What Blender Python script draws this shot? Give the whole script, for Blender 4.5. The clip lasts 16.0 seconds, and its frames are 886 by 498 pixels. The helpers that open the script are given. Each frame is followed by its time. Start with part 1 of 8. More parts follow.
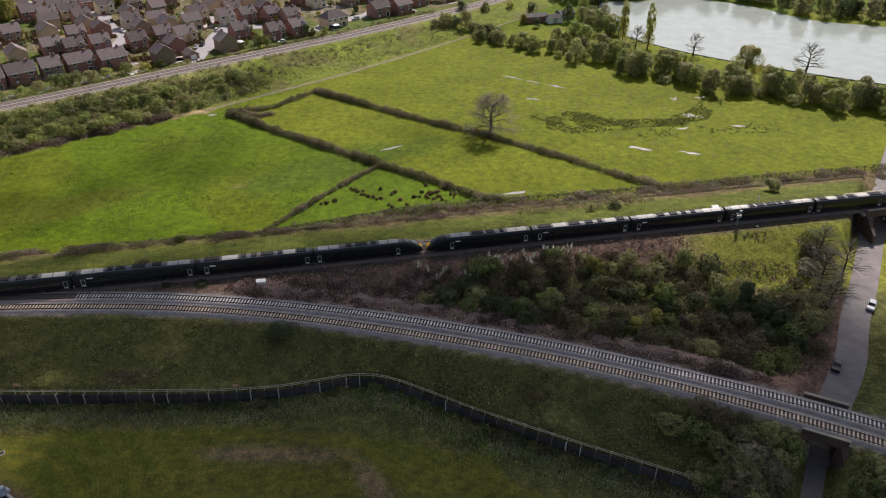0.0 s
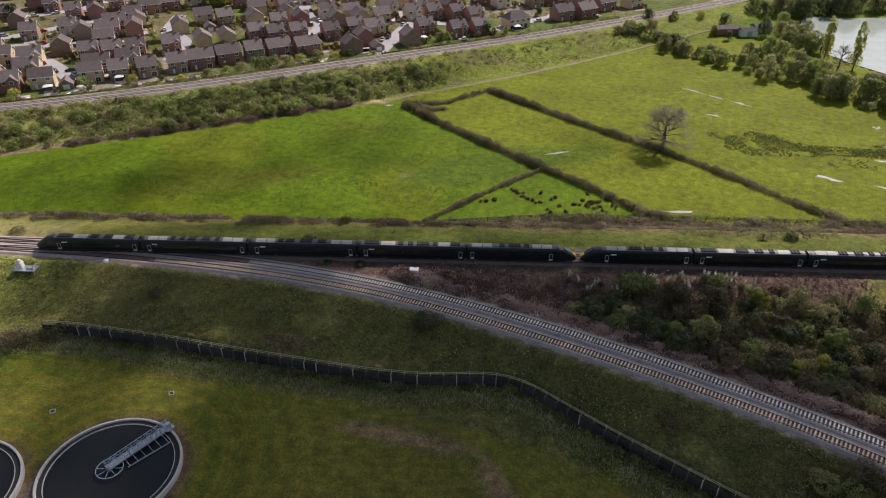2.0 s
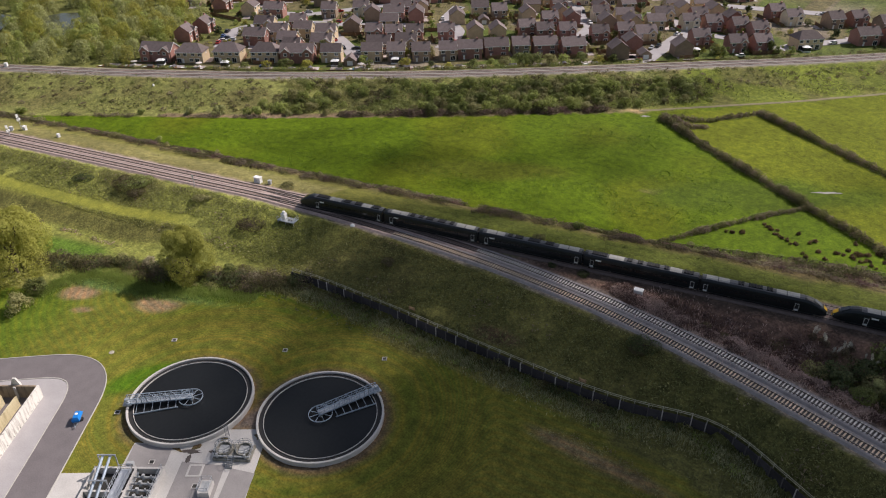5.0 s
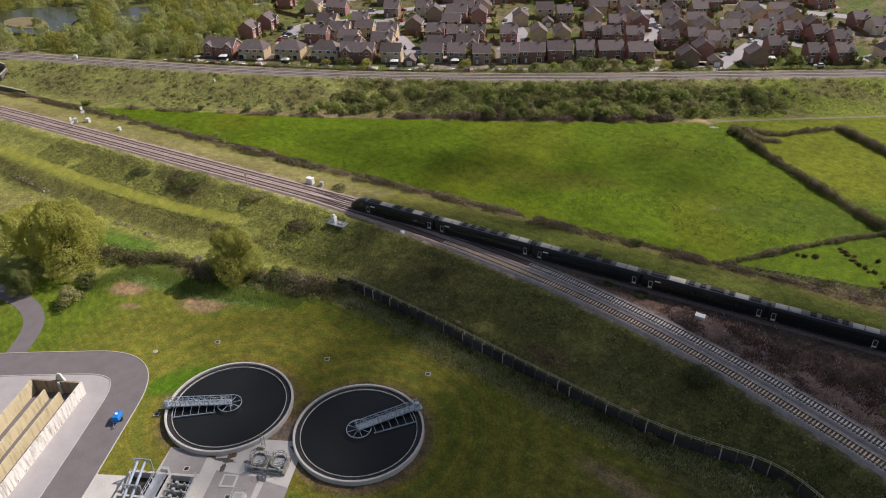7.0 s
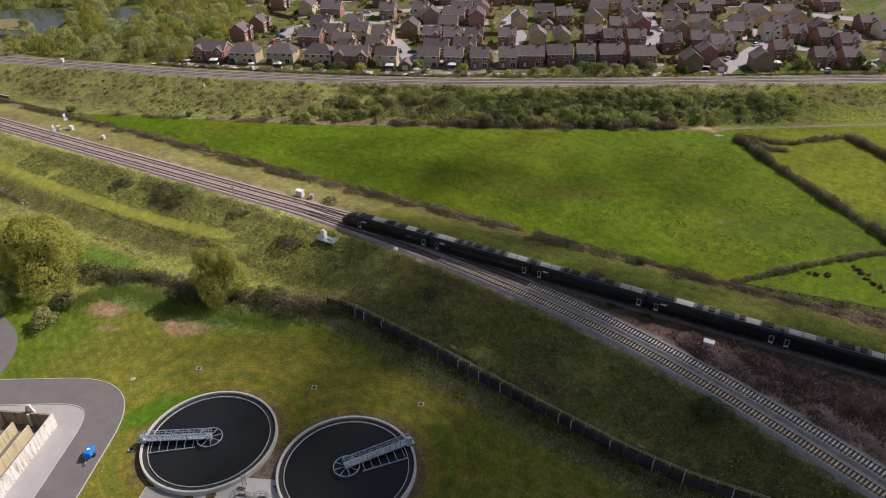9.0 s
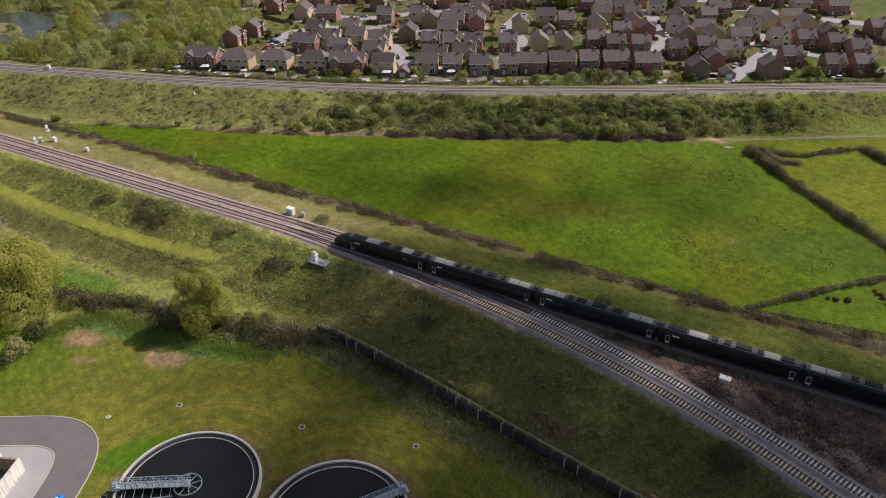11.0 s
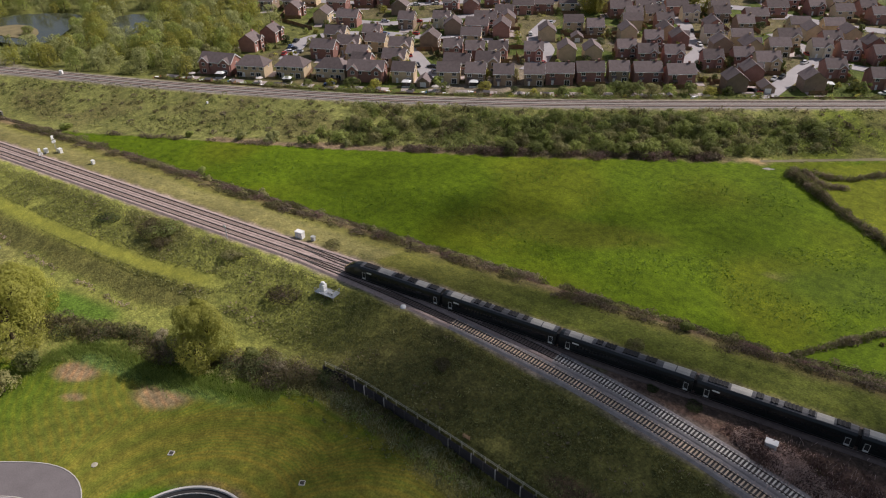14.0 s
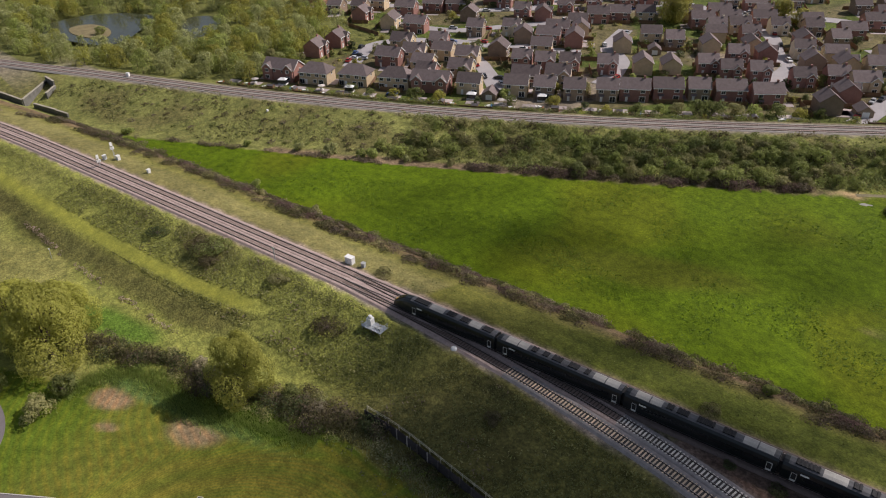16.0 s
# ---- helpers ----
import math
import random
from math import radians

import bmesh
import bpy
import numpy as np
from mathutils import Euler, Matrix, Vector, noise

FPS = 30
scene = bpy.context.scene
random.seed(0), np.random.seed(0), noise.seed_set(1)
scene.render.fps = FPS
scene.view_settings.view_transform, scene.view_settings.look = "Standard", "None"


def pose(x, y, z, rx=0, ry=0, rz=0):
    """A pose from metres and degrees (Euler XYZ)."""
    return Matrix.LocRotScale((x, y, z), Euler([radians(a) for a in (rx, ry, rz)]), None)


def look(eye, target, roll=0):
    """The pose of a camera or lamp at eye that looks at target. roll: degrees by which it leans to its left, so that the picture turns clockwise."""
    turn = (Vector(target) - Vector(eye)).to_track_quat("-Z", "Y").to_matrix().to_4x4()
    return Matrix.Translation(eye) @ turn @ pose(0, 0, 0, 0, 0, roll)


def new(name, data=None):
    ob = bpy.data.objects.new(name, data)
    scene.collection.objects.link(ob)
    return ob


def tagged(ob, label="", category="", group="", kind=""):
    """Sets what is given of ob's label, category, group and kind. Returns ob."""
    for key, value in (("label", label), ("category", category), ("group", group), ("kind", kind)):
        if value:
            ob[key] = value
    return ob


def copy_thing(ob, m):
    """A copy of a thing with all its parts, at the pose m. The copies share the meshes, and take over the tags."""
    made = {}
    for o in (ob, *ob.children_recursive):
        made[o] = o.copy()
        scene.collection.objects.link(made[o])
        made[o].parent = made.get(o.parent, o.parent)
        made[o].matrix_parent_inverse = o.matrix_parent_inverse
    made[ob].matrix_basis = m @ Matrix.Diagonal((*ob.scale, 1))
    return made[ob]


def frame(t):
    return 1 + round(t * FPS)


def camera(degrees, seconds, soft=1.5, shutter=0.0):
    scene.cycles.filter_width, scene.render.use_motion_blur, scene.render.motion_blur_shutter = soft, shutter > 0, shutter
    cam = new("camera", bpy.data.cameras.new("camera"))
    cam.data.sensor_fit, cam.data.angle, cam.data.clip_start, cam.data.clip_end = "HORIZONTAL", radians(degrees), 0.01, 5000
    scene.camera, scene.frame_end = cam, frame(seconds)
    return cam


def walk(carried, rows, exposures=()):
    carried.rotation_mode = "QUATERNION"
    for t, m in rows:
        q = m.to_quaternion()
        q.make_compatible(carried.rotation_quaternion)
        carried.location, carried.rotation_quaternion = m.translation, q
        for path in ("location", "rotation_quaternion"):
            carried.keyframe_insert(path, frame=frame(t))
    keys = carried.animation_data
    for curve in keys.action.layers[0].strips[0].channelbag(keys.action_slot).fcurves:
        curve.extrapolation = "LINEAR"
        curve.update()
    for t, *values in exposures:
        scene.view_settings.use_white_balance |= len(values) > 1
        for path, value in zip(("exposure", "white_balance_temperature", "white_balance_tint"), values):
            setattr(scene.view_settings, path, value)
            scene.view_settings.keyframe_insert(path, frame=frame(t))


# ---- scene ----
cam = camera(63.7, 16.0, soft=1.1)
PATH = [
    (0, (9.614, -14.227, 98.362), (9.617, -12.535, 97.295), 0.7),
    (0.5, (9.542, -14.305, 98.514), (9.503, -12.614, 97.448), 0.7),
    (1, (9.494, -14.301, 98.562), (9.343, -12.617, 97.495), 0.5),
    (1.5, (9.71, -14.345, 98.672), (9.412, -12.68, 97.604), 0.2),
    (2, (9.926, -14.277, 98.786), (9.503, -12.639, 97.719), 0.0),
    (2.5, (9.89, -14.205, 98.84), (9.353, -12.6, 97.774), -0.1),
    (3, (9.919, -14.119, 98.768), (9.275, -12.553, 97.704), -0.3),
    (3.5, (10.059, -14.069, 98.742), (9.317, -12.547, 97.679), -0.4),
    (4, (9.957, -13.897, 98.797), (9.127, -12.421, 97.732), -0.5),
    (4.5, (9.999, -13.49, 98.951), (9.084, -12.066, 97.886), -0.7),
    (5, (9.615, -12.848, 98.848), (8.622, -11.476, 97.785), -0.7),
    (5.2, (9.203, -12.504, 98.831), (8.18, -11.154, 97.767), -0.7),
    (7.3, (5.696, -6.154, 98.122), (4.584, -4.877, 97.057), -0.9),
    (7.5, (5.188, -5.449, 98.094), (4.077, -4.172, 97.028), -0.9),
    (8, (3.965, -3.573, 97.913), (2.854, -2.297, 96.846), -0.9),
    (8.5, (2.442, -1.448, 97.812), (1.333, -0.171, 96.745), -0.9),
    (9, (0.903, 0.516, 97.754), (-0.204, 1.794, 96.686), -0.8),
    (9.5, (-0.733, 2.666, 97.72), (-1.84, 3.945, 96.652), -0.8),
    (10, (-2.389, 4.781, 97.593), (-3.494, 6.06, 96.525), -0.8),
    (12.5, (-10.232, 14.966, 97.299), (-11.344, 16.237, 96.228), -0.8),
    (13, (-11.41, 16.435, 97.234), (-12.524, 17.705, 96.163), -0.8),
    (13.5, (-12.555, 18.199, 97.191), (-13.672, 19.466, 96.121), -0.8),
    (14, (-14.393, 20.084, 97.178), (-15.542, 21.322, 96.107), -0.8),
    (14.5, (-16.345, 22.329, 97.149), (-17.526, 23.538, 96.079), -0.9),
    (15, (-18.621, 25.027, 97.063), (-19.824, 26.213, 95.993), -1.0),
    (15.5, (-20.782, 27.996, 97.217), (-22.015, 29.152, 96.146), -1.2),
    (16, (-23.35, 30.529, 97.432), (-24.618, 31.645, 96.362), -1.3),
]
walk(cam, [(t, look(eye, at, roll)) for t, eye, at, roll in PATH],
     exposures=[(0.0, 0.16, 6500, 14), (3.0, 0.13, 6500, 14), (5.0, 0.04, 6500, 14), (9.0, -0.08, 6500, 14), (13.0, -0.14, 6500, 14), (16.0, -0.17, 6500, 14)])

# ---- world, sun, exposure ----
SUN_AZ = math.atan2(0.36, 0.93)      # from +y towards +x
SUN_EL = radians(43)
world = bpy.data.worlds.new("sky")
scene.world = world
world.use_nodes = True
wn = world.node_tree.nodes
sky = wn.new("ShaderNodeTexSky")
sky.sky_type = "NISHITA"
sky.sun_disc = False
sky.sun_elevation = SUN_EL
sky.sun_rotation = SUN_AZ
sky.air_density, sky.dust_density, sky.ozone_density = 1.0, 1.5, 1.0
pale = wn.new("ShaderNodeHueSaturation")
pale.inputs["Saturation"].default_value = 0.72
world.node_tree.links.new(sky.outputs[0], pale.inputs["Color"])
world.node_tree.links.new(pale.outputs[0], wn["Background"].inputs[0])
wn["Background"].inputs[1].default_value = 0.085
SUN_DIR = Vector((math.sin(SUN_AZ) * math.cos(SUN_EL), math.cos(SUN_AZ) * math.cos(SUN_EL), math.sin(SUN_EL)))
sun = new("sun", bpy.data.lights.new("sun", "SUN"))
sun.data.energy, sun.data.angle, sun.data.color = 5.0, radians(0.6), (1.0, 0.92, 0.86)
sun.matrix_world = look(SUN_DIR * 400, (0, 0, 0))

# ---- materials ----


def material(name, colour, rough=0.8, metal=0.0, scale=1.0, vary=0.25, bump=0.0, speckle=0.0, rand=0.0, spec=0.3, island=0.0):
    """A surface with mottling at two scales, optional relief and a change of tone from object to object."""
    m = bpy.data.materials.new(name)
    m.use_nodes = True
    n, l = m.node_tree.nodes, m.node_tree.links
    b = n["Principled BSDF"]
    b.inputs["Roughness"].default_value = rough
    b.inputs["Metallic"].default_value = metal
    b.inputs["Specular IOR Level"].default_value = spec
    geo = n.new("ShaderNodeNewGeometry")
    big = n.new("ShaderNodeTexNoise")
    big.inputs["Scale"].default_value = 0.35 * scale
    big.inputs["Detail"].default_value = 3
    fine = n.new("ShaderNodeTexNoise")
    fine.inputs["Scale"].default_value = 4.0 * scale
    fine.inputs["Detail"].default_value = 4
    for t in (big, fine):
        l.new(geo.outputs["Position"], t.inputs["Vector"])
    add = n.new("ShaderNodeMath")
    add.operation = "ADD"
    l.new(big.outputs["Fac"], add.inputs[0])
    l.new(fine.outputs["Fac"], add.inputs[1])
    to = n.new("ShaderNodeMapRange")
    to.inputs["From Min"].default_value, to.inputs["From Max"].default_value = 0.6, 1.4
    to.inputs["To Min"].default_value, to.inputs["To Max"].default_value = 1 - vary, 1 + vary
    l.new(add.outputs[0], to.inputs["Value"])
    fac = to.outputs[0]
    if rand or island:
        r = n.new("ShaderNodeMapRange")
        l.new(n.new("ShaderNodeObjectInfo").outputs["Random"] if rand else geo.outputs["Random Per Island"], r.inputs["Value"])
        k = rand or island
        r.inputs["To Min"].default_value, r.inputs["To Max"].default_value = 1 - k, 1 + k
        mul = n.new("ShaderNodeMath")
        mul.operation = "MULTIPLY"
        l.new(fac, mul.inputs[0])
        l.new(r.outputs[0], mul.inputs[1])
        fac = mul.outputs[0]
    sc = n.new("ShaderNodeVectorMath")
    sc.operation = "SCALE"
    sc.inputs[0].default_value = colour
    l.new(fac, sc.inputs["Scale"])
    l.new(sc.outputs[0], b.inputs["Base Color"])
    if bump:
        bp = n.new("ShaderNodeBump")
        bp.inputs["Strength"].default_value = bump
        bp.inputs["Distance"].default_value = 0.1 / scale
        l.new(fine.outputs["Fac"], bp.inputs["Height"])
        l.new(bp.outputs[0], b.inputs["Normal"])
    return m


def leafy(name, colour, dark, rand=0.25):
    """Foliage: each small clump has its own tone, and light passes through it."""
    m = bpy.data.materials.new(name)
    m.use_nodes = True
    n, l = m.node_tree.nodes, m.node_tree.links
    b = n["Principled BSDF"]
    b.inputs["Roughness"].default_value = 0.6
    b.inputs["Specular IOR Level"].default_value = 0.2
    geo = n.new("ShaderNodeNewGeometry")
    mix = n.new("ShaderNodeMix")
    mix.data_type = "RGBA"
    mix.inputs["A"].default_value = (*dark, 1)
    mix.inputs["B"].default_value = (*colour, 1)
    l.new(geo.outputs["Random Per Island"], mix.inputs["Factor"])
    r = n.new("ShaderNodeMapRange")
    l.new(n.new("ShaderNodeObjectInfo").outputs["Random"], r.inputs["Value"])
    r.inputs["To Min"].default_value, r.inputs["To Max"].default_value = 1 - rand, 1 + rand
    sc = n.new("ShaderNodeVectorMath")
    sc.operation = "SCALE"
    l.new(mix.outputs["Result"], sc.inputs[0])
    l.new(r.outputs[0], sc.inputs["Scale"])
    l.new(sc.outputs[0], b.inputs["Base Color"])
    tr = n.new("ShaderNodeBsdfTranslucent")
    l.new(sc.outputs[0], tr.inputs["Color"])
    ms = n.new("ShaderNodeMixShader")
    ms.inputs[0].default_value = 0.5
    l.new(b.outputs[0], ms.inputs[1])
    l.new(tr.outputs[0], ms.inputs[2])
    l.new(ms.outputs[0], n["Material Output"].inputs["Surface"])
    return m


def ground_material():
    """Grass and soil: the tone of each plot, broken up by tufts, worn patches and fine grain."""
    m = bpy.data.materials.new("grassland")
    m.use_nodes = True
    n, l = m.node_tree.nodes, m.node_tree.links
    b = n["Principled BSDF"]
    b.inputs["Roughness"].default_value = 0.9
    b.inputs["Specular IOR Level"].default_value = 0.1
    geo = n.new("ShaderNodeNewGeometry")
    plot = n.new("ShaderNodeAttribute")
    plot.attribute_name = "plot"
    rough = n.new("ShaderNodeAttribute")
    rough.attribute_name = "rough"
    facs = []
    for scale, detail, lo, hi in ((0.045, 5, 0.78, 1.22), (0.4, 7, 0.68, 1.32), (2.4, 7, 0.62, 1.38)):
        t = n.new("ShaderNodeTexNoise")
        t.inputs["Scale"].default_value, t.inputs["Detail"].default_value = scale, detail
        t.inputs["Roughness"].default_value = 0.6
        l.new(geo.outputs["Position"], t.inputs["Vector"])
        r = n.new("ShaderNodeMapRange")
        r.inputs["From Min"].default_value, r.inputs["From Max"].default_value = 0.33, 0.67
        r.inputs["To Min"].default_value, r.inputs["To Max"].default_value = lo, hi
        l.new(t.outputs["Fac"], r.inputs["Value"])
        facs.append((t, r))
    mul = n.new("ShaderNodeMath")
    mul.operation = "MULTIPLY"
    l.new(facs[0][1].outputs[0], mul.inputs[0])
    l.new(facs[1][1].outputs[0], mul.inputs[1])
    mul2 = n.new("ShaderNodeMath")
    mul2.operation = "MULTIPLY"
    l.new(mul.outputs[0], mul2.inputs[0])
    l.new(facs[2][1].outputs[0], mul2.inputs[1])
    # rough ground takes the whole of the mottling, mown and grazed ground a third of it
    soft = n.new("ShaderNodeMix")
    soft.data_type = "FLOAT"
    soft.inputs["A"].default_value = 1.0
    k = n.new("ShaderNodeMapRange")
    k.inputs["To Min"].default_value, k.inputs["To Max"].default_value = 0.45, 1.15
    l.new(rough.outputs["Fac"], k.inputs["Value"])
    l.new(k.outputs[0], soft.inputs["Factor"])
    l.new(mul2.outputs[0], soft.inputs["B"])
    # hue drift between green and straw
    hue = n.new("ShaderNodeMix")
    hue.data_type = "RGBA"
    hue.blend_type = "MULTIPLY"
    hue.inputs["B"].default_value = (1.22, 1.02, 0.82, 1)
    l.new(facs[1][0].outputs["Fac"], hue.inputs["Factor"])
    l.new(plot.outputs["Color"], hue.inputs["A"])
    # mowing swaths on the lawns
    swath = n.new("ShaderNodeAttribute")
    swath.attribute_name = "swath"
    mown = n.new("ShaderNodeAttribute")
    mown.attribute_name = "mown"
    sway = n.new("ShaderNodeMath")
    sway.operation = "MULTIPLY_ADD"
    sway.inputs[1].default_value = 5.0
    l.new(facs[0][0].outputs["Fac"], sway.inputs[0])
    l.new(swath.outputs["Fac"], sway.inputs[2])
    wave = n.new("ShaderNodeMath")
    wave.operation = "MULTIPLY"
    wave.inputs[1].default_value = 3.6
    l.new(sway.outputs[0], wave.inputs[0])
    sine = n.new("ShaderNodeMath")
    sine.operation = "SINE"
    l.new(wave.outputs[0], sine.inputs[0])
    lift = n.new("ShaderNodeMapRange")
    lift.inputs["From Min"].default_value = -0.6
    lift.inputs["From Max"].default_value = 1.0
    l.new(sine.outputs[0], lift.inputs["Value"])
    patchy = n.new("ShaderNodeMath")
    patchy.operation = "MULTIPLY"
    l.new(lift.outputs[0], patchy.inputs[0])
    l.new(mown.outputs["Fac"], patchy.inputs[1])
    broken = n.new("ShaderNodeMath")
    broken.operation = "MULTIPLY"
    l.new(patchy.outputs[0], broken.inputs[0])
    l.new(facs[1][1].outputs[0], broken.inputs[1])
    stripe = n.new("ShaderNodeMix")
    stripe.data_type = "RGBA"
    stripe.blend_type = "MULTIPLY"
    stripe.inputs["B"].default_value = (1.35, 1.12, 1.0, 1)
    l.new(broken.outputs[0], stripe.inputs["Factor"])
    l.new(hue.outputs["Result"], stripe.inputs["A"])
    # tussocks: shade in the gaps between rounded tufts painted dark, where ground is rough
    bend = n.new("ShaderNodeVectorMath")
    bend.operation = "MULTIPLY_ADD"
    bend.inputs[1].default_value = (1.6, 1.6, 1.6)
    l.new(facs[1][0].outputs["Color"], bend.inputs[0])
    l.new(geo.outputs["Position"], bend.inputs[2])
    cell = n.new("ShaderNodeTexVoronoi")
    cell.inputs["Scale"].default_value = 1.15
    l.new(bend.outputs[0], cell.inputs["Vector"])
    gap = n.new("ShaderNodeMapRange")
    gap.inputs["From Min"].default_value, gap.inputs["From Max"].default_value = 0.15, 0.75
    gap.inputs["To Min"].default_value, gap.inputs["To Max"].default_value = 1.16, 0.74
    l.new(cell.outputs["Distance"], gap.inputs["Value"])
    weigh = n.new("ShaderNodeMix")
    weigh.data_type = "FLOAT"
    weigh.inputs["A"].default_value = 1.0
    l.new(rough.outputs["Fac"], weigh.inputs["Factor"])
    l.new(gap.outputs[0], weigh.inputs["B"])
    both = n.new("ShaderNodeMath")
    both.operation = "MULTIPLY"
    l.new(soft.outputs["Result"], both.inputs[0])
    l.new(weigh.outputs["Result"], both.inputs[1])
    sc = n.new("ShaderNodeVectorMath")
    sc.operation = "SCALE"
    l.new(stripe.outputs["Result"], sc.inputs[0])
    l.new(both.outputs[0], sc.inputs["Scale"])
    l.new(sc.outputs[0], b.inputs["Base Color"])
    bp = n.new("ShaderNodeBump")
    bp.inputs["Distance"].default_value = 0.28
    l.new(rough.outputs["Fac"], bp.inputs["Strength"])
    l.new(facs[2][0].outputs["Fac"], bp.inputs["Height"])
    l.new(bp.outputs[0], b.inputs["Normal"])
    return m


def water_material(name, colour, rough):
    m = material(name, colour, rough, scale=0.4, vary=0.15, spec=0.5)
    n, l = m.node_tree.nodes, m.node_tree.links
    t = n.new("ShaderNodeTexNoise")
    t.inputs["Scale"].default_value, t.inputs["Detail"].default_value = 0.8, 4
    bp = n.new("ShaderNodeBump")
    bp.inputs["Strength"].default_value, bp.inputs["Distance"].default_value = 0.08, 0.1
    l.new(n.new("ShaderNodeNewGeometry").outputs["Position"], t.inputs["Vector"])
    l.new(t.outputs["Fac"], bp.inputs["Height"])
    l.new(bp.outputs[0], n["Principled BSDF"].inputs["Normal"])
    return m


def streaked(name, colour, stain, amount=0.5):
    """Weathered concrete: dark streaks run down it, and blotches."""
    m = material(name, colour, 0.9, scale=1, vary=0.12, bump=0.1)
    n, l = m.node_tree.nodes, m.node_tree.links
    b = n["Principled BSDF"]
    base = b.inputs["Base Color"].links[0].from_socket
    geo = n.new("ShaderNodeNewGeometry")
    st = n.new("ShaderNodeMapping")
    st.inputs["Scale"].default_value = (1.6, 1.6, 0.22)
    l.new(geo.outputs["Position"], st.inputs["Vector"])
    t = n.new("ShaderNodeTexNoise")
    t.inputs["Scale"].default_value, t.inputs["Detail"].default_value, t.inputs["Roughness"].default_value = 1.0, 6, 0.65
    l.new(st.outputs[0], t.inputs["Vector"])
    r = n.new("ShaderNodeMapRange")
    r.inputs["From Min"].default_value, r.inputs["From Max"].default_value = 0.47, 0.68
    r.inputs["To Max"].default_value = amount
    l.new(t.outputs["Fac"], r.inputs["Value"])
    mix = n.new("ShaderNodeMix")
    mix.data_type = "RGBA"
    mix.inputs["B"].default_value = (*stain, 1)
    l.new(r.outputs[0], mix.inputs["Factor"])
    l.new(base, mix.inputs["A"])
    l.new(mix.outputs["Result"], b.inputs["Base Color"])
    return m


GRASS = ground_material()
WALL_WHITE = streaked("white_streaked_wall", (0.72, 0.69, 0.63), (0.16, 0.13, 0.1), 0.75)
WALL_BROWN = streaked("brown_stained_wall", (0.34, 0.27, 0.19), (0.1, 0.075, 0.055), 0.8)
CREAM_WALL = streaked("cream_stained_wall", (0.6, 0.52, 0.33), (0.3, 0.23, 0.12), 0.7)
WET_FLOOR = material("wet_channel_floor", (0.05, 0.048, 0.042), 0.5, scale=1.5, vary=0.4)
MOSSY = streaked("mossy_concrete", (0.3, 0.29, 0.25), (0.09, 0.09, 0.06), 0.8)
BALLAST = material("ballast", (0.3, 0.272, 0.262), 0.95, scale=3, vary=0.35, bump=0.8)
BED_DARK = material("oily_ballast", (0.085, 0.073, 0.066), 0.95, scale=3, vary=0.35, bump=0.8)
BED_BROWN = material("rusty_ballast", (0.22, 0.16, 0.135), 0.95, scale=3, vary=0.35, bump=0.8)
BALLAST_OLD = material("old_ballast", (0.4, 0.31, 0.275), 0.95, scale=3, vary=0.35, bump=0.8)
BALLAST_FAR = material("grey_far_ballast", (0.31, 0.285, 0.255), 0.95, scale=3, vary=0.35, bump=0.8)
SLEEPER = material("rust_stained_sleeper", (0.74, 0.58, 0.4), 0.85, scale=2, vary=0.25, rand=0.2)
SLEEPER_GREY = material("concrete_sleeper", (0.76, 0.72, 0.64), 0.85, scale=2, vary=0.2, rand=0.15)
TIMBER_PALE = material("weathered_sleeper", (0.3, 0.24, 0.21), 0.9, scale=2, vary=0.25, island=0.2)
TRUSS = material("blue_grey_galvanised", (0.4, 0.47, 0.54), 0.45, 0.35, scale=2, vary=0.2)
TIMBER = material("dark_timber", (0.09, 0.07, 0.055), 0.85, scale=2, vary=0.3, rand=0.25)
# rust, darkened further for the shade on the rail's near side
RAIL = material("rusty_shaded_rail", (0.05, 0.036, 0.03), 0.7, 0.2, scale=2, vary=0.25)
RAILTOP = material("worn_rail_head", (0.42, 0.38, 0.35), 0.4, 0.7, vary=0.1)
ASPHALT = material("asphalt", (0.165, 0.148, 0.15), 0.9, scale=1, vary=0.15, bump=0.2)
ASPHALT_TOWN = material("town_asphalt", (0.34, 0.32, 0.325), 0.9, scale=0.6, vary=0.15)
APRON = material("lilac_grey_concrete", (0.38, 0.36, 0.36), 0.85, scale=1, vary=0.12, bump=0.1)
STEEL_DARK = material("weathered_steel", (0.24, 0.26, 0.27), 0.5, 0.5, scale=2, vary=0.25)
CONCRETE = material("pale_concrete", (0.52, 0.5, 0.47), 0.85, scale=1, vary=0.15, bump=0.15)
CONCRETE_OLD = material("stained_concrete", (0.36, 0.33, 0.26), 0.9, scale=1, vary=0.35, bump=0.2)
PAVING = material("grey_paving", (0.3, 0.28, 0.27), 0.85, scale=1.5, vary=0.15)
KERB = material("kerb_concrete", (0.48, 0.46, 0.42), 0.85, vary=0.15)
STEEL = material("galvanised_steel", (0.5, 0.53, 0.56), 0.4, 0.6, scale=2, vary=0.2)
WHITE = material("white_paint", (0.8, 0.8, 0.78), 0.5, vary=0.06)
GREY = material("grey_paint", (0.42, 0.43, 0.43), 0.5, vary=0.1)
BLACK = material("black_rubber", (0.03, 0.03, 0.03), 0.7, vary=0.2)
BLUE = material("blue_plastic", (0.01, 0.2, 0.62), 0.45, vary=0.1)
TRAIN_GREEN = material("dark_green_paint", (0.008, 0.0115, 0.013), 0.28, 0.0, scale=0.7, vary=0.2, spec=0.5)
TRAIN_GLASS = material("train_glass", (0.012, 0.014, 0.016), 0.08, spec=0.6, vary=0.1)
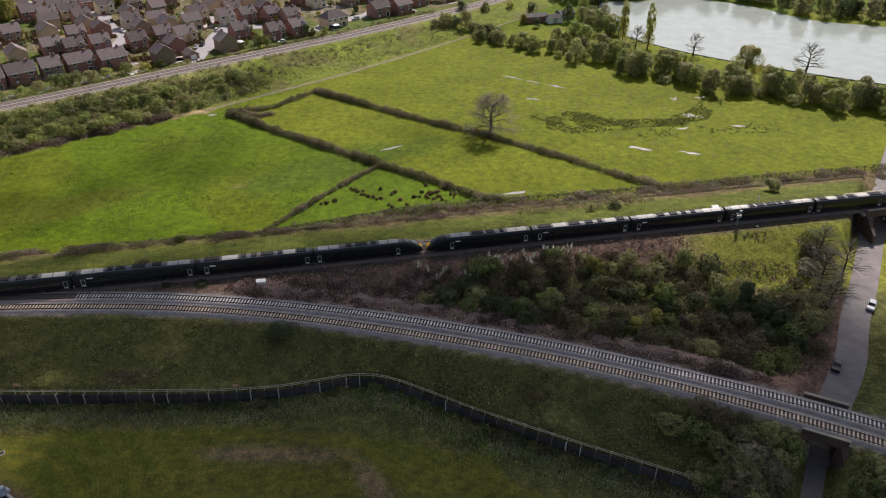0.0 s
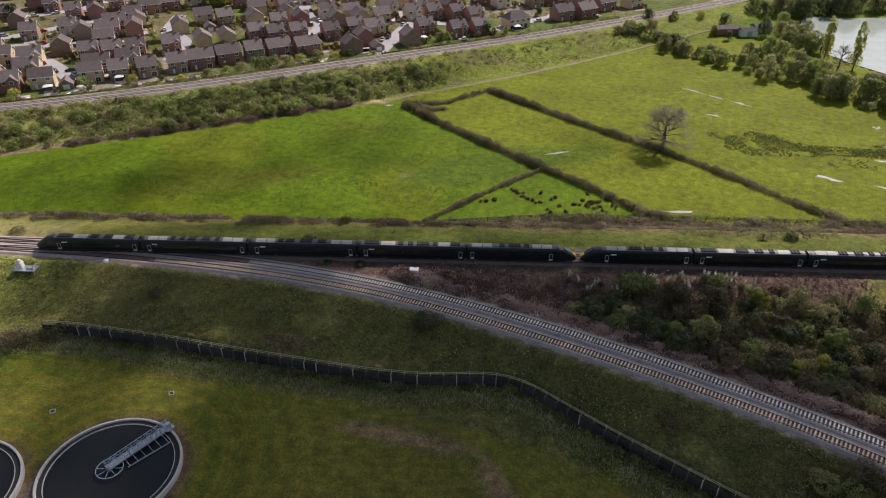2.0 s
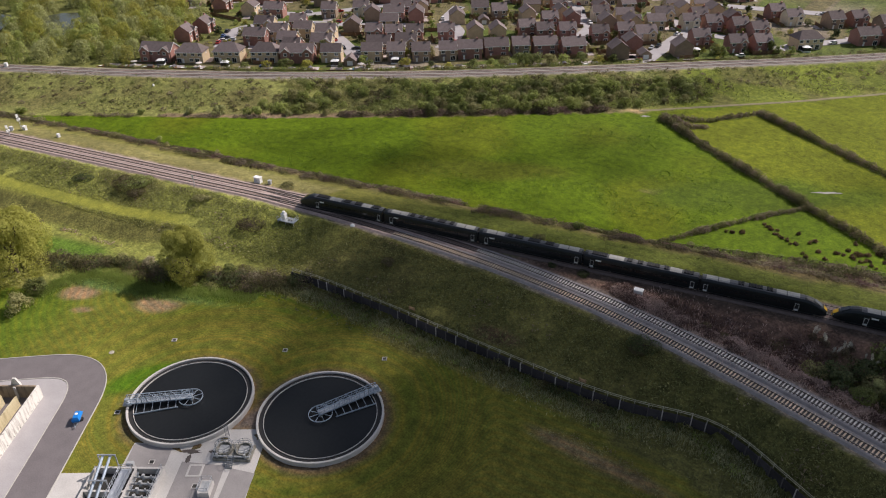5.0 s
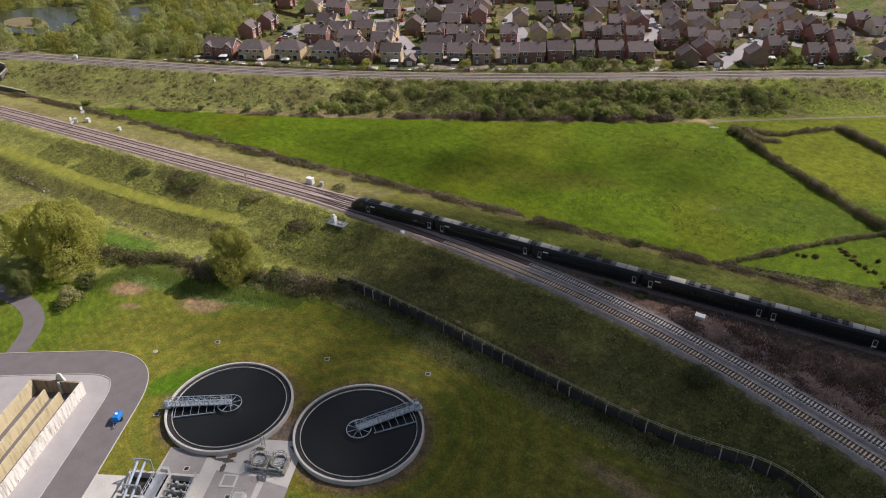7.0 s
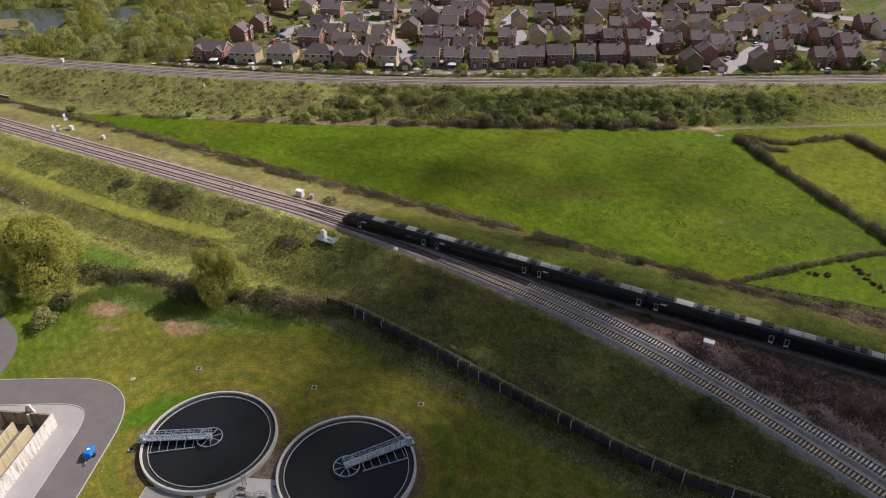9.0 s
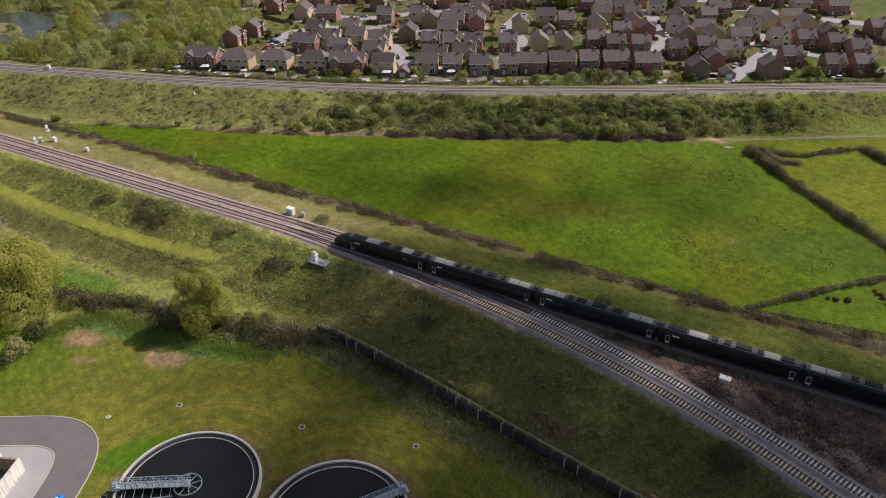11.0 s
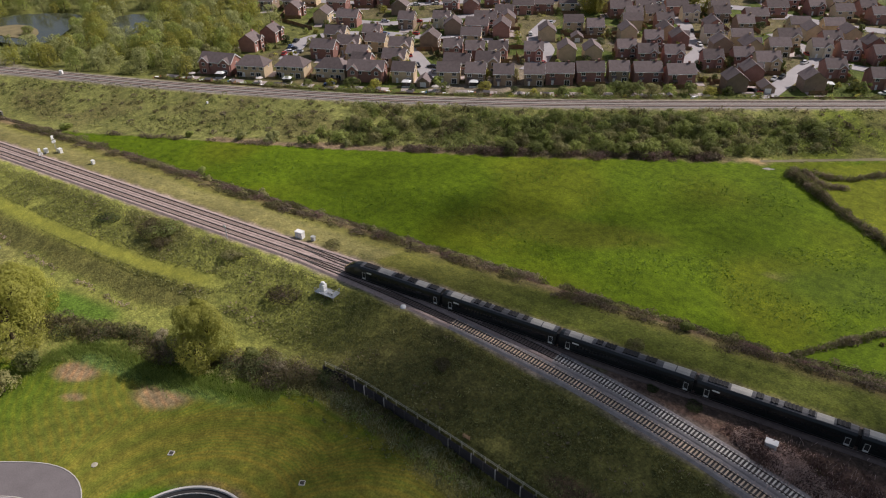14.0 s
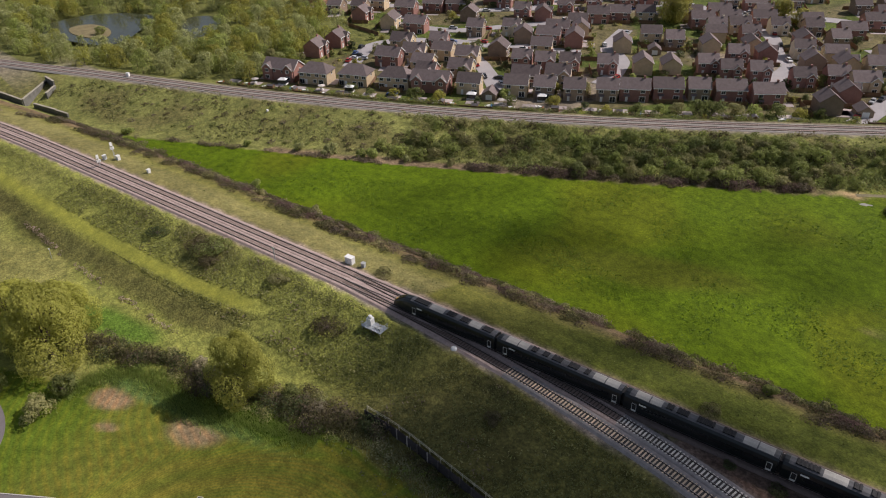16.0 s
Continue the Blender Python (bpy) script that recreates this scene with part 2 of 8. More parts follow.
TRAIN_ROOF = material("cream_roof_panel", (0.4, 0.385, 0.35), 0.5, scale=1.5, vary=0.25)
TRAIN_TOP = material("grey_roof_skin", (0.1, 0.1, 0.105), 0.4, scale=1.0, vary=0.3)
DOOR_TRIM = material("pale_door_trim", (0.55, 0.55, 0.53), 0.5, vary=0.1)
TRAIN_DARK = material("underframe", (0.025, 0.025, 0.027), 0.7, vary=0.3)
YELLOW = material("yellow_paint", (0.85, 0.5, 0.02), 0.45, vary=0.06)
BRICK_RED = material("red_brick", (0.32, 0.17, 0.14), 0.9, scale=2, vary=0.22, rand=0.2)
BRICK_BUFF = material("buff_brick", (0.56, 0.44, 0.29), 0.9, scale=2, vary=0.18, rand=0.18)
BRICK_BROWN = material("brown_brick", (0.29, 0.215, 0.155), 0.9, scale=2, vary=0.2, rand=0.2)
RENDERED = material("cream_render", (0.68, 0.6, 0.45), 0.85, vary=0.1, rand=0.1)
TILES = material("brown_roof_tiles", (0.165, 0.134, 0.13), 0.85, scale=2.5, vary=0.25, bump=0.4, rand=0.25, spec=0.12)
SHED_ROOF = material("felt_shed_roof", (0.11, 0.1, 0.1), 0.9, scale=2, vary=0.3)
PANE = material("window_glass", (0.03, 0.035, 0.04), 0.1, spec=0.6, vary=0.1)
# pale silt green, with the reflected cloudy sky lifted into the base colour
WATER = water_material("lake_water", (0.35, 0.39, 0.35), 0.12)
POND = water_material("pond_water", (0.045, 0.05, 0.03), 0.15)
TANKWATER = water_material("settled_water", (0.016, 0.0175, 0.018), 0.2)
TANKWATER.node_tree.nodes["Principled BSDF"].inputs["Specular IOR Level"].default_value = 0.22
STILE_WOOD = material("tan_timber", (0.32, 0.21, 0.115), 0.85, scale=2, vary=0.25)
BARK = material("bark", (0.1, 0.075, 0.055), 0.9, scale=3, vary=0.3)
BARK_PALE = material("pale_twigs", (0.3, 0.25, 0.19), 0.9, scale=3, vary=0.3)
LEAF_MID = leafy("mid_green_leaves", (0.3, 0.33, 0.11), (0.13, 0.155, 0.05))
LEAF_FRESH = leafy("fresh_spring_leaves", (0.5, 0.47, 0.11), (0.26, 0.25, 0.06))
LUSH = leafy("lush_ditch_grass", (0.3, 0.37, 0.1), (0.16, 0.21, 0.055))
LEAF_WILLOW = leafy("feathery_willow_leaves", (0.47, 0.47, 0.105), (0.36, 0.36, 0.08))
LEAF_DARK = leafy("dark_evergreen_leaves", (0.15, 0.18, 0.07), (0.05, 0.065, 0.03))
LEAF_SCRUB = leafy("bright_hawthorn_leaves", (0.4, 0.44, 0.13), (0.2, 0.24, 0.07))
LEAF_WOOD = leafy("pale_willow_leaves", (0.44, 0.45, 0.2), (0.26, 0.275, 0.11))
LEAF_GREY = leafy("grey_brown_budding_twigs", (0.42, 0.37, 0.25), (0.24, 0.21, 0.14))
LEAF_OLIVE = leafy("olive_catkin_leaves", (0.4, 0.38, 0.17), (0.24, 0.23, 0.1))
TWIGS = leafy("bare_brown_twigs", (0.32, 0.26, 0.18), (0.14, 0.115, 0.08))
BRAMBLE = leafy("brown_bramble_stems", (0.27, 0.178, 0.155), (0.115, 0.076, 0.068))
HEDGE = leafy("hawthorn_hedge_twigs", (0.33, 0.265, 0.19), (0.1, 0.08, 0.058))
HEDGE_GREEN = leafy("budding_hedge_leaves", (0.2, 0.2, 0.085), (0.08, 0.075, 0.035))
SCRUB_BROWN = leafy("olive_brown_scrub", (0.22, 0.185, 0.1), (0.1, 0.085, 0.045))
REED = leafy("pale_dry_reeds", (0.558, 0.480, 0.310), (0.271, 0.232, 0.136))
DEAD_RUSH = leafy("dead_brown_rush", (0.22, 0.145, 0.07), (0.055, 0.042, 0.022), 0.4)
RUSH = leafy("rush_tussock", (0.17, 0.195, 0.045), (0.09, 0.115, 0.026))

# ---- builders ----


class Shape:
    """Collects corners and faces for one mesh."""

    def __init__(self):
        self.v, self.f = [], []

    def add(self, verts, faces):
        k = len(self.v)
        self.v += [tuple(p) for p in verts]
        self.f += [tuple(i + k for i in f) for f in faces]
        return self

    def box(self, x0, x1, y0, y1, z0, z1, m=None):
        p = [Vector((x, y, z)) for z in (z0, z1) for x, y in ((x0, y0), (x1, y0), (x1, y1), (x0, y1))]
        if m:
            p = [m @ q for q in p]
        return self.add(p, [(3, 2, 1, 0), (4, 5, 6, 7), (0, 1, 5, 4), (1, 2, 6, 5), (2, 3, 7, 6), (3, 0, 4, 7)])

    def bar(self, a, b, w, h=None, up=(0, 0, 1)):
        """A straight member of section w by h from a to b."""
        a, b = Vector(a), Vector(b)
        d = (b - a).normalized()
        s = d.cross(Vector(up))
        s = s.normalized() if s.length > 1e-4 else Vector((1, 0, 0))
        u = s.cross(d)
        s, u = s * w / 2, u * (h or w) / 2
        p = [q + i * s + j * u for q in (a, b) for i, j in ((-1, -1), (1, -1), (1, 1), (-1, 1))]
        return self.add(p, [(3, 2, 1, 0), (4, 5, 6, 7), (0, 1, 5, 4), (1, 2, 6, 5), (2, 3, 7, 6), (3, 0, 4, 7)])

    def rod(self, a, b, r0, r1=None, n=6, cap=True):
        a, b = Vector(a), Vector(b)
        r1 = r0 if r1 is None else r1
        d = (b - a).normalized()
        s = d.orthogonal().normalized()
        u = d.cross(s)
        p = [q + r * (math.cos(6.2832 * i / n) * s + math.sin(6.2832 * i / n) * u) for q, r in ((a, r0), (b, r1)) for i in range(n)]
        f = [(i, (i + 1) % n, n + (i + 1) % n, n + i) for i in range(n)]
        if cap:
            f += [tuple(range(n - 1, -1, -1)), tuple(range(n, 2 * n))]
        return self.add(p, f)

    def lathe(self, profile, n=48, centre=(0, 0), a0=0.0, a1=2 * math.pi):
        """Turns (radius, height) pairs round a vertical axis."""
        full = abs(a1 - a0 - 2 * math.pi) < 1e-6
        steps = n if full else n + 1
        p = [(centre[0] + r * math.cos(a0 + (a1 - a0) * i / n), centre[1] + r * math.sin(a0 + (a1 - a0) * i / n), z) for i in range(steps) for r, z in profile]
        k = len(profile)
        f = [(i * k + j, ((i + 1) % steps) * k + j, ((i + 1) % steps) * k + j + 1, i * k + j + 1) for i in range(n) for j in range(k - 1)]
        return self.add(p, f)

    def prism(self, outline, z0, z1):
        n = len(outline)
        p = [(x, y, z) for z in (z0, z1) for x, y in outline]
        return self.add(p, [tuple(range(n - 1, -1, -1)), tuple(range(n, 2 * n))] + [(i, (i + 1) % n, n + (i + 1) % n, n + i) for i in range(n)])

    def strip(self, line, section):
        """Sweeps (offset to the left, height) pairs along a course of (x, y, z) points."""
        k = len(section)
        p = []
        for i, q in enumerate(line):
            d = Vector(line[min(i + 1, len(line) - 1)]) - Vector(line[max(i - 1, 0)])
            s = Vector((-d.y, d.x, 0)).normalized()
            p += [(q[0] + s.x * o, q[1] + s.y * o, q[2] + h) for o, h in section]
        return self.add(p, [(i * k + j, i * k + j + 1, (i + 1) * k + j + 1, (i + 1) * k + j) for i in range(len(line) - 1) for j in range(k - 1)])

    def mesh(self, name):
        me = bpy.data.meshes.new(name)
        me.from_pydata(self.v, [], self.f)
        me.validate()
        return me


def part(name, shape, mat, parent=None, label="", m=None, smooth=False, kind=""):
    me = shape if isinstance(shape, bpy.types.Mesh) else shape.mesh(name)
    if not me.materials:
        me.materials.append(mat)
    if smooth:
        me.polygons.foreach_set("use_smooth", [True] * len(me.polygons))
    ob = new(name, me)
    ob.parent = parent
    if m:
        ob.matrix_basis = m
    return tagged(ob, label, kind=kind)


def thing(name, label, category, m=None, group="", kind=""):
    ob = new(name)
    ob.empty_display_size = 0.2
    if m:
        ob.matrix_basis = m
    return tagged(ob, label, category, group, kind)


def course(points, step=2.0, smooth=2):
    """A smooth line through plan points, as an array of (x, y)."""
    p = np.array(points, float)
    s = np.r_[0, np.cumsum(np.hypot(*np.diff(p, axis=0).T))]
    t = np.linspace(0, s[-1], max(2, int(s[-1] / step) + 1))
    q = np.stack([np.interp(t, s, p[:, 0]), np.interp(t, s, p[:, 1])], 1)
    w = max(1, int(smooth * 6 / step))
    for _ in range(2 if smooth else 0):
        padded = np.pad(q, ((w, w), (0, 0)), mode="reflect", reflect_type="odd")
        q = np.stack([np.convolve(padded[:, i], np.ones(2 * w + 1) / (2 * w + 1), "valid") for i in (0, 1)], 1)
    return q


def offset(q, d):
    """The course moved d metres to its left."""
    g = np.gradient(q, axis=0)
    g /= np.linalg.norm(g, axis=1)[:, None]
    return q + d * np.stack([-g[:, 1], g[:, 0]], 1)


def at_height(q, z):
    return [(float(x), float(y), z) for x, y in q]


def away(px, py, q):
    """Distance of points from a course, and on which side (left positive)."""
    if len(q) > 24:
        q = np.concatenate([q[:-1:4], q[-1:]])
    best = np.full(px.shape, 1e9)
    side = np.zeros(px.shape)
    for a, b in zip(q[:-1], q[1:]):
        d = b - a
        ll = d @ d
        t = np.clip(((px - a[0]) * d[0] + (py - a[1]) * d[1]) / ll, 0, 1)
        dx, dy = px - a[0] - t * d[0], py - a[1] - t * d[1]
        r = np.hypot(dx, dy)
        near = r < best
        best = np.where(near, r, best)
        side = np.where(near, np.sign(d[0] * dy - d[1] * dx), side)
    return best, side


def inside(px, py, poly):
    out = np.zeros(px.shape, bool)
    for (x0, y0), (x1, y1) in zip(poly, poly[1:] + poly[:1]):
        hit = (y0 > py) != (y1 > py)
        out ^= hit & (px < (x1 - x0) * (py - y0) / (y1 - y0 + 1e-12) + x0)
    return out


def smoothstep(a, b, x):
    t = np.clip((x - a) / (b - a), 0, 1)
    return t * t * (3 - 2 * t)


# ---- plan ----
RAIL_Z = 6.5
M1 = course([(-420, 32), (-330, 57), (-270, 72), (-224, 81.8), (96, 149.9), (230, 178)], 2)
M2 = offset(M1, 3.5)
LINE_A = course([(-137, 100.3), (-112, 104.0), (-92, 106.1), (-73, 107.3), (-58, 107.6), (-36, 106.7), (-11.5, 102.9), (12, 97.6), (34, 92), (54, 85), (72, 77.7), (86, 71.3), (110, 58.5), (150, 35), (210, -4)], 2)
LINE_B = course([(-137, 103.8), (-100, 108.6), (-71, 111.2), (-60, 111.5), (-37, 110.4), (-12, 107.2), (12, 101.9), (34, 96.1), (55, 88.5), (74, 81.7), (88, 75.2), (112, 62.3), (152, 38.8), (212, 0)], 2)
FAR_LINE = course([(-560, -10), (-470, 42), (-380, 91), (-327, 119), (-276, 144.5), (-235, 168), (-196, 192.5), (-156, 222), (-120, 251.5), (-83, 283.5), (-40, 320), (13, 371), (60, 420), (140, 510)], 3)
FAR_Z = 4.0
ROAD = course([(33, 5), (58, 42), (69, 60), (75.5, 71), (80.5, 80), (90.5, 93), (96.3, 101), (102, 112.5), (111.5, 127), (121, 143), (128.5, 156), (143, 178), (170, 220)], 2, 0.7)
FENCE = offset(course([(-120, 79), (-106, 81.4), (-97, 83), (-74, 84), (-58, 84.2), (-31, 84.9), (-20, 86.3), (-6, 90.2), (0, 89), (6, 85.8), (17, 80.2), (32, 73.5), (51, 65.8), (70, 57)], 2, 0.5), 0.5)
FIELD_EDGE = course([(-330, 78), (-259, 101.5), (-208, 111.5), (-171, 117.5), (-131, 127.5), (-94, 135), (-62, 142.5), (-39, 147), (0, 161), (28, 167.5), (71, 175.6), (117, 186), (200, 203)], 3, 1)
FAR_EDGE = course([(-330, 60), (-258, 109), (-185, 155), (-133, 193), (-103, 217), (-79, 234), (-58, 254), (-34, 275.5), (-12, 299), (27, 344), (60, 385)], 3, 1)
RIDGE = course([(-262, 58.5), (-239, 62.4), (-208, 67.6), (-182.6, 72.7), (-161.4, 77.7), (-142, 84)], 3, 1)
TREE_LINE = course([(22, 332), (64, 302), (96, 276), (124, 257), (148, 248), (174, 236), (230, 212), (300, 180)], 3, 1)
HEDGES = {
    "h1": course([(-69, 233), (-50, 218), (-24.5, 200.5), (-10, 190.6), (5.6, 180.7), (20.6, 169.6), (27, 168.5)], 1, 0.4),
    "h2": course([(-11, 189.4), (-21, 176.3), (-30.6, 161.4), (-38, 148.5)], 1, 0.4),
    "h3": course([(-41, 257), (-19, 241.5), (4.6, 226), (26, 213.5), (49, 197), (66.5, 183.7), (72.5, 178)], 1, 0.4),
    "h4": course([(-69.5, 236), (-55, 238), (-51, 244), (-41, 257)], 1, 0.4),
}
TANKS = [(-90.6, 41.3), (-66.8, 52.6)]


def ground_height(px, py):
    """Height of the ground: fields, railway banks, the sunken road, the lake."""
    z = 0.35 * np.sin(px * 0.021 + 1) * np.cos(py * 0.027) * smoothstep(130, 190, py)
    dm, sm = away(px, py, M1)
    near = 6.0 - np.maximum(0, dm - 5.5) / (2.3 + 1.3 * (1 - smoothstep(-142, -108, px)))
    far = np.where(dm < 9, 6.0, np.where(dm < 20, 6.0 - (dm - 9) * 0.2, 3.8 - (dm - 20) * 0.6))
    z = np.maximum(z, np.where(sm > 0, far, near))
    for q in (LINE_A, LINE_B):
        d, _ = away(px, py, q)
        z = np.maximum(z, 6.0 - np.maximum(0, d - 3.8) / 2.35)
    dn, sn = away(px, py, FENCE)
    below = (px > -118) & (px < 72) & (py < 110)
    da = np.maximum(away(px, py, LINE_A)[0] - 3.8, 0.1)
    held = 2.0 + 4.0 * dn / (dn + da)
    grip = smoothstep(-112, -98, px) * (1 - smoothstep(46, 62, px))
    z = np.where(below & (sn > 0), np.where(dn < 0.75, 0.3, np.maximum(np.minimum(z, 0.3 + 0.5 * dn), held * grip)), np.where(below & (sn < 0) & (dn < 40), np.minimum(z, 0.3), z))
    df, sf = away(px, py, FAR_LINE)
    z = np.maximum(z, np.where(sf > 0, np.maximum(3.6 - np.maximum(0, df - 6) / 2.5, 1.5), 3.6 - np.maximum(0, df - 6) * 0.16))
    dr, _ = away(px, py, ROAD)
    south = py < 83
    cut = smoothstep(np.where(south, 2.4, 4.6), np.where(south, 3.8, 6.6), dr)
    z = np.where(dr < 7.0, z * cut, z)
    return z


LAKE = [(96, 350), (104, 334), (125, 312), (160, 290), (210, 266), (330, 215), (420, 260), (330, 330), (262, 352), (238, 366), (205, 374), (186, 408), (150, 425), (118, 412), (100, 414), (94, 388)]
PONDS = [[(-437, 121), (-444, 135), (-445, 154), (-421, 176), (-404, 171), (-394, 158), (-380, 146), (-378, 134), (-396, 127), (-414, 120)], [(-398, 182), (-398, 193), (-388, 199), (-372, 192), (-362, 178), (-352, 168), (-360, 163), (-376, 172)]]
ISLAND = [(-426, 134), (-423, 146), (-404, 148), (-391, 141), (-398, 133), (-414, 130)]


GRID = []


def build_ground():
    xs = np.unique(np.r_[np.geomspace(280, 4200, 22) * -1 - 60, np.arange(-340, -265, 4), np.arange(-265, 135, 1.3), np.arange(135, 260, 4), np.geomspace(260, 4200, 24)])
    ys = np.unique(np.r_[-np.geomspace(60, 4200, 16), np.arange(-60, 15, 5), np.arange(15, 175, 1.3), np.arange(175, 420, 3), np.geomspace(420, 4200, 26)])
    gx, gy = np.meshgrid(xs, ys)
    px, py = gx.ravel(), gy.ravel()
    z = ground_height(px, py)
    for poly in [LAKE] + PONDS:
        z = np.where(inside(px, py, poly), -0.6 if poly is LAKE else -2.0, z)
    rng = np.random.default_rng(3)
    # plots
    col = np.tile([0.12, 0.13, 0.035], (len(px), 1))
    rough = np.full(len(px), 0.75)
    wob = np.array([noise.noise((x * 0.08, y * 0.08, 2.0)) for x, y in zip(px, py)]) * 2.5
    mott = np.array([noise.noise((x * 0.03, y * 0.03, 7.0)) for x, y in zip(px, py)])

    def plot(mask, c, r, weight=None):
        w = mask.astype(float) if weight is None else weight
        col[:] = col * (1 - w[:, None]) + np.array(c) * w[:, None]
        rough[:] = rough * (1 - w) + r * w

    def patch(x, y, a, b, turn, c, r=0.6):
        """A worn or lusher patch with a ragged edge."""
        k = radians(turn)
        u, v = (px - x) * math.cos(k) + (py - y) * math.sin(k), -(px - x) * math.sin(k) + (py - y) * math.cos(k)
        w = 1 - smoothstep(0.55, 1.15, np.hypot(u / a, v / b) + wob * 0.09)
        plot(None, c, r, w)

    dm, sm = away(px, py, M1)
    dfe, sfe = away(px, py, FIELD_EDGE)
    dfa, sfa = away(px, py, FAR_EDGE)
    dfl, sfl = away(px, py, FAR_LINE)
    fields = (sfe > 0) & (sfa < 0)
    plot(fields, (0.08, 0.136, 0.005), 0.55)
    plot(None, (0.115, 0.137, 0.008), 0.5, np.where(fields, smoothstep(0.0, 0.45, mott), 0) * 0.55)
    east = [(-69, 233), (-24, 200), (27, 168), (300, 205), (300, 420), (20, 345), (-41, 275)]
    plot(fields & inside(px, py, east), (0.118, 0.152, 0.01), 0.5)
    paddock = [(-11, 190), (27, 168), (-3, 160), (-38, 148)]
    plot(fields & inside(px, py, paddock), (0.078, 0.136, 0.006), 0.5)
    plot((sfa > 0) & (sfl < 0), (0.18, 0.205, 0.07), 0.85)
    plot(None, (0.22, 0.165, 0.125), 1.0, np.where((sfa > 0) & (px > -225) & (px < -84), 1 - smoothstep(2.5, 5.5, dfa + wob), 0) * 0.85)
    plot(None, (0.14, 0.185, 0.03), 0.9, np.where((sfa > 0) & (sfl < 0), smoothstep(-88, -70, px), 0))
    scr = np.array([noise.noise((x * 0.06, y * 0.06, 11.0)) for x, y in zip(px, py)])
    plot(None, (0.14, 0.135, 0.06), 1.0, np.where((sfa > 0) & (sfl < 0), smoothstep(0.05, 0.3, scr + wob * 0.03) * 0.6, 0))
    plot((sfl > 0), (0.135, 0.13, 0.07), 0.8)
    plot((sfl > 0) & (dfl > 6) & (dfl < 17 + wob), (0.1, 0.13, 0.035), 0.9)
    plot((sfl > 0) & (mott > 0.05), (0.085, 0.12, 0.03), 0.8)
    plot((sfl > 0) & (mott < -0.3), (0.2, 0.185, 0.15), 0.8)
    plot((sfl > 0) & (px < -285) & (py < 250), (0.13, 0.15, 0.05), 0.9)
    # strip between the railway and the field
    strip = (sm > 0) & (sfe < 0)
    plot(strip, (0.14, 0.135, 0.055), 0.7)
    plot(None, (0.165, 0.18, 0.045), 0.45, np.where(strip, smoothstep(5, 8, dm) * (1 - smoothstep(15, 20, dm + wob)), 0))
    # greener eastern verge, its colour also darkened for the shade beside the train
    plot(None, (0.08, 0.108, 0.02), 0.7, np.where(strip, smoothstep(-115, -80, px) * smoothstep(5, 7, dm) * (1 - smoothstep(15, 19, dm + wob)) * 0.9, 0))
    plot(None, (0.205, 0.2, 0.095), 0.45, np.where(strip & (px < -120), (1 - smoothstep(12, 18, dm + wob)) * 0.7, 0))
    plot(None, (0.17, 0.125, 0.088), 1.0, np.where(strip, 1 - smoothstep(3.0, 7.5, dfe + 1.4 * wob), 0) * 0.8)
    plot(None, (0.11, 0.084, 0.052), 1.0, np.where(strip, smoothstep(-60, -25, px) * smoothstep(15, 19, dm + 1.6 * wob), 0) * 0.6)
    # railway banks on the near side
    dfc, sfc = away(px, py, FENCE)
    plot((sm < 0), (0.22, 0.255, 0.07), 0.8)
    plot(None, (0.2, 0.17, 0.095), 1.0, np.where(sm < 0, smoothstep(0.1, 0.5, mott) * 0.35, 0))
    lawn = inside(px + wob, py + wob, [(-190, 20), (-172, 33), (-150, 47), (-141, 58), (-120, 70), (-100, 77), (-60, 78), (-20, 80), (8, 76), (48, 56), (60, 20), (0, -60), (-150, -60)])
    plot(lawn, (0.108, 0.142, 0.024), 0.4)
    plot(None, (0.076, 0.135, 0.013), 0.45, np.where(lawn, smoothstep(-0.15, 0.3, mott) * 0.8, 0))
    # lawn and bank darken towards the east: cloud shade put into the colour
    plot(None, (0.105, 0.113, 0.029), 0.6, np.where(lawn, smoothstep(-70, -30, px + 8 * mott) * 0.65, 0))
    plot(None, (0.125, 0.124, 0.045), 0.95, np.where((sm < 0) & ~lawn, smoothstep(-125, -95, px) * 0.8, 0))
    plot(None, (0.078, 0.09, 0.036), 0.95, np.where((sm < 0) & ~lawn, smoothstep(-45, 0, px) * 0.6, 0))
    # ridge drawn in colour alone: bright crest, darker flank, no relief in the ground
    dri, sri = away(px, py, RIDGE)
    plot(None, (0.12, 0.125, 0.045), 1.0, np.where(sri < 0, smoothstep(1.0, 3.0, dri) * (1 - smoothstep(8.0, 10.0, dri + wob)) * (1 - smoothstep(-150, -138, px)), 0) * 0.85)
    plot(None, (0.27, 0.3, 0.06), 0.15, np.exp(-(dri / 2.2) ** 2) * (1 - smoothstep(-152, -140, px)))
    # trodden earth and mowing rings round the tanks
    for tx, ty in TANKS:
        dt = np.hypot(px - tx, py - ty)
        plot(None, (0.155, 0.155, 0.03), 0.5, np.where(lawn & (dt < 60), 0.65 * (0.5 + 0.5 * np.sin(dt * 1.35 + 0.5 * wob)) * (1 - smoothstep(26, 56, dt)), 0))
        plot(None, (0.13, 0.105, 0.075), 0.8, 1 - smoothstep(12.6, 14.6, dt + wob * 0.25))
    patch(-104, 40, 11, 4, 62, (0.062, 0.14, 0.01), 0.4)
    patch(-118, 66, 16, 4, 35, (0.07, 0.14, 0.012), 0.5)
    patch(-20, 73, 14, 2.2, 0, (0.2, 0.17, 0.1), 0.8)
    patch(0, 64, 11, 2.4, -58, (0.2, 0.17, 0.1), 0.8)
    patch(-76, 46.5, 7, 3.2, 60, (0.19, 0.165, 0.15), 0.7)
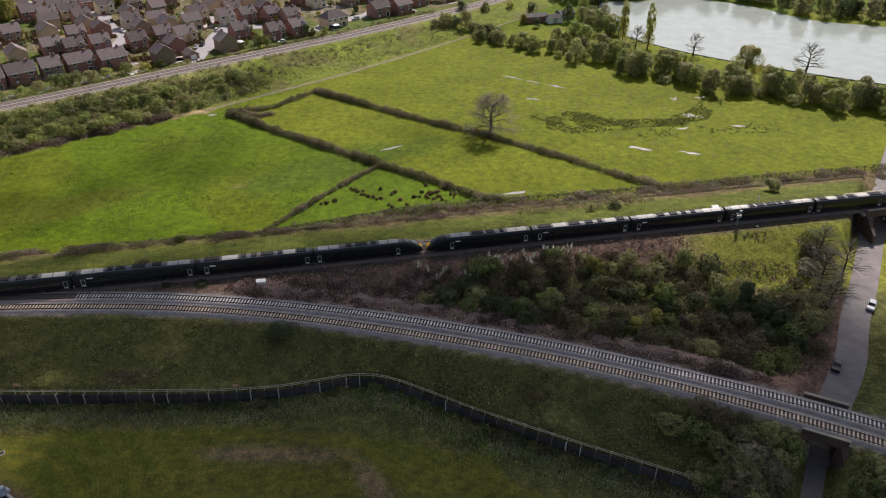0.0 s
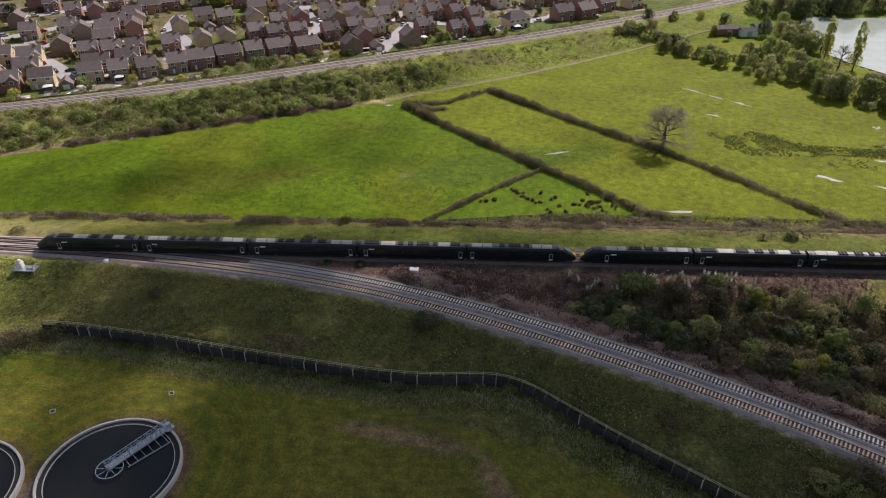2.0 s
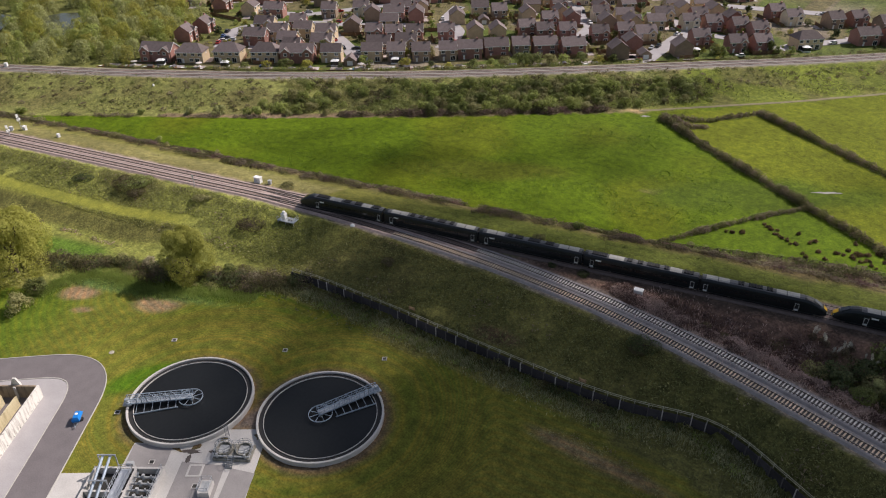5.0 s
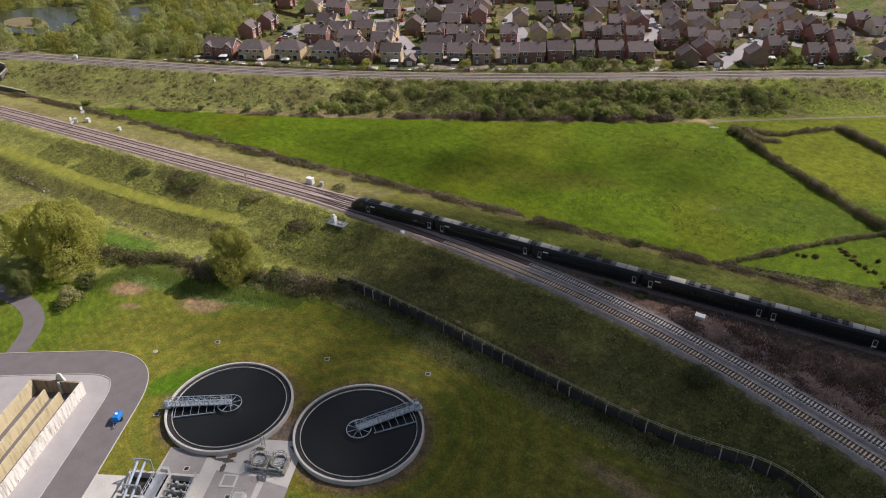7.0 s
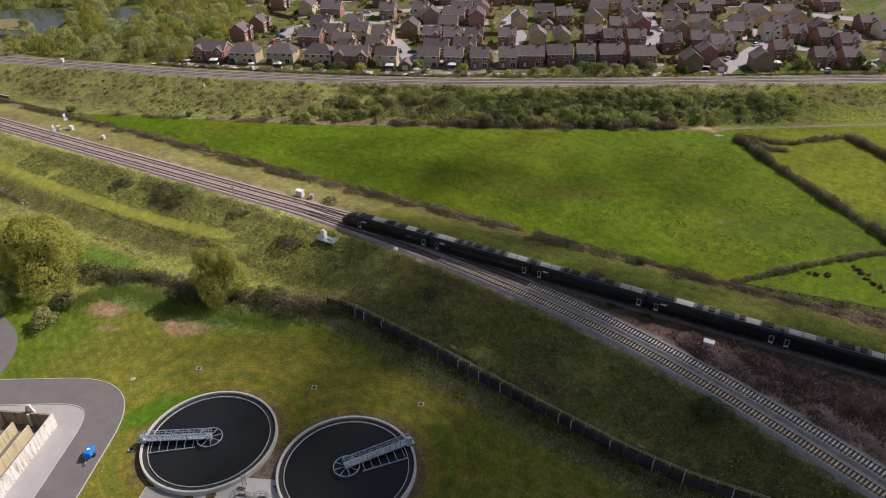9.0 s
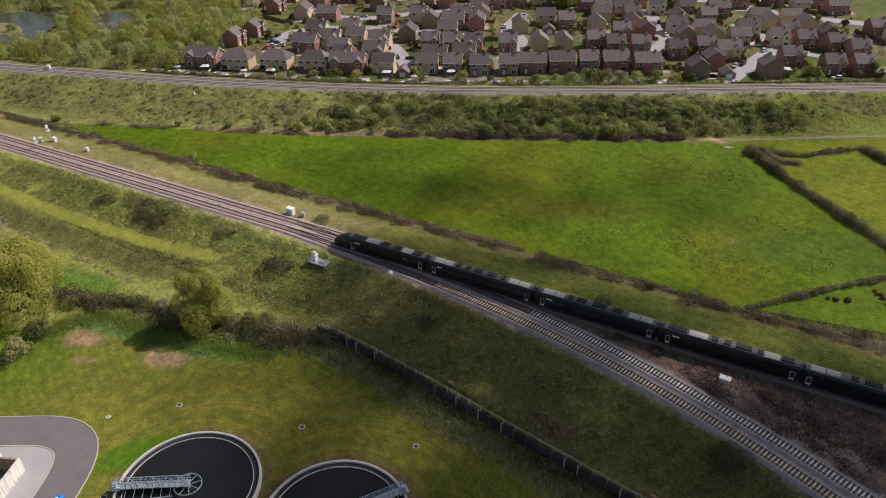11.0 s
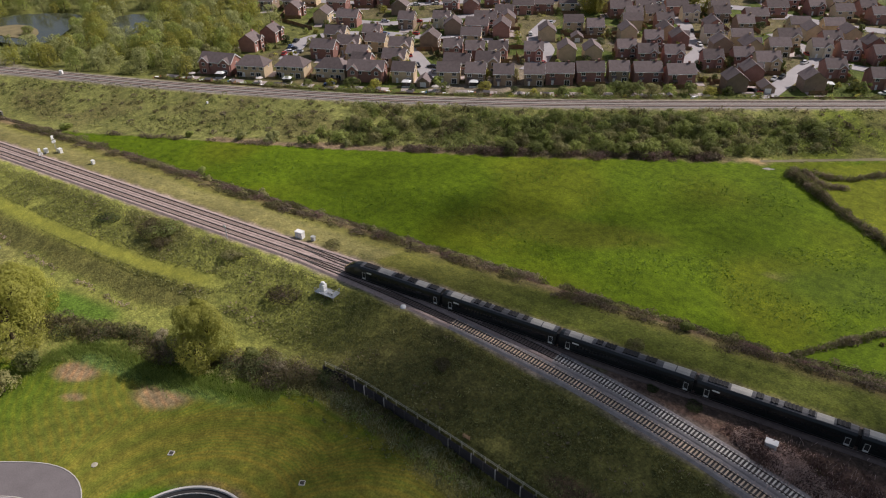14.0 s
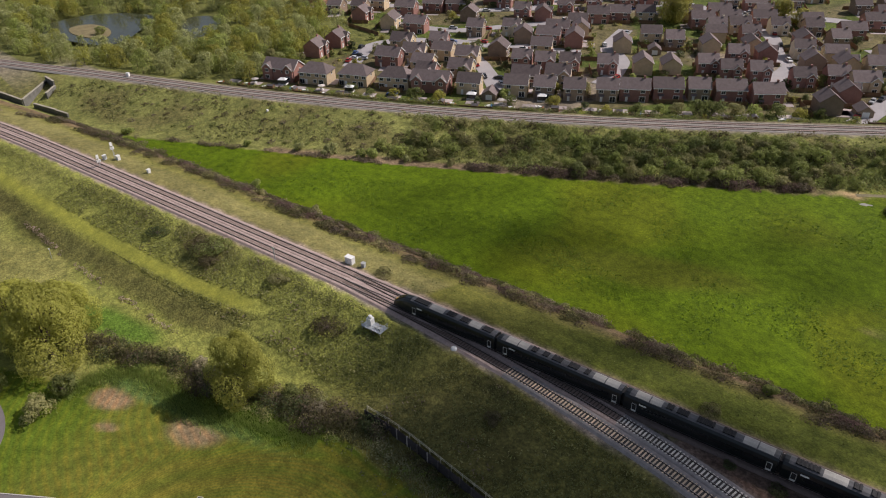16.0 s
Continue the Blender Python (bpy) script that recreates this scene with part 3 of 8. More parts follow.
    patch(-50.5, 89.5, 7, 2.6, 5, (0.13, 0.098, 0.062), 1.0)
    patch(-90.4, 101, 7, 2.2, 5, (0.07, 0.075, 0.03), 1.0)
    patch(-143, 49.4, 5, 3, 30, (0.24, 0.19, 0.12))
    patch(-124, 57.5, 7, 4, 30, (0.23, 0.19, 0.12))
    patch(-136, 46, 3, 1.2, 30, (0.22, 0.18, 0.11))
    patch(-168, 58, 16, 4.4, 18, (0.1, 0.185, 0.03), 0.9)
    patch(-132, 58, 24, 2.6, 20, (0.1, 0.17, 0.05), 0.9)
    patch(-80, 236, 5, 2.5, 10, (0.36, 0.28, 0.17), 0.6)
    patch(-50, 176, 4, 2, 20, (0.16, 0.14, 0.06), 0.8)
    patch(-24, 190, 40, 12, 35, (0.065, 0.108, 0.008), 0.5)
    patch(-100, 160, 30, 8, 30, (0.095, 0.125, 0.01), 0.5)
    for i in range(7):
        patch(60, 300 - i * 13, 70, 0.5, -27, (0.12, 0.135, 0.03), 0.4)
    # land between the lines: brown on the west, green pasture on the slope at the east end
    da, sa = away(px, py, LINE_B)
    between = (sm < 0) & (sa > 0) & (px > -60) & (py > 60)
    plot(between, (0.17, 0.12, 0.1), 1.0)
    dro, sro = away(px, py, ROAD)
    plot(between & (sro < 0), (0.11, 0.125, 0.045), 1.0)
    plot(None, (0.17, 0.195, 0.035), 0.8, np.where(between, smoothstep(66, 78, px + wob) * smoothstep(0, 5, py - 122 - wob), 0))
    # ballast shoulders spill on to the bank tops
    for q in (LINE_A, LINE_B, M1, M2):
        d, _ = away(px, py, q)
        main = q is M1 or q is M2
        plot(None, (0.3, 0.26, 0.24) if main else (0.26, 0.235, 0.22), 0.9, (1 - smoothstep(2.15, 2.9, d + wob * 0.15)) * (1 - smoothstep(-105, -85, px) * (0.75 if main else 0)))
    # dark strip on the near side: the train's shadow put into the ground colour
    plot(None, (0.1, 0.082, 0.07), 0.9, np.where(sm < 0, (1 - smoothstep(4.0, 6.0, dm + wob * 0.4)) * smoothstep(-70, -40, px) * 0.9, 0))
    plot(None, (0.25, 0.235, 0.2), 0.9, 1 - smoothstep(4.2, 5.6, dfl + wob * 0.2))
    # tussocky relief on the rough ground
    hump = np.array([noise.noise((x * 0.35, y * 0.35, 5.0)) for x, y in zip(px, py)]) * 0.16 + rng.uniform(-0.1, 0.1, len(px))
    track_gap = np.minimum.reduce([away(px, py, q)[0] for q in (LINE_A, LINE_B, M1, M2, FAR_LINE, ROAD)])
    z = z + hump * np.clip((rough - 0.45) * 1.8, 0, 1) * smoothstep(3.6, 7.0, track_gap) * (np.hypot(px + 60, py - 150) < 330) * np.where((sfl > 0) & (dfl > 6), 0, 1)
    me = bpy.data.meshes.new("ground")
    nx, ny = len(xs), len(ys)
    idx = np.arange(nx * ny).reshape(ny, nx)
    faces = np.stack([idx[:-1, :-1], idx[:-1, 1:], idx[1:, 1:], idx[1:, :-1]], -1).reshape(-1, 4)
    me.from_pydata(np.stack([px, py, z], 1).tolist(), [], faces.tolist())
    me.polygons.foreach_set("use_smooth", np.ones(len(faces), bool))
    a = me.attributes.new("plot", "FLOAT_COLOR", "POINT")
    a.data.foreach_set("color", np.c_[col, np.ones(len(px))].ravel().astype(np.float32))
    b = me.attributes.new("rough", "FLOAT", "POINT")
    b.data.foreach_set("value", rough.astype(np.float32))
    ring = np.minimum.reduce([np.hypot(px - tx, py - ty) for tx, ty in TANKS])
    bend = np.where(sfc < 0, -dfc, dfc)
    for key, values in (("swath", ring * (1 - smoothstep(16, 34, ring)) + bend * smoothstep(16, 34, ring)), ("mown", np.where(lawn, 0.75, 0.0))):
        at = me.attributes.new(key, "FLOAT", "POINT")
        at.data.foreach_set("value", values.astype(np.float32))
    me.materials.append(GRASS)
    GRID.extend((xs, ys, z.reshape(ny, nx)))
    return tagged(new("ground", me), "grassy farmland with railway banks and mown lawns", "ground", kind="structure")


ground = build_ground()


def heights(p):
    """Ground height under plan points, read off the ground sheet."""
    p = np.asarray(p, float)
    xs, ys, z = GRID
    i = np.clip(np.searchsorted(xs, p[:, 0]) - 1, 0, len(xs) - 2)
    j = np.clip(np.searchsorted(ys, p[:, 1]) - 1, 0, len(ys) - 2)
    u, v = (p[:, 0] - xs[i]) / (xs[i + 1] - xs[i]), (p[:, 1] - ys[j]) / (ys[j + 1] - ys[j])
    return (z[j, i] * (1 - u) + z[j, i + 1] * u) * (1 - v) + (z[j + 1, i] * (1 - u) + z[j + 1, i + 1] * u) * v


def height(x, y):
    return float(heights([(x, y)])[0])

# ---- water ----


def flat_poly(name, poly, z, mat, label, category, kind="structure", rounds=2):
    """A level sheet with a rounded outline."""
    p = np.array(poly, float)
    for _ in range(rounds):
        q = np.roll(p, -1, 0)
        p = np.stack([0.75 * p + 0.25 * q, 0.25 * p + 0.75 * q], 1).reshape(-1, 2)
    s = Shape().prism([tuple(v) for v in p], z - 0.3, z)
    return tagged(part(name, s, mat), label, category, kind=kind)


flat_poly("water", LAKE, 0.1, WATER, "broad pale silty lake with the cloudy sky's reflection in its colour", "lake")
for poly in PONDS:
    flat_poly("water", poly, 1.9, POND, "dark woodland pond between willows", "pond")
flat_poly("island", ISLAND, 2.1, material("island_turf", (0.2, 0.165, 0.085), 0.95, scale=1, vary=0.35), "small brown grassy island in the woodland pond", "island")

# ---- railway ----


def build_track(name, q, sleeper_mat, z=RAIL_Z, first=0, last=None, detail=True, ballast=BALLAST, label=""):
    """A track: ballast bed, two rails, and sleepers laid across."""
    t = thing(name, label, "railway track", kind="structure")
    line = at_height(q, z)
    part("ballast_bed", Shape().strip(line, [(2.3, -0.66), (1.6, -0.16), (1.12, -0.125), (1.0, -0.19), (-1.0, -0.19), (-1.12, -0.125), (-1.6, -0.16), (-2.3, -0.66)]), ballast, t)
    part("track_bed", Shape().strip(line, [(1.02, -0.186), (-1.02, -0.186)]), BED_DARK if ballast is BALLAST else BED_BROWN, t, "oil-darkened stones between the rails")
    for o in (-0.755, 0.755):
        r = part("rail", Shape().strip(line, [(o + 0.12, -0.15), (o + 0.05, -0.02), (o - 0.05, -0.02), (o - 0.12, -0.15)]), RAIL, t)
        part("rail_head", Shape().strip(line, [(o + 0.04, -0.02), (o + 0.04, 0.0), (o - 0.04, 0.0), (o - 0.04, -0.02)]), RAILTOP, r)
    fine = course(q, 0.68, 0)
    one = Shape().add([(-1.25, -0.17, -0.3), (1.25, -0.17, -0.3), (1.25, 0.17, -0.3), (-1.25, 0.17, -0.3), (-1.25, -0.145, -0.14), (1.25, -0.145, -0.14), (1.25, 0.145, -0.14), (-1.25, 0.145, -0.14)],
                      [(4, 5, 6, 7), (0, 1, 5, 4), (1, 2, 6, 5), (2, 3, 7, 6), (3, 0, 4, 7)]).mesh("sleeper")
    rest = Shape()
    g = np.gradient(fine, axis=0)
    rng = random.Random(name)
    count = 0
    for (x, y), (dx, dy) in zip(fine, g):
        a = math.degrees(math.atan2(dy, dx)) - 90 + rng.uniform(-0.6, 0.6)
        m = pose(x, y, z + rng.uniform(-0.012, 0.012), 0, 0, a)
        if detail and first <= x <= last and count < 300:
            part("sleeper", one, sleeper_mat, t, m=m)
            count += 1
        else:
            rest.box(-1.25, 1.25, -0.12, 0.12, -0.3, -0.15, m)
    if rest.v:
        part("sleepers", rest, sleeper_mat, t, kind="stuff")
    return t


# eastern copy of the main line ballast, with the shade put into its colour
BALLAST_SHADED = material("shaded_brown_ballast", (0.15, 0.115, 0.102), 0.95, scale=3, vary=0.35, bump=0.8)
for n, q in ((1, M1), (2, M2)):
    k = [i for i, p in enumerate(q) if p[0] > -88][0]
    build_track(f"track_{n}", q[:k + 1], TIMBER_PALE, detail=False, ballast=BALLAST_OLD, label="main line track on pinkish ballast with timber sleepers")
    build_track(f"track_{n + 8}", q[k:], TIMBER_PALE, detail=False, ballast=BALLAST_SHADED, label="main line track on dark brown ballast")
cutoff = [i for i, p in enumerate(LINE_A) if p[0] > -92][0]
build_track("track_3", LINE_A[cutoff:], SLEEPER, first=-92, last=95, label="branch track with pale concrete sleepers on grey ballast")
build_track("track_4", LINE_B[[i for i, p in enumerate(LINE_B) if p[0] > -71][0]:], SLEEPER_GREY, first=-71, last=95, label="outer branch track with pale concrete sleepers")
build_track("track_5", LINE_A[:cutoff + 1], TIMBER, z=RAIL_Z + 0.004, detail=False, ballast=BALLAST_OLD, label="junction track with dark timber sleepers joining the main line")
build_track("track_6", LINE_B[:[i for i, p in enumerate(LINE_B) if p[0] > -71][0] + 1], TIMBER, z=RAIL_Z + 0.008, detail=False, ballast=BALLAST_OLD, label="crossing track of the junction with dark timber sleepers")
build_track("track_7", offset(FAR_LINE, 1.8), TIMBER_PALE, z=FAR_Z, detail=False, ballast=BALLAST_FAR, label="distant railway track beside the housing estate")
build_track("track_8", offset(FAR_LINE, -1.8), TIMBER_PALE, z=FAR_Z, detail=False, ballast=BALLAST_FAR, label="distant railway track on its grassy bank")


def along(q, d):
    """Place and heading at d metres along a course."""
    s = np.r_[0, np.cumsum(np.hypot(*np.diff(q, axis=0).T))]
    x, y = np.interp(d, s, q[:, 0]), np.interp(d, s, q[:, 1])
    x2, y2 = np.interp(d + 0.5, s, q[:, 0]), np.interp(d + 0.5, s, q[:, 1])
    return float(x), float(y), math.degrees(math.atan2(y2 - y, x2 - x))


def reach(q, x):
    s = np.r_[0, np.cumsum(np.hypot(*np.diff(q, axis=0).T))]
    return float(np.interp(x, q[:, 0], s))


# ---- train ----
BODY = [(1.2, 0.35), (1.35, 0.6), (1.38, 1.3), (1.36, 2.3), (1.25, 3.0), (0.95, 3.45), (0.45, 3.62)]


def car_rings(stations):
    """Body skin through rings (x, width factor, height factor, floor)."""
    s = Shape()
    k = 2 * len(BODY)
    ring = BODY + [(-y, z) for y, z in reversed(BODY)]
    for x, w, h, floor in stations:
        s.v += [(x, y * w, floor + (z - 0.35) * h) for y, z in ring]
    for i in range(len(stations) - 1):
        s.f += [(i * k + j, (i + 1) * k + j, (i + 1) * k + j + 1, i * k + j + 1) for j in range(k - 1)]
    n = len(stations)
    s.f += [tuple(range(k)), tuple(range((n - 1) * k + k - 1, (n - 1) * k - 1, -1))]
    return s


def build_carriage(kind, train, m, seed):
    """One coach, 25.7 m long, x along it; the driving end points to -x."""
    rng = random.Random(seed)
    if kind == "driving":
        st = [(-12.9, 0.35, 0.12, 0.6), (-12.6, 0.62, 0.3, 0.45), (-11.9, 0.8, 0.5, 0.38), (-10.8, 0.92, 0.74, 0.35), (-9.6, 0.98, 0.92, 0.35), (-8.4, 1, 1, 0.35), (12.7, 1, 1, 0.35)]
        x0 = -8.0
    else:
        st = [(-12.7, 1, 1, 0.35), (12.7, 1, 1, 0.35)]
        x0 = -12.0
    car = part("carriage", car_rings(st), TRAIN_GREEN, train, m=m, smooth=False)
    part("roof_skin", Shape().add([(x0, -0.98, 3.44), (12.6, -0.98, 3.44), (12.6, -0.45, 3.64), (x0, -0.45, 3.64), (12.6, 0.45, 3.64), (x0, 0.45, 3.64), (12.6, 0.98, 3.44), (x0, 0.98, 3.44)], [(0, 1, 2, 3), (3, 2, 4, 5), (5, 4, 6, 7)]), TRAIN_TOP, car, "weathered grey roof skin")
    for side in (-1, 1):
        glass = part("window_band", Shape().add([(x0 + 2.6, side * 1.385, 1.55), (10.4, side * 1.385, 1.55), (10.4, side * 1.375, 2.3), (x0 + 2.6, side * 1.375, 2.3)], [(0, 1, 2, 3) if side < 0 else (3, 2, 1, 0)]), TRAIN_GLASS, car)
        for k in range(6):
            xx = x0 + 2.6 + (10.4 - x0 - 2.6) * (k + 1) / 7
            part("window_pillar", Shape().box(xx - 0.12, xx + 0.12, side * 1.39 - 0.012, side * 1.39 + 0.012, 1.55, 2.3), TRAIN_GREEN, glass)
        for x in (x0 + 1.2, 11.6):
            door = part("door", Shape().box(x - 0.45, x + 0.45, side * 1.4 - 0.02, side * 1.4 + 0.02, 0.5, 2.5), TRAIN_DARK, car)
            a = side * 1.42
            part("door_edge", Shape().box(x - 0.42, x - 0.35, a - 0.02, a + 0.02, 0.6, 2.35).box(x + 0.35, x + 0.42, a - 0.02, a + 0.02, 0.6, 2.35).box(x - 0.35, x + 0.35, a - 0.02, a + 0.02, 2.26, 2.35).box(x - 0.35, x + 0.35, a - 0.02, a + 0.02, 0.6, 1.0), DOOR_TRIM, door, "pale grey door surround")
        if seed % 5 < 4:
            part("number_panel", Shape().box(x0 + 2.0, x0 + 3.3, side * 1.39 - 0.02, side * 1.39 + 0.02, 2.38, 2.68), WHITE, car, "small white marking panel")
    # roof: cream panels towards the ends, dark equipment wells between them
    spans = [(x0 + 1.0, x0 + 3.4, 1), (x0 + 3.6, x0 + 5.6, 1), (7.0, 9.2, 1), (9.4, 11.8, 1)] if seed % 3 else [(x0 + 0.8, x0 + 4.4, 0), (x0 + 4.8, x0 + 8.2, 1), (6.4, 9.0, 1), (9.3, 11.6, 0)]
    x = x0 + 6.2 if seed % 3 else x0 + 8.8
    while x < 5.6:
        w = rng.choice((1.4, 2.2, 3.0))
        spans.append((x, min(x + w, 6.2), 0))
        x += w + rng.uniform(0.3, 1.4)
    for x, e, pale in spans:
        if pale:
            part("roof_panel", Shape().add([(x, -0.9, 3.52), (e, -0.9, 3.52), (e, -0.3, 3.69), (x, -0.3, 3.69), (e, 0.6, 3.69), (x, 0.6, 3.69), (e, 0.9, 3.52), (x, 0.9, 3.52)], [(0, 1, 2, 3), (3, 2, 4, 5), (5, 4, 6, 7)]), TRAIN_ROOF, car, "cream roof panel")
        else:
            n = max(2, int((e - x) / 0.6))
            rim = [(x, 3.5)]
            for k in range(n):
                u, v = x + (e - x) * (k + 0.2) / n, x + (e - x) * (k + 0.7) / n
                rim += [(u, 3.7), (u + 0.05, 3.82), (v, 3.82), (v + 0.05, 3.7)]
            rim.append((e, 3.5))
            q = len(rim)
            s = Shape().add([(u, y, z) for y in (-0.65, 0.65) for u, z in rim], [tuple(range(q)), tuple(range(2 * q - 1, q - 1, -1))] + [(k, q + k, q + k + 1, k + 1) for k in range(q - 1)])
            part("roof_unit", s, TRAIN_DARK, car, "dark roof equipment box")
    for x in (-8.5, 8.5):
        b = Shape().box(x - 1.7, x + 1.7, -1.05, 1.05, 0.05, 0.42)
        part("bogie", b, TRAIN_DARK, car)
        for dx in (-1.3, 1.3):
            part("wheelset", Shape().rod((x + dx, -0.82, 0.46), (x + dx, 0.82, 0.46), 0.44, n=12), TRAIN_DARK, car)
    part("underframe", Shape().box(-6.2, 6.2, -1.2, 1.2, -0.35, 0.35, pose(0, 0, 0.45)), TRAIN_DARK, car)
    if kind == "driving":
        part("windscreen", Shape().add([(-11.55, -0.66, 2.4), (-11.55, 0.66, 2.4), (-10.0, 0.58, 3.3), (-10.0, -0.58, 3.3)], [(0, 1, 2, 3), (3, 2, 1, 0)]), TRAIN_GLASS, car)
        part("nose_panel", Shape().add([(-12.97, -0.45, 0.62), (-12.97, 0.45, 0.62), (-12.72, 0.62, 1.42), (-12.72, -0.62, 1.42), (-11.95, 0.62, 2.1), (-11.95, -0.62, 2.1)], [(0, 1, 2, 3), (3, 2, 4, 5), (3, 2, 1, 0), (5, 4, 2, 3)]), YELLOW, car, "yellow warning panel on the nose")
        for y in (-0.6, 0.6):
            part("headlight", Shape().box(-12.75, -12.6, y - 0.15, y + 0.15, 1.05, 1.2), WHITE, car)
    return car


def build_train(nose, forward):
    """Five coaches from the nose at the left, set on the nearer main track."""
    t = thing("train", "dark green five-car express train on the railway", "train", group="coupled trains")
    for i in range(5):
        x, y, a = along(M1, nose + 12.95 + 26.0 * i)
        flip = 180 if i == 4 else 0
        build_carriage("driving" if i in (0, 4) else "middle", t, pose(x, y, RAIL_Z + 0.02, 0, 0, a + flip), i + forward * 5)
        if i:
            x, y, a = along(M1, nose + 26.0 * i)
            part("gangway", Shape().box(-0.45, 0.45, -0.8, 0.8, 0.6, 3.1), TRAIN_DARK, t, m=pose(x, y, RAIL_Z, 0, 0, a))
    return t


NOSE = reach(M1, -122.0)
build_train(NOSE, 0)
build_train(NOSE + 130.6, 1)

# ---- plants ----


def tuft(s, centre, r, rng, up=0.7):
    """A small leaf clump: one pointed, uneven blade facing mostly upwards."""
    n = Vector((rng.gauss(0, 1), rng.gauss(0, 1), rng.gauss(0, 1) + up)).normalized()
    a = n.orthogonal().normalized()
    b = n.cross(a)
    t = rng.uniform(0, 6.283)
    a, b = a * math.cos(t) + b * math.sin(t), b * math.cos(t) - a * math.sin(t)
    k = rng.uniform(0.75, 1.35) * r
    c = Vector(centre)
    s.add([c - a * k - b * k * 0.55, c - a * k * 0.7 + b * k * 0.6, c + a * k * 1.2], [(0, 1, 2)])


def leaf_mesh(name, pts, nrm, size, seed, loose=0.6):
    """One pointed leaf clump at each point, facing roughly along its normal."""
    g = np.random.default_rng(seed)
    n = nrm + g.normal(0, loose, nrm.shape)
    n /= np.linalg.norm(n, axis=1)[:, None] + 1e-9
    a = np.cross(n, np.where(np.abs(n[:, 2:]) < 0.9, (0.0, 0.0, 1.0), (1.0, 0.0, 0.0)))
    a /= np.linalg.norm(a, axis=1)[:, None] + 1e-9
    b = np.cross(n, a)
    t = g.uniform(0, 6.283, len(n))[:, None]
    a, b = a * np.cos(t) + b * np.sin(t), b * np.cos(t) - a * np.sin(t)
    k = (size * g.uniform(0.7, 1.4, len(n)))[:, None]
    v = np.stack([pts - a * k - b * k * 0.55, pts - a * k * 0.7 + b * k * 0.6, pts + a * k * 1.2], 1).reshape(-1, 3)
    me = bpy.data.meshes.new(name)
    me.vertices.add(len(v))
    me.vertices.foreach_set("co", v.astype(np.float32).ravel())
    me.loops.add(len(v))
    me.loops.foreach_set("vertex_index", np.arange(len(v), dtype=np.int32))
    me.polygons.add(len(pts))
    me.polygons.foreach_set("loop_start", np.arange(0, len(v), 3, dtype=np.int32))
    me.update(calc_edges=True)
    me.validate()
    return me


def crown_points(g, r, h, base, lumps, n, flat=1.0):
    """Points and outward normals on the skin of several lumps that together make a crown, with feathery outliers."""
    a, d, q = g.uniform(0, 6.283, lumps), g.uniform(0.1, 0.68, lumps) * r, g.uniform(0.22, 0.5, lumps) * r
    z = np.minimum(base + g.uniform(0.1, 0.95, lumps) * (h - base), h - q * 0.8 * flat)
    z = np.maximum(z, base + q * 0.4 * flat)
    # the upper lumps draw in towards the stem
    up = np.clip((z - base) / max(h - base, 0.1), 0, 1)
    d = d * (0.25 + 1.0 * np.sqrt(1 - 0.96 * up * up))
    q = q * (1.1 - 0.4 * up)
    c = np.stack([d * np.cos(a), d * np.sin(a), z], 1)
    kept, n = n, n * 4
    i = np.arange(n) % lumps
    u = g.normal(0, 1, (n, 3)) + (0, 0, 0.2)
    u /= np.linalg.norm(u, axis=1)[:, None]
    rad = 0.84 + 0.22 * g.random(n) + np.where(g.random(n) < 0.16, 0.3 * g.random(n), 0)
    p = c[i] + u * (1, 1, flat) * (q[i] * rad)[:, None]
    gap = np.linalg.norm((p[:, None] - c[None]) / (1, 1, flat), axis=2) / q[None]
    gap[np.arange(n), i] = 9
    ok = (gap.min(1) > 0.78) & (p[:, 2] > 0.03)
    nrm = u * 0.8 + (p - (0, 0, h * 0.45)) / r * 0.4 + (0, 0, 0.15)
    return p[ok][:kept], nrm[ok][:kept], [(Vector(k), float(w)) for k, w in zip(c, q)]


def plant_meshes(seed, r, h, n, leaf, lumps=7, base=0.25, trunk=0.0, flat=1.0):
    """Meshes of a trunk with limbs and of a crown of many small clumps."""
    rng = random.Random(seed)
    pts, nrm, balls = crown_points(np.random.default_rng(seed), r, h, base * h, lumps, n, flat)
    wood = Shape()
    t = trunk or 0.05 * r + 0.05
    top = max(0.3 * h, base * h * 1.2)
    wood.rod((0, 0, -0.4), (rng.uniform(-.1, .1) * r, rng.uniform(-.1, .1) * r, top), t, t * 0.7, 7)
    for c, q in balls[:12]:
        wood.rod((0, 0, top * rng.uniform(0.5, 0.95)), c, t * 0.5, t * 0.12, 5)
    return wood.mesh("trunk"), leaf_mesh("crown", pts, nrm, leaf, seed, 0.34)


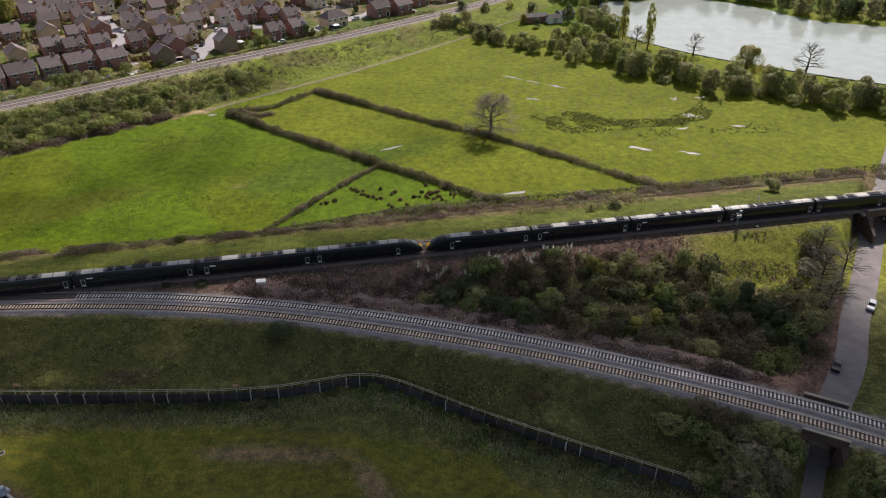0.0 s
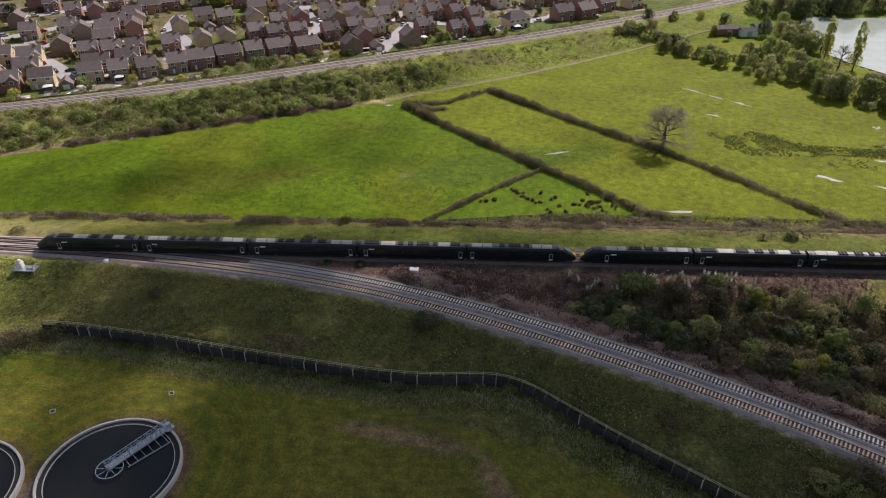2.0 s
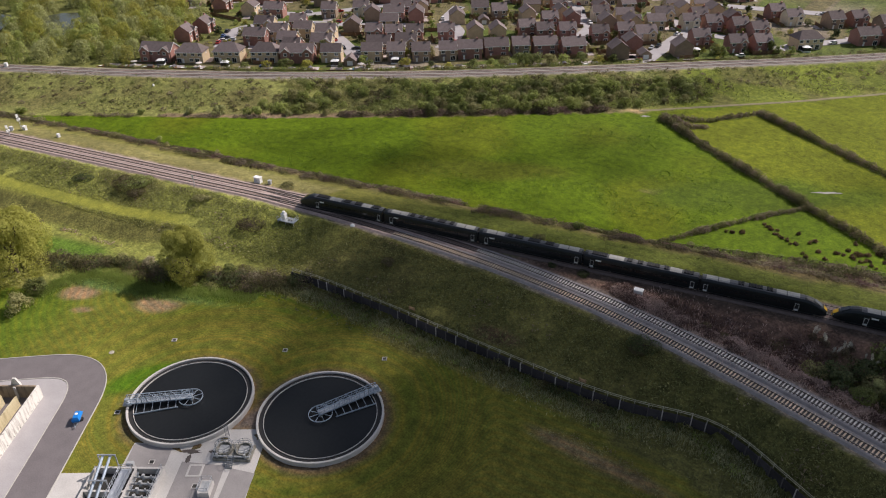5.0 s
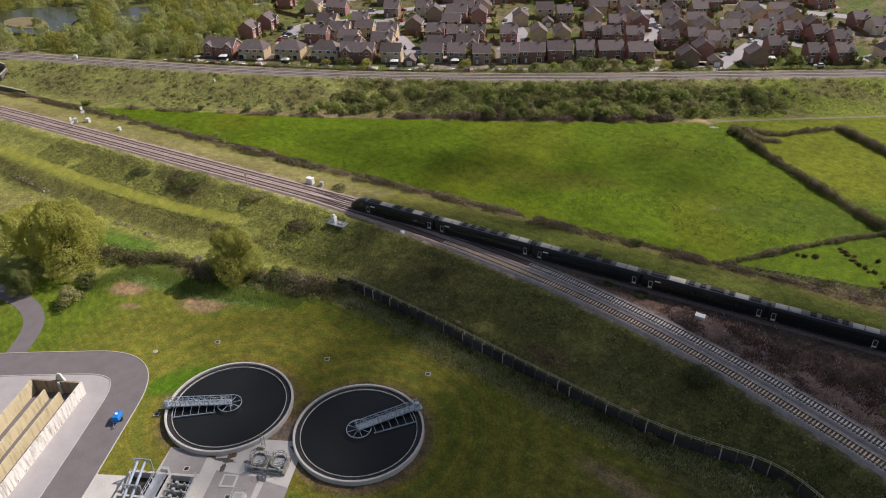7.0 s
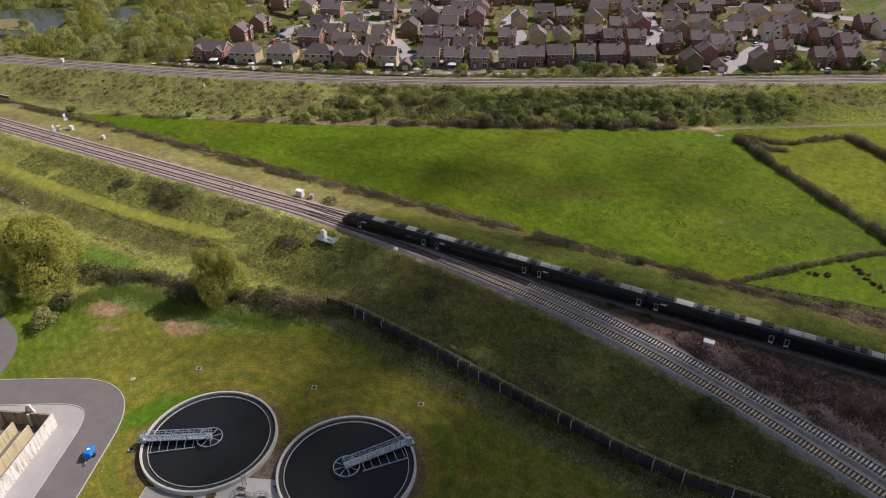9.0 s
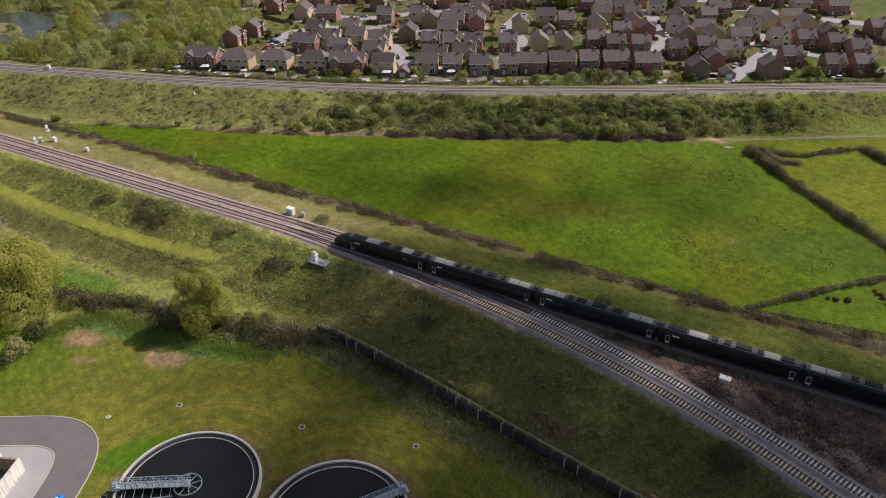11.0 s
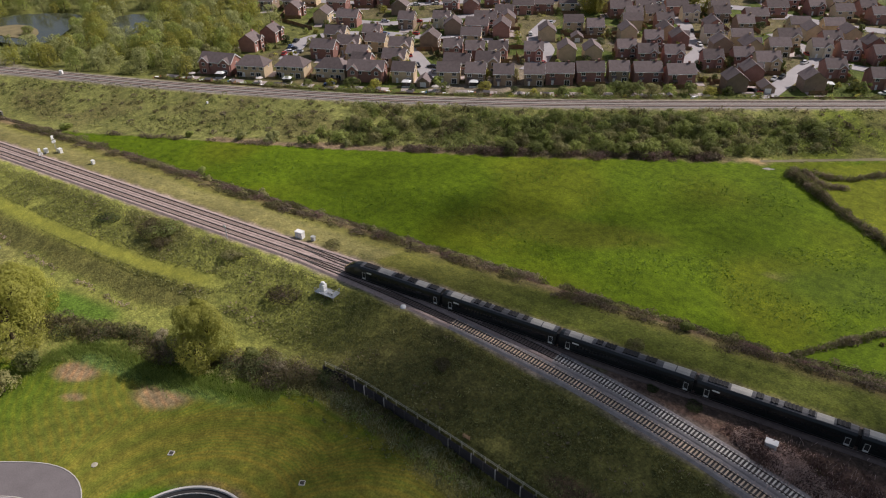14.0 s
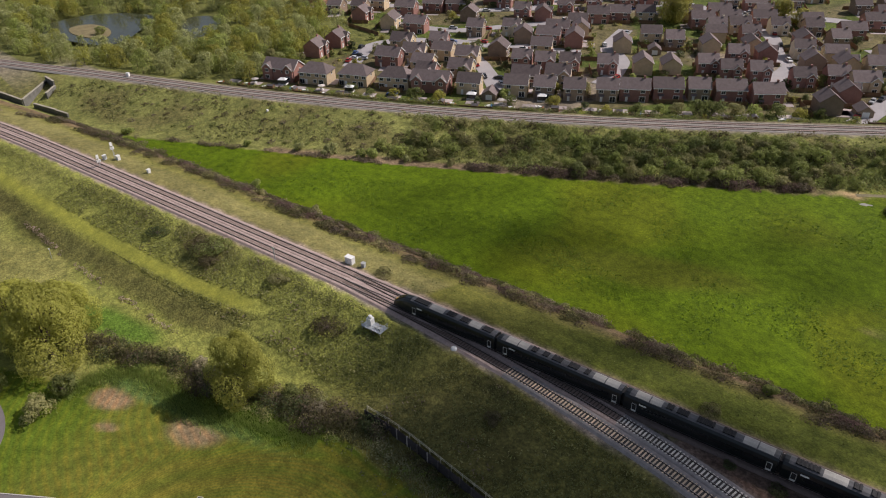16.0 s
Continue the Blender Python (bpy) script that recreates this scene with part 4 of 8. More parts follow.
def brush(name, spots, mats, leaf, dense, label, seed, category="scrub", loose=0.7):
    """A tangle of low leafy or twiggy mounds (x, y, radius, height) on the ground, one mass for each tint."""
    g = np.random.default_rng(seed)
    spots = np.asarray(spots, float)
    tint = g.integers(0, len(mats), len(spots))
    for k, mat in enumerate(mats):
        m = spots[tint == k]
        if not len(m):
            continue
        i = np.repeat(np.arange(len(m)), np.maximum(8, (dense * 3.0 * m[:, 2] * (0.6 * m[:, 2] + 0.7 * m[:, 3]))).astype(int))
        u = g.normal(0, 1, (len(i), 3))
        u[:, 2] = np.abs(u[:, 2]) * np.clip(m[i, 2] / m[i, 3], 0.9, 3.0)
        u /= np.linalg.norm(u, axis=1)[:, None]
        turn = np.arctan2(u[:, 1], u[:, 0])
        rad = (0.74 + 0.3 * g.random(len(i)) + 0.14 * np.sin(3 * turn + 2.1 * i) * np.sin(5 * u[:, 2] + i)) + np.where(g.random(len(i)) < 0.12, 0.35 * g.random(len(i)), 0)
        x, y = m[i, 0] + u[:, 0] * rad * m[i, 2], m[i, 1] + u[:, 1] * rad * m[i, 2]
        z = heights(np.stack([x, y], 1)) + u[:, 2] * rad * m[i, 3]
        nrm = u * np.stack([m[i, 3], m[i, 3], m[i, 2]], 1) / np.maximum(m[i, 2], m[i, 3])[:, None] + (0, 0, 0.1)
        ob = part(name, leaf_mesh(name, np.stack([x, y, z], 1), nrm, leaf, seed + k, loose), mat)
        tagged(ob, label, category, kind="stuff")


def row_spots(q, w, h, seed, step=0.55, gaps=-9.0, wander=0.15, lump=0.3):
    """Mounds strung along a course: width w, height h, uneven, with gaps where a slow noise falls low."""
    g = np.random.default_rng(seed)
    s = np.r_[0, np.cumsum(np.hypot(*np.diff(q, axis=0).T))]
    d = np.arange(0, s[-1], step) + g.uniform(-0.3, 0.3, len(np.arange(0, s[-1], step)))
    x, y = np.interp(d, s, q[:, 0]), np.interp(d, s, q[:, 1])
    n = np.gradient(np.stack([x, y], 1), axis=0)
    n /= np.linalg.norm(n, axis=1)[:, None] + 1e-9
    o = g.normal(0, wander * w, len(d))
    wave = np.array([noise.noise((v * 0.13, seed, 0.5)) + 0.5 * noise.noise((v * 0.5, seed, 3.5)) for v in d])
    keep = wave > gaps
    k = 1 + lump * wave * 1.6 + g.uniform(-0.18, 0.18, len(d))
    return np.stack([x - n[:, 1] * o, y + n[:, 0] * o, 0.45 * w * np.clip(k, 0.5, 1.5), h * np.clip(k, 0.45, 1.6)], 1)[keep]


def bare_tree_meshes(seed, h, depth=6):
    """A leafless tree: a tapering stem, long limbs from a quarter of its height up, and a wide round head of fine twigs."""
    rng = random.Random(seed)
    wood, twig = Shape(), Shape()

    def grow(p, d, length, rad, level):
        q = p + d * length
        (wood if level < 3 else twig).rod(p, q, rad, rad * 0.6, 6 if level < 2 else 3, cap=False)
        if level == depth:
            return
        for i in range(4 if level == 1 else 3):
            e = d + Vector((rng.gauss(0, 1), rng.gauss(0, 1), rng.gauss(0.08, 0.55))) * 0.55
            grow(p + d * length * rng.uniform(0.4, 1.0), e.normalized(), length * rng.uniform(0.64, 0.86), max(rad * 0.55, 0.013), level + 1)

    base = Vector((0, 0, -0.3))
    for k in range(6):
        top = Vector((rng.gauss(0, 0.1), rng.gauss(0, 0.1), base.z + h * 0.1))
        wood.rod(base, top, 0.034 * h * (1 - 0.14 * k), 0.034 * h * (1 - 0.14 * (k + 1)), 8, cap=False)
        base = top
        if k:
            for i in range(3 if k < 5 else 4):
                a = k * 1.3 + i * 2.1 + rng.uniform(-0.4, 0.4)
                grow(base, Vector((math.cos(a), math.sin(a), (0.08, 0.25, 0.5, 0.9, 1.5)[k - 1] + rng.uniform(-0.15, 0.2))).normalized(), h * (0.21, 0.2, 0.18, 0.16, 0.13)[k - 1] * rng.uniform(0.85, 1.1), 0.0095 * h, 1)
    return wood.mesh("trunk"), twig.mesh("twigs")


LIBRARY = {}


def plant(kind, mat, x, y, size, group, label, category="tree", z=None, seed=None):
    """Sets a plant of a kind at a place, scaled and turned; alike plants share their meshes."""
    rng = random.Random(round(x * 7.3 + y * 3.1, 2) if seed is None else seed)
    variant = (kind, rng.randrange(3))
    if variant not in LIBRARY:
        args = KINDS[kind]
        LIBRARY[variant] = plant_meshes(hash_seed(kind) + variant[1] * 17, *args[0], **args[1])
    trunk, crown = LIBRARY[variant]
    name = {"bush": "bush", "tree": "tree", "shrub": "shrub"}.get(category, "tree")
    gz = height(x, y) if z is None else z
    m = Matrix.Translation((x, y, gz)) @ Matrix.Rotation(rng.uniform(0, 6.28), 4, "Z") @ Matrix.Diagonal((size * rng.uniform(0.9, 1.15), size * rng.uniform(0.9, 1.15), size * rng.uniform(0.85, 1.15), 1))
    t = thing(name, label, category, group=group)
    t.matrix_basis = m
    part("trunk", trunk, BARK, t)
    c = new("crown", crown if not crown.materials or crown.materials[0] == mat else crown_copy(crown, mat))
    if not c.data.materials:
        c.data.materials.append(mat)
    c.parent = t
    return t


COPIES = {}


def crown_copy(me, mat):
    k = (me.name, mat.name)
    if k not in COPIES:
        d = me.copy()
        d.materials.clear()
        d.materials.append(mat)
        COPIES[k] = d
    return COPIES[k]


def hash_seed(s):
    return sum((i + 1) * ord(c) for i, c in enumerate(s))


KINDS = {
    "round_tree": ((3.6, 8.0, 5200, 0.2), dict(lumps=22, base=0.08, trunk=0.22)),
    "low_bush": ((1.5, 1.6, 1100, 0.12), dict(lumps=9, base=0.0)),
    "willow": ((4.7, 9.8, 20000, 0.12), dict(lumps=40, base=0.04, trunk=0.35, flat=1.25)),
    "bramble_patch": ((2.8, 1.1, 1500, 0.12), dict(lumps=16, base=0.0, flat=0.5)),
    "poplar": ((1.9, 15.0, 4200, 0.19), dict(lumps=34, base=0.03, trunk=0.25, flat=2.4)),
}


def scatter(poly, n, seed, gap):
    """Places inside a plan outline, no two nearer than gap."""
    rng = random.Random(seed)
    xs, ys = [p[0] for p in poly], [p[1] for p in poly]
    out = []
    for _ in range(n * 30):
        x, y = rng.uniform(min(xs), max(xs)), rng.uniform(min(ys), max(ys))
        if inside(np.array([x]), np.array([y]), poly)[0] and all((x - a) ** 2 + (y - b) ** 2 > gap * gap for a, b in out):
            out.append((x, y))
            if len(out) == n:
                break
    return out


for key, w, h, label, seed in (("h1", 2.7, 2.1, "brown hawthorn hedge between green fields", 1), ("h2", 1.8, 1.2, "low thin hedge beside the small paddock", 2), ("h3", 2.6, 1.9, "long straight brown hedge across the fields", 3), ("h4", 2.2, 1.5, "short curved hedge at the field corner", 4)):
    brush("hedge", row_spots(HEDGES[key], w, h, seed, 0.6), (HEDGE, HEDGE_GREEN, TWIGS, HEDGE_GREEN), 0.15, 26, label, seed, "hedge", 0.8)
    brush("hedge", row_spots(offset(HEDGES[key], -1.3), w * 0.8, 0.45, seed + 20, 1.2, -0.2), (LUSH, LUSH, LEAF_OLIVE), 0.14, 14, "rank grass and brambles at the foot of a hedge", seed + 30, "undergrowth")
brush("hedge", [(72, 180, 2.6, 2.4), (70.4, 181.6, 2.2, 2.0), (74, 178.6, 2.0, 1.8)], (HEDGE,), 0.16, 22, "rounded thorn clump at the end of a hedge", 5, "hedge")
# thick curl of brambles where two hedges meet
brush("hedge", row_spots(course([(-66, 237), (-62, 233), (-57, 231), (-53, 233)], 1, 0.2), 3.0, 1.6, 9, 0.8), (HEDGE,), 0.16, 24, "dark tangled end of a field hedge", 9, "hedge")

# ---- trees and scrub ----
KINDS["shore_tree"] = ((4.0, 9.0, 1800, 0.29), dict(lumps=26, base=0.01, trunk=0.2, flat=1.25))
KINDS["garden_tree"] = ((2.2, 4.0, 520, 0.27), dict(lumps=14, base=0.05))
KINDS["thorn"] = ((2.6, 3.2, 1250, 0.17), dict(lumps=20, base=0.0))


def wood_edge(x, y, gap, q):
    return away(np.array([x]), np.array([y]), q)[0][0] > gap


# scrub on the far railway bank: dense green in the middle, thin and brown at the ends
pick = random.Random(21)
for x, y in scatter([(-200, 153), (-150, 183), (-105, 218), (-84, 236), (-66, 252), (-70, 274), (-112, 244), (-150, 212), (-196, 182)], 150, 5, 3.0):
    if x < -150 and pick.random() < 0.6:
        continue
    plant("thorn", pick.choice((LEAF_SCRUB, LEAF_SCRUB, LEAF_MID, LEAF_OLIVE)), x, y, pick.uniform(0.6, 1.3), "scrub on the far bank", "green hawthorn bush on the far railway bank", "bush")
SCRUB_PATCH = [(-165, 171), (-150, 183), (-105, 218), (-84, 236), (-64, 254), (-70, 275), (-112, 244), (-150, 212), (-168, 196)]
mound = np.random.default_rng(22)
spots = [(x, y, mound.uniform(1.2, 2.6), mound.uniform(0.9, 2.2)) for x, y in scatter([(-196, 158), (-150, 188), (-105, 222), (-84, 240), (-60, 260), (-66, 280), (-112, 248), (-150, 216), (-205, 180)], 260, 23, 2.3)]
brush("scrub", spots, (LEAF_SCRUB, LEAF_MID, LEAF_OLIVE, SCRUB_BROWN, LEAF_MID), 0.24, 13, "dense green and brown thorn scrub on the far bank", 24)
spots = row_spots(offset(FAR_EDGE, 2.2)[[i for i, p in enumerate(FAR_EDGE) if p[0] > -168][0]:[i for i, p in enumerate(FAR_EDGE) if p[0] > -86][0]], 4.2, 1.4, 25, 0.9, -0.4, 0.25, 0.4)
brush("brambles", spots, (BRAMBLE, TWIGS, SCRUB_BROWN), 0.2, 14, "bare brown thorn stems along the foot of the far bank", 26)
spots = [(x, y, mound.uniform(0.7, 1.7), mound.uniform(0.4, 1.0)) for x, y in scatter([(-330, 92), (-258, 116), (-200, 152), (-205, 178), (-235, 160), (-330, 109)], 110, 27, 2.6)] + [(x, y, mound.uniform(0.6, 1.5), mound.uniform(0.4, 1.0)) for x, y in scatter([(-70, 262), (-40, 292), (20, 352), (14, 362), (-60, 292), (-84, 272)], 60, 28, 2.4)]
brush("scrub", spots, (SCRUB_BROWN, LEAF_OLIVE, LEAF_MID, TWIGS), 0.22, 12, "scattered low thorn scrub on the far bank", 29)
# single bushes at the field edge
for x, y, r in ((-271, 103, 1.7), (-203, 115, 1.6), (-177, 119, 1.3), (-208, 145, 1.9), (-217, 139, 1.7), (-195, 152.5, 1.9), (-198, 150.5, 1.5), (-185, 159, 1.5), (-174, 167, 1.2), (-232, 128, 1.2), (-100, 133, 1.2), (-56, 138, 1.3), (-113, 128, 1.0), (104, 168, 2.2), (-75, 136, 1.0)):
    plant("low_bush", pick.choice((LEAF_WOOD, LEAF_OLIVE, LEAF_SCRUB)), x, y, r, "single bushes by the field", "rounded pale green bush at the field edge", "bush")
# bushes on the near railway bank
for x, y, r in ((-171, 86, 1.9), (-175, 84, 1.6), (-128, 90, 1.6), (-189, 79.5, 1.2), (-168, 83, 1.2), (-23, 100, 1.5), (-44, 116.2, 0.7), (-24, 99, 1.2), (-52, 115.4, 0.6), (27, 84, 1.2), (-85, 96, 0.9), (38, 80, 1.0)):
    plant("bramble_patch", pick.choice((SCRUB_BROWN, LEAF_DARK, LEAF_MID)), x, y, r * 0.85, "bushes on the railway bank", "low brown bramble patch on the railway bank", "bush")
# thicket between the two lines
for x, y, r, mat in ((33, 111, 2.2, LEAF_SCRUB), (46, 126, 1.6, LEAF_FRESH), (18, 114, 1.6, LEAF_WOOD), (60, 118, 2.2, LEAF_SCRUB), (56, 109, 1.3, LEAF_FRESH), (68, 130, 1.5, LEAF_MID), (63, 110, 1.2, TWIGS), (27, 108, 1.3, LEAF_MID), (40, 117, 1.4, TWIGS), (72, 116, 1.8, LEAF_MID), (79, 118, 1.7, LEAF_DARK), (84, 110, 1.6, LEAF_DARK), (50, 103, 1.2, LEAF_FRESH)):
    plant("round_tree", mat, x, y, r * 0.42, "large shrubs of the thicket", "rounded grey-green sallow in the railway thicket", "shrub")
for x, y in scatter([(4, 112), (24, 105), (60, 95), (74, 92), (86, 101), (93, 115), (86, 124), (70, 132), (40, 131), (10, 122)], 88, 6, 3.2):
    if wood_edge(x, y, 5.5, LINE_B) and wood_edge(x, y, 6, M1):
        plant("thorn", pick.choice((LEAF_DARK, LEAF_MID, LEAF_DARK, LEAF_OLIVE, SCRUB_BROWN, SCRUB_BROWN)), x, y, pick.uniform(0.8, 1.5), "thicket between the railway lines", "dense dark thorn bush in the railway thicket", "bush")
# bushes beside the sunken road and below the branch bridge
for x, y in scatter([(56, 70), (62, 60), (64, 72), (70, 76), (60, 80), (50, 76)], 16, 31, 2.4) + scatter([(52, 62), (62, 62), (68, 66), (72, 78), (62, 76), (54, 80)], 16, 35, 2.2) + scatter([(77, 62), (92, 60), (92, 70), (84, 73), (80, 70)], 18, 32, 2.0) + scatter([(60, 58), (66, 64), (70, 72), (64, 74), (54, 66)], 14, 36, 2.0) + scatter([(98, 92), (104, 100), (116, 120), (128, 140), (140, 130), (120, 90), (108, 80)], 40, 33, 3.6) + scatter([(88, 98), (100, 124), (110, 140), (104, 142), (90, 118)], 15, 34, 3.2):
    if wood_edge(x, y, 4.6 if y > 84 else 2.7, ROAD) and wood_edge(x, y, 5, LINE_A) and wood_edge(x, y, 5, LINE_B):
        plant("thorn", pick.choice((LEAF_GREY, LEAF_OLIVE, SCRUB_BROWN, LEAF_OLIVE, LEAF_MID)), x, y, pick.uniform(0.75, 1.3), "bushes beside the sunken road", "leggy thorn bush beside the sunken road", "bush")

# brambles and dead stems on the ground between the lines
def ground_cover(name, poly, n, mat, leaf, label, seed, up=0.5, rise=0.35, bare=-0.12, grain=0.12):
    rng = random.Random(seed)
    xs, ys = [p[0] for p in poly], [p[1] for p in poly]
    n = int(n * 1.7)
    px = np.array([rng.uniform(min(xs), max(xs)) for _ in range(n)])
    py = np.array([rng.uniform(min(ys), max(ys)) for _ in range(n)])
    ok = inside(px, py, poly)
    for q in (LINE_A, LINE_B, M1, M2):
        ok &= away(px, py, q)[0] > 3.6
    ok &= away(px, py, ROAD)[0] > 5
    ok &= (away(px, py, RIDGE)[0] > 1.8) | (px > -142)
    px, py = px[ok], py[ok]
    clump = np.array([noise.noise((x * grain, y * grain, seed)) for x, y in zip(px, py)])
    keep = clump > bare
    px, py, clump = px[keep], py[keep], clump[keep]
    z = heights(np.stack([px, py], 1))
    s = Shape()
    for x, y, h, c in zip(px, py, z, clump):
        k = leaf * rng.uniform(0.6, 1.4)
        tuft(s, (x, y, h + rng.random() * rise * (1 + 3 * max(c - max(bare, 0), 0))), k, rng, up)
    return tagged(part(name, s, mat), label, "undergrowth", kind="stuff")


TRIANGLE = [(-42, 113), (-20, 111), (12, 105), (40, 97), (72, 86), (92, 100), (100, 120), (112, 142), (90, 143), (40, 134), (0, 125), (-35, 117)]
ground_cover("brambles", TRIANGLE, 15000, BRAMBLE, 0.28, "tangled brown brambles between the railway lines", 41)
ground_cover("dry_reeds", [(8, 118), (44, 128), (46, 134), (10, 127)], 900, REED, 0.3, "pale dry reeds beside the main line", 42, rise=0.9)
ground_cover("undergrowth", [(55, 96), (75, 88), (95, 112), (105, 135), (60, 134), (40, 120)], 5000, LEAF_MID, 0.25, "low green undergrowth in the thicket", 43)
NEAR_BANK = [(-230, 62), (-160, 74), (-120, 82), (-60, 86), (-6, 91), (30, 76), (60, 64), (72, 74), (30, 92), (-10, 103), (-60, 106), (-95, 104), (-140, 98), (-230, 78)]
ground_cover("bank_grass", NEAR_BANK, 90000, leafy("rough_bank_grass", (0.25, 0.26, 0.1), (0.14, 0.147, 0.058)), 0.17, "rough uncut grass on the railway bank", 44, up=0.9, rise=0.2, bare=-0.3)
ground_cover("weeds", [(-120, 76), (-60, 81), (-6, 87), (30, 70), (50, 62), (46, 58), (10, 76), (-20, 80), (-60, 77), (-110, 72), (-150, 58)], 6000, leafy("pale_weeds", (0.26, 0.25, 0.13), (0.1, 0.115, 0.05)), 0.22, "pale straggling weeds along the foot of the fence", 45, up=1.0, rise=0.3)
ground_cover("edge_scrub", [(-260, 97), (-170, 113), (-94, 131), (-38, 143), (0, 156), (75, 172), (120, 182), (120, 188), (70, 178), (0, 163), (-40, 150), (-94, 138), (-170, 120), (-262, 104)], 11000, HEDGE, 0.26, "brown scrub along the field ditch", 46, rise=0.5)
ground_cover("verge_grass", [(-260, 84), (-100, 115), (0, 137), (110, 160), (110, 172), (0, 152), (-100, 128), (-260, 94)], 12000, leafy("verge_grass", (0.2, 0.21, 0.07), (0.12, 0.13, 0.04)), 0.17, "long pale grass on the railway verge", 47, up=1.2, rise=0.12)
ground_cover("bank_thatch", [(-330, 85), (-258, 112), (-185, 157), (-79, 236), (-40, 275), (30, 348), (20, 362), (-80, 276), (-150, 220), (-235, 164), (-330, 112)], 15000, leafy("far_bank_grass", (0.2, 0.235, 0.06), (0.1, 0.12, 0.03)), 0.32, "tussocky grass on the far railway bank", 48, up=1.0, rise=0.25)

FAR_BANK = [(-330, 88), (-258, 113), (-185, 158), (-79, 237), (-40, 276), (30, 350), (20, 360), (-80, 275), (-150, 219), (-235, 163), (-330, 111)]
ground_cover("bank_scrub", FAR_BANK, 80000, HEDGE_GREEN, 0.3, "low olive-brown scrub on the far railway bank", 49, up=0.8, rise=0.7, bare=0.08, grain=0.055)
ground_cover("bank_scrub", FAR_BANK, 40000, LEAF_MID, 0.3, "low green bramble mounds on the far railway bank", 50, up=0.6, rise=0.8, bare=0.22, grain=0.11)
ground_cover("bank_scrub", NEAR_BANK, 12000, LEAF_OLIVE, 0.22, "low olive brambles on the near railway bank", 51, up=0.6, rise=0.4, bare=0.14, grain=0.16)
ground_cover("bank_scrub", NEAR_BANK, 9000, TWIGS, 0.26, "grey-brown dead stems on the near railway bank", 52, up=0.6, rise=0.4, bare=0.24, grain=0.13)
ground_cover("bank_scrub", NEAR_BANK, 4000, LEAF_MID, 0.2, "green nettle patches on the near railway bank", 57, up=0.6, rise=0.3, bare=0.2, grain=0.2)


ground_cover("undergrowth", SCRUB_PATCH, 26000, LEAF_MID, 0.34, "dense green bramble understorey on the far bank", 59, up=0.8, rise=1.1, bare=-0.35, grain=0.1)


def blades(name, q, width, n, mat, tall, label, seed):
    """Long upright grass and stems along a course."""
    rng = random.Random(seed)
    length = float(np.sum(np.hypot(*np.diff(q, axis=0).T)))
    base = []
    for _ in range(n):
        x, y, a = along(q, rng.uniform(0, length))
        o = rng.gauss(0, width / 2.5)
        base.append((x - math.sin(radians(a)) * o, y + math.cos(radians(a)) * o))
    zs = heights(base)
    s = Shape()
    for (x, y), z in zip(base, zs):
        h = tall * rng.uniform(0.5, 1.2)
        a, w = rng.uniform(0, 6.283), rng.uniform(0.03, 0.075)
        lx, ly = rng.gauss(0, 0.3) * h, rng.gauss(0, 0.3) * h
        s.add([(x - w * math.cos(a), y - w * math.sin(a), z), (x + w * math.cos(a), y + w * math.sin(a), z), (x + lx + 0.03, y + ly, z + h), (x + lx - 0.03, y + ly, z + h)], [(0, 1, 2, 3)])
    return tagged(part(name, s, mat), label, "tall grass", kind="stuff")


DEADWOOD = leafy("dead_pinkish_stems", (0.72, 0.55, 0.48), (0.4, 0.3, 0.265))
STRAW = leafy("straw_coloured_grass", (0.46, 0.43, 0.23), (0.22, 0.23, 0.09))
FRINGE = leafy("pale_rank_grass", (0.5, 0.48, 0.3), (0.14, 0.17, 0.07))
blades("tall_grass", offset(FENCE, -3.4), 3.6, 15000, FRINGE, 0.7, "tall dry grass fringe below the boundary fence", 91)
blades("tall_grass", course([(-151, 40), (-151, 47), (-150, 54), (-141.7, 58.5), (-131, 58.5), (-123, 63.5), (-115, 68.5), (-106, 72)], 1, 0.4), 4.0, 11000, LUSH, 0.8, "lush green tall grass beside the ditch", 92)
# pale plumed grass clumps beside the main line
plume_rng = np.random.default_rng(93)
PLUME = leafy("silvery_grass_plumes", (0.8, 0.77, 0.66), (0.5, 0.47, 0.38))
v = plume_rng.normal(0, 1, (70, 3)) * (0.12, 0.12, 0.36)
plume_mesh = leaf_mesh("plume", v + (0, 0, 0.1), plume_rng.normal(0, 1, (70, 3)), 0.15, 931, 0.9)
v = plume_rng.normal(0, 1, (170, 3))
v[:, 2] = np.abs(v[:, 2])
v /= np.linalg.norm(v, axis=1)[:, None]
arch_mesh = leaf_mesh("leaves", v * (0.8, 0.8, 1.2), v, 0.2, 932, 0.8)
for n in range(26):
    x, y, a = along(course([(4, 123.5), (16, 125), (30, 130), (45, 133)], 1, 0), n * 1.66)
    x, y = x + plume_rng.uniform(-1, 1), y - abs(plume_rng.normal(0, 1.6))
    t = thing("pampas_grass", "clump of tall dry grass with pale feathery plumes", "tall grass", Matrix.Translation((x, y, height(x, y))) @ Matrix.Rotation(n * 2.1, 4, "Z") @ Matrix.Scale(plume_rng.uniform(0.75, 1.15), 4), "plumed grass beside the main line")
    part("leaves", arch_mesh, TWIGS, t)
    for i in range(int(plume_rng.integers(1, 4))):
        dx, dy = plume_rng.normal(0, 0.45, 2)
        part("plume", plume_mesh, PLUME, t, m=pose(dx, dy, plume_rng.uniform(1.5, 2.3), -dy * 22, dx * 22, 0))
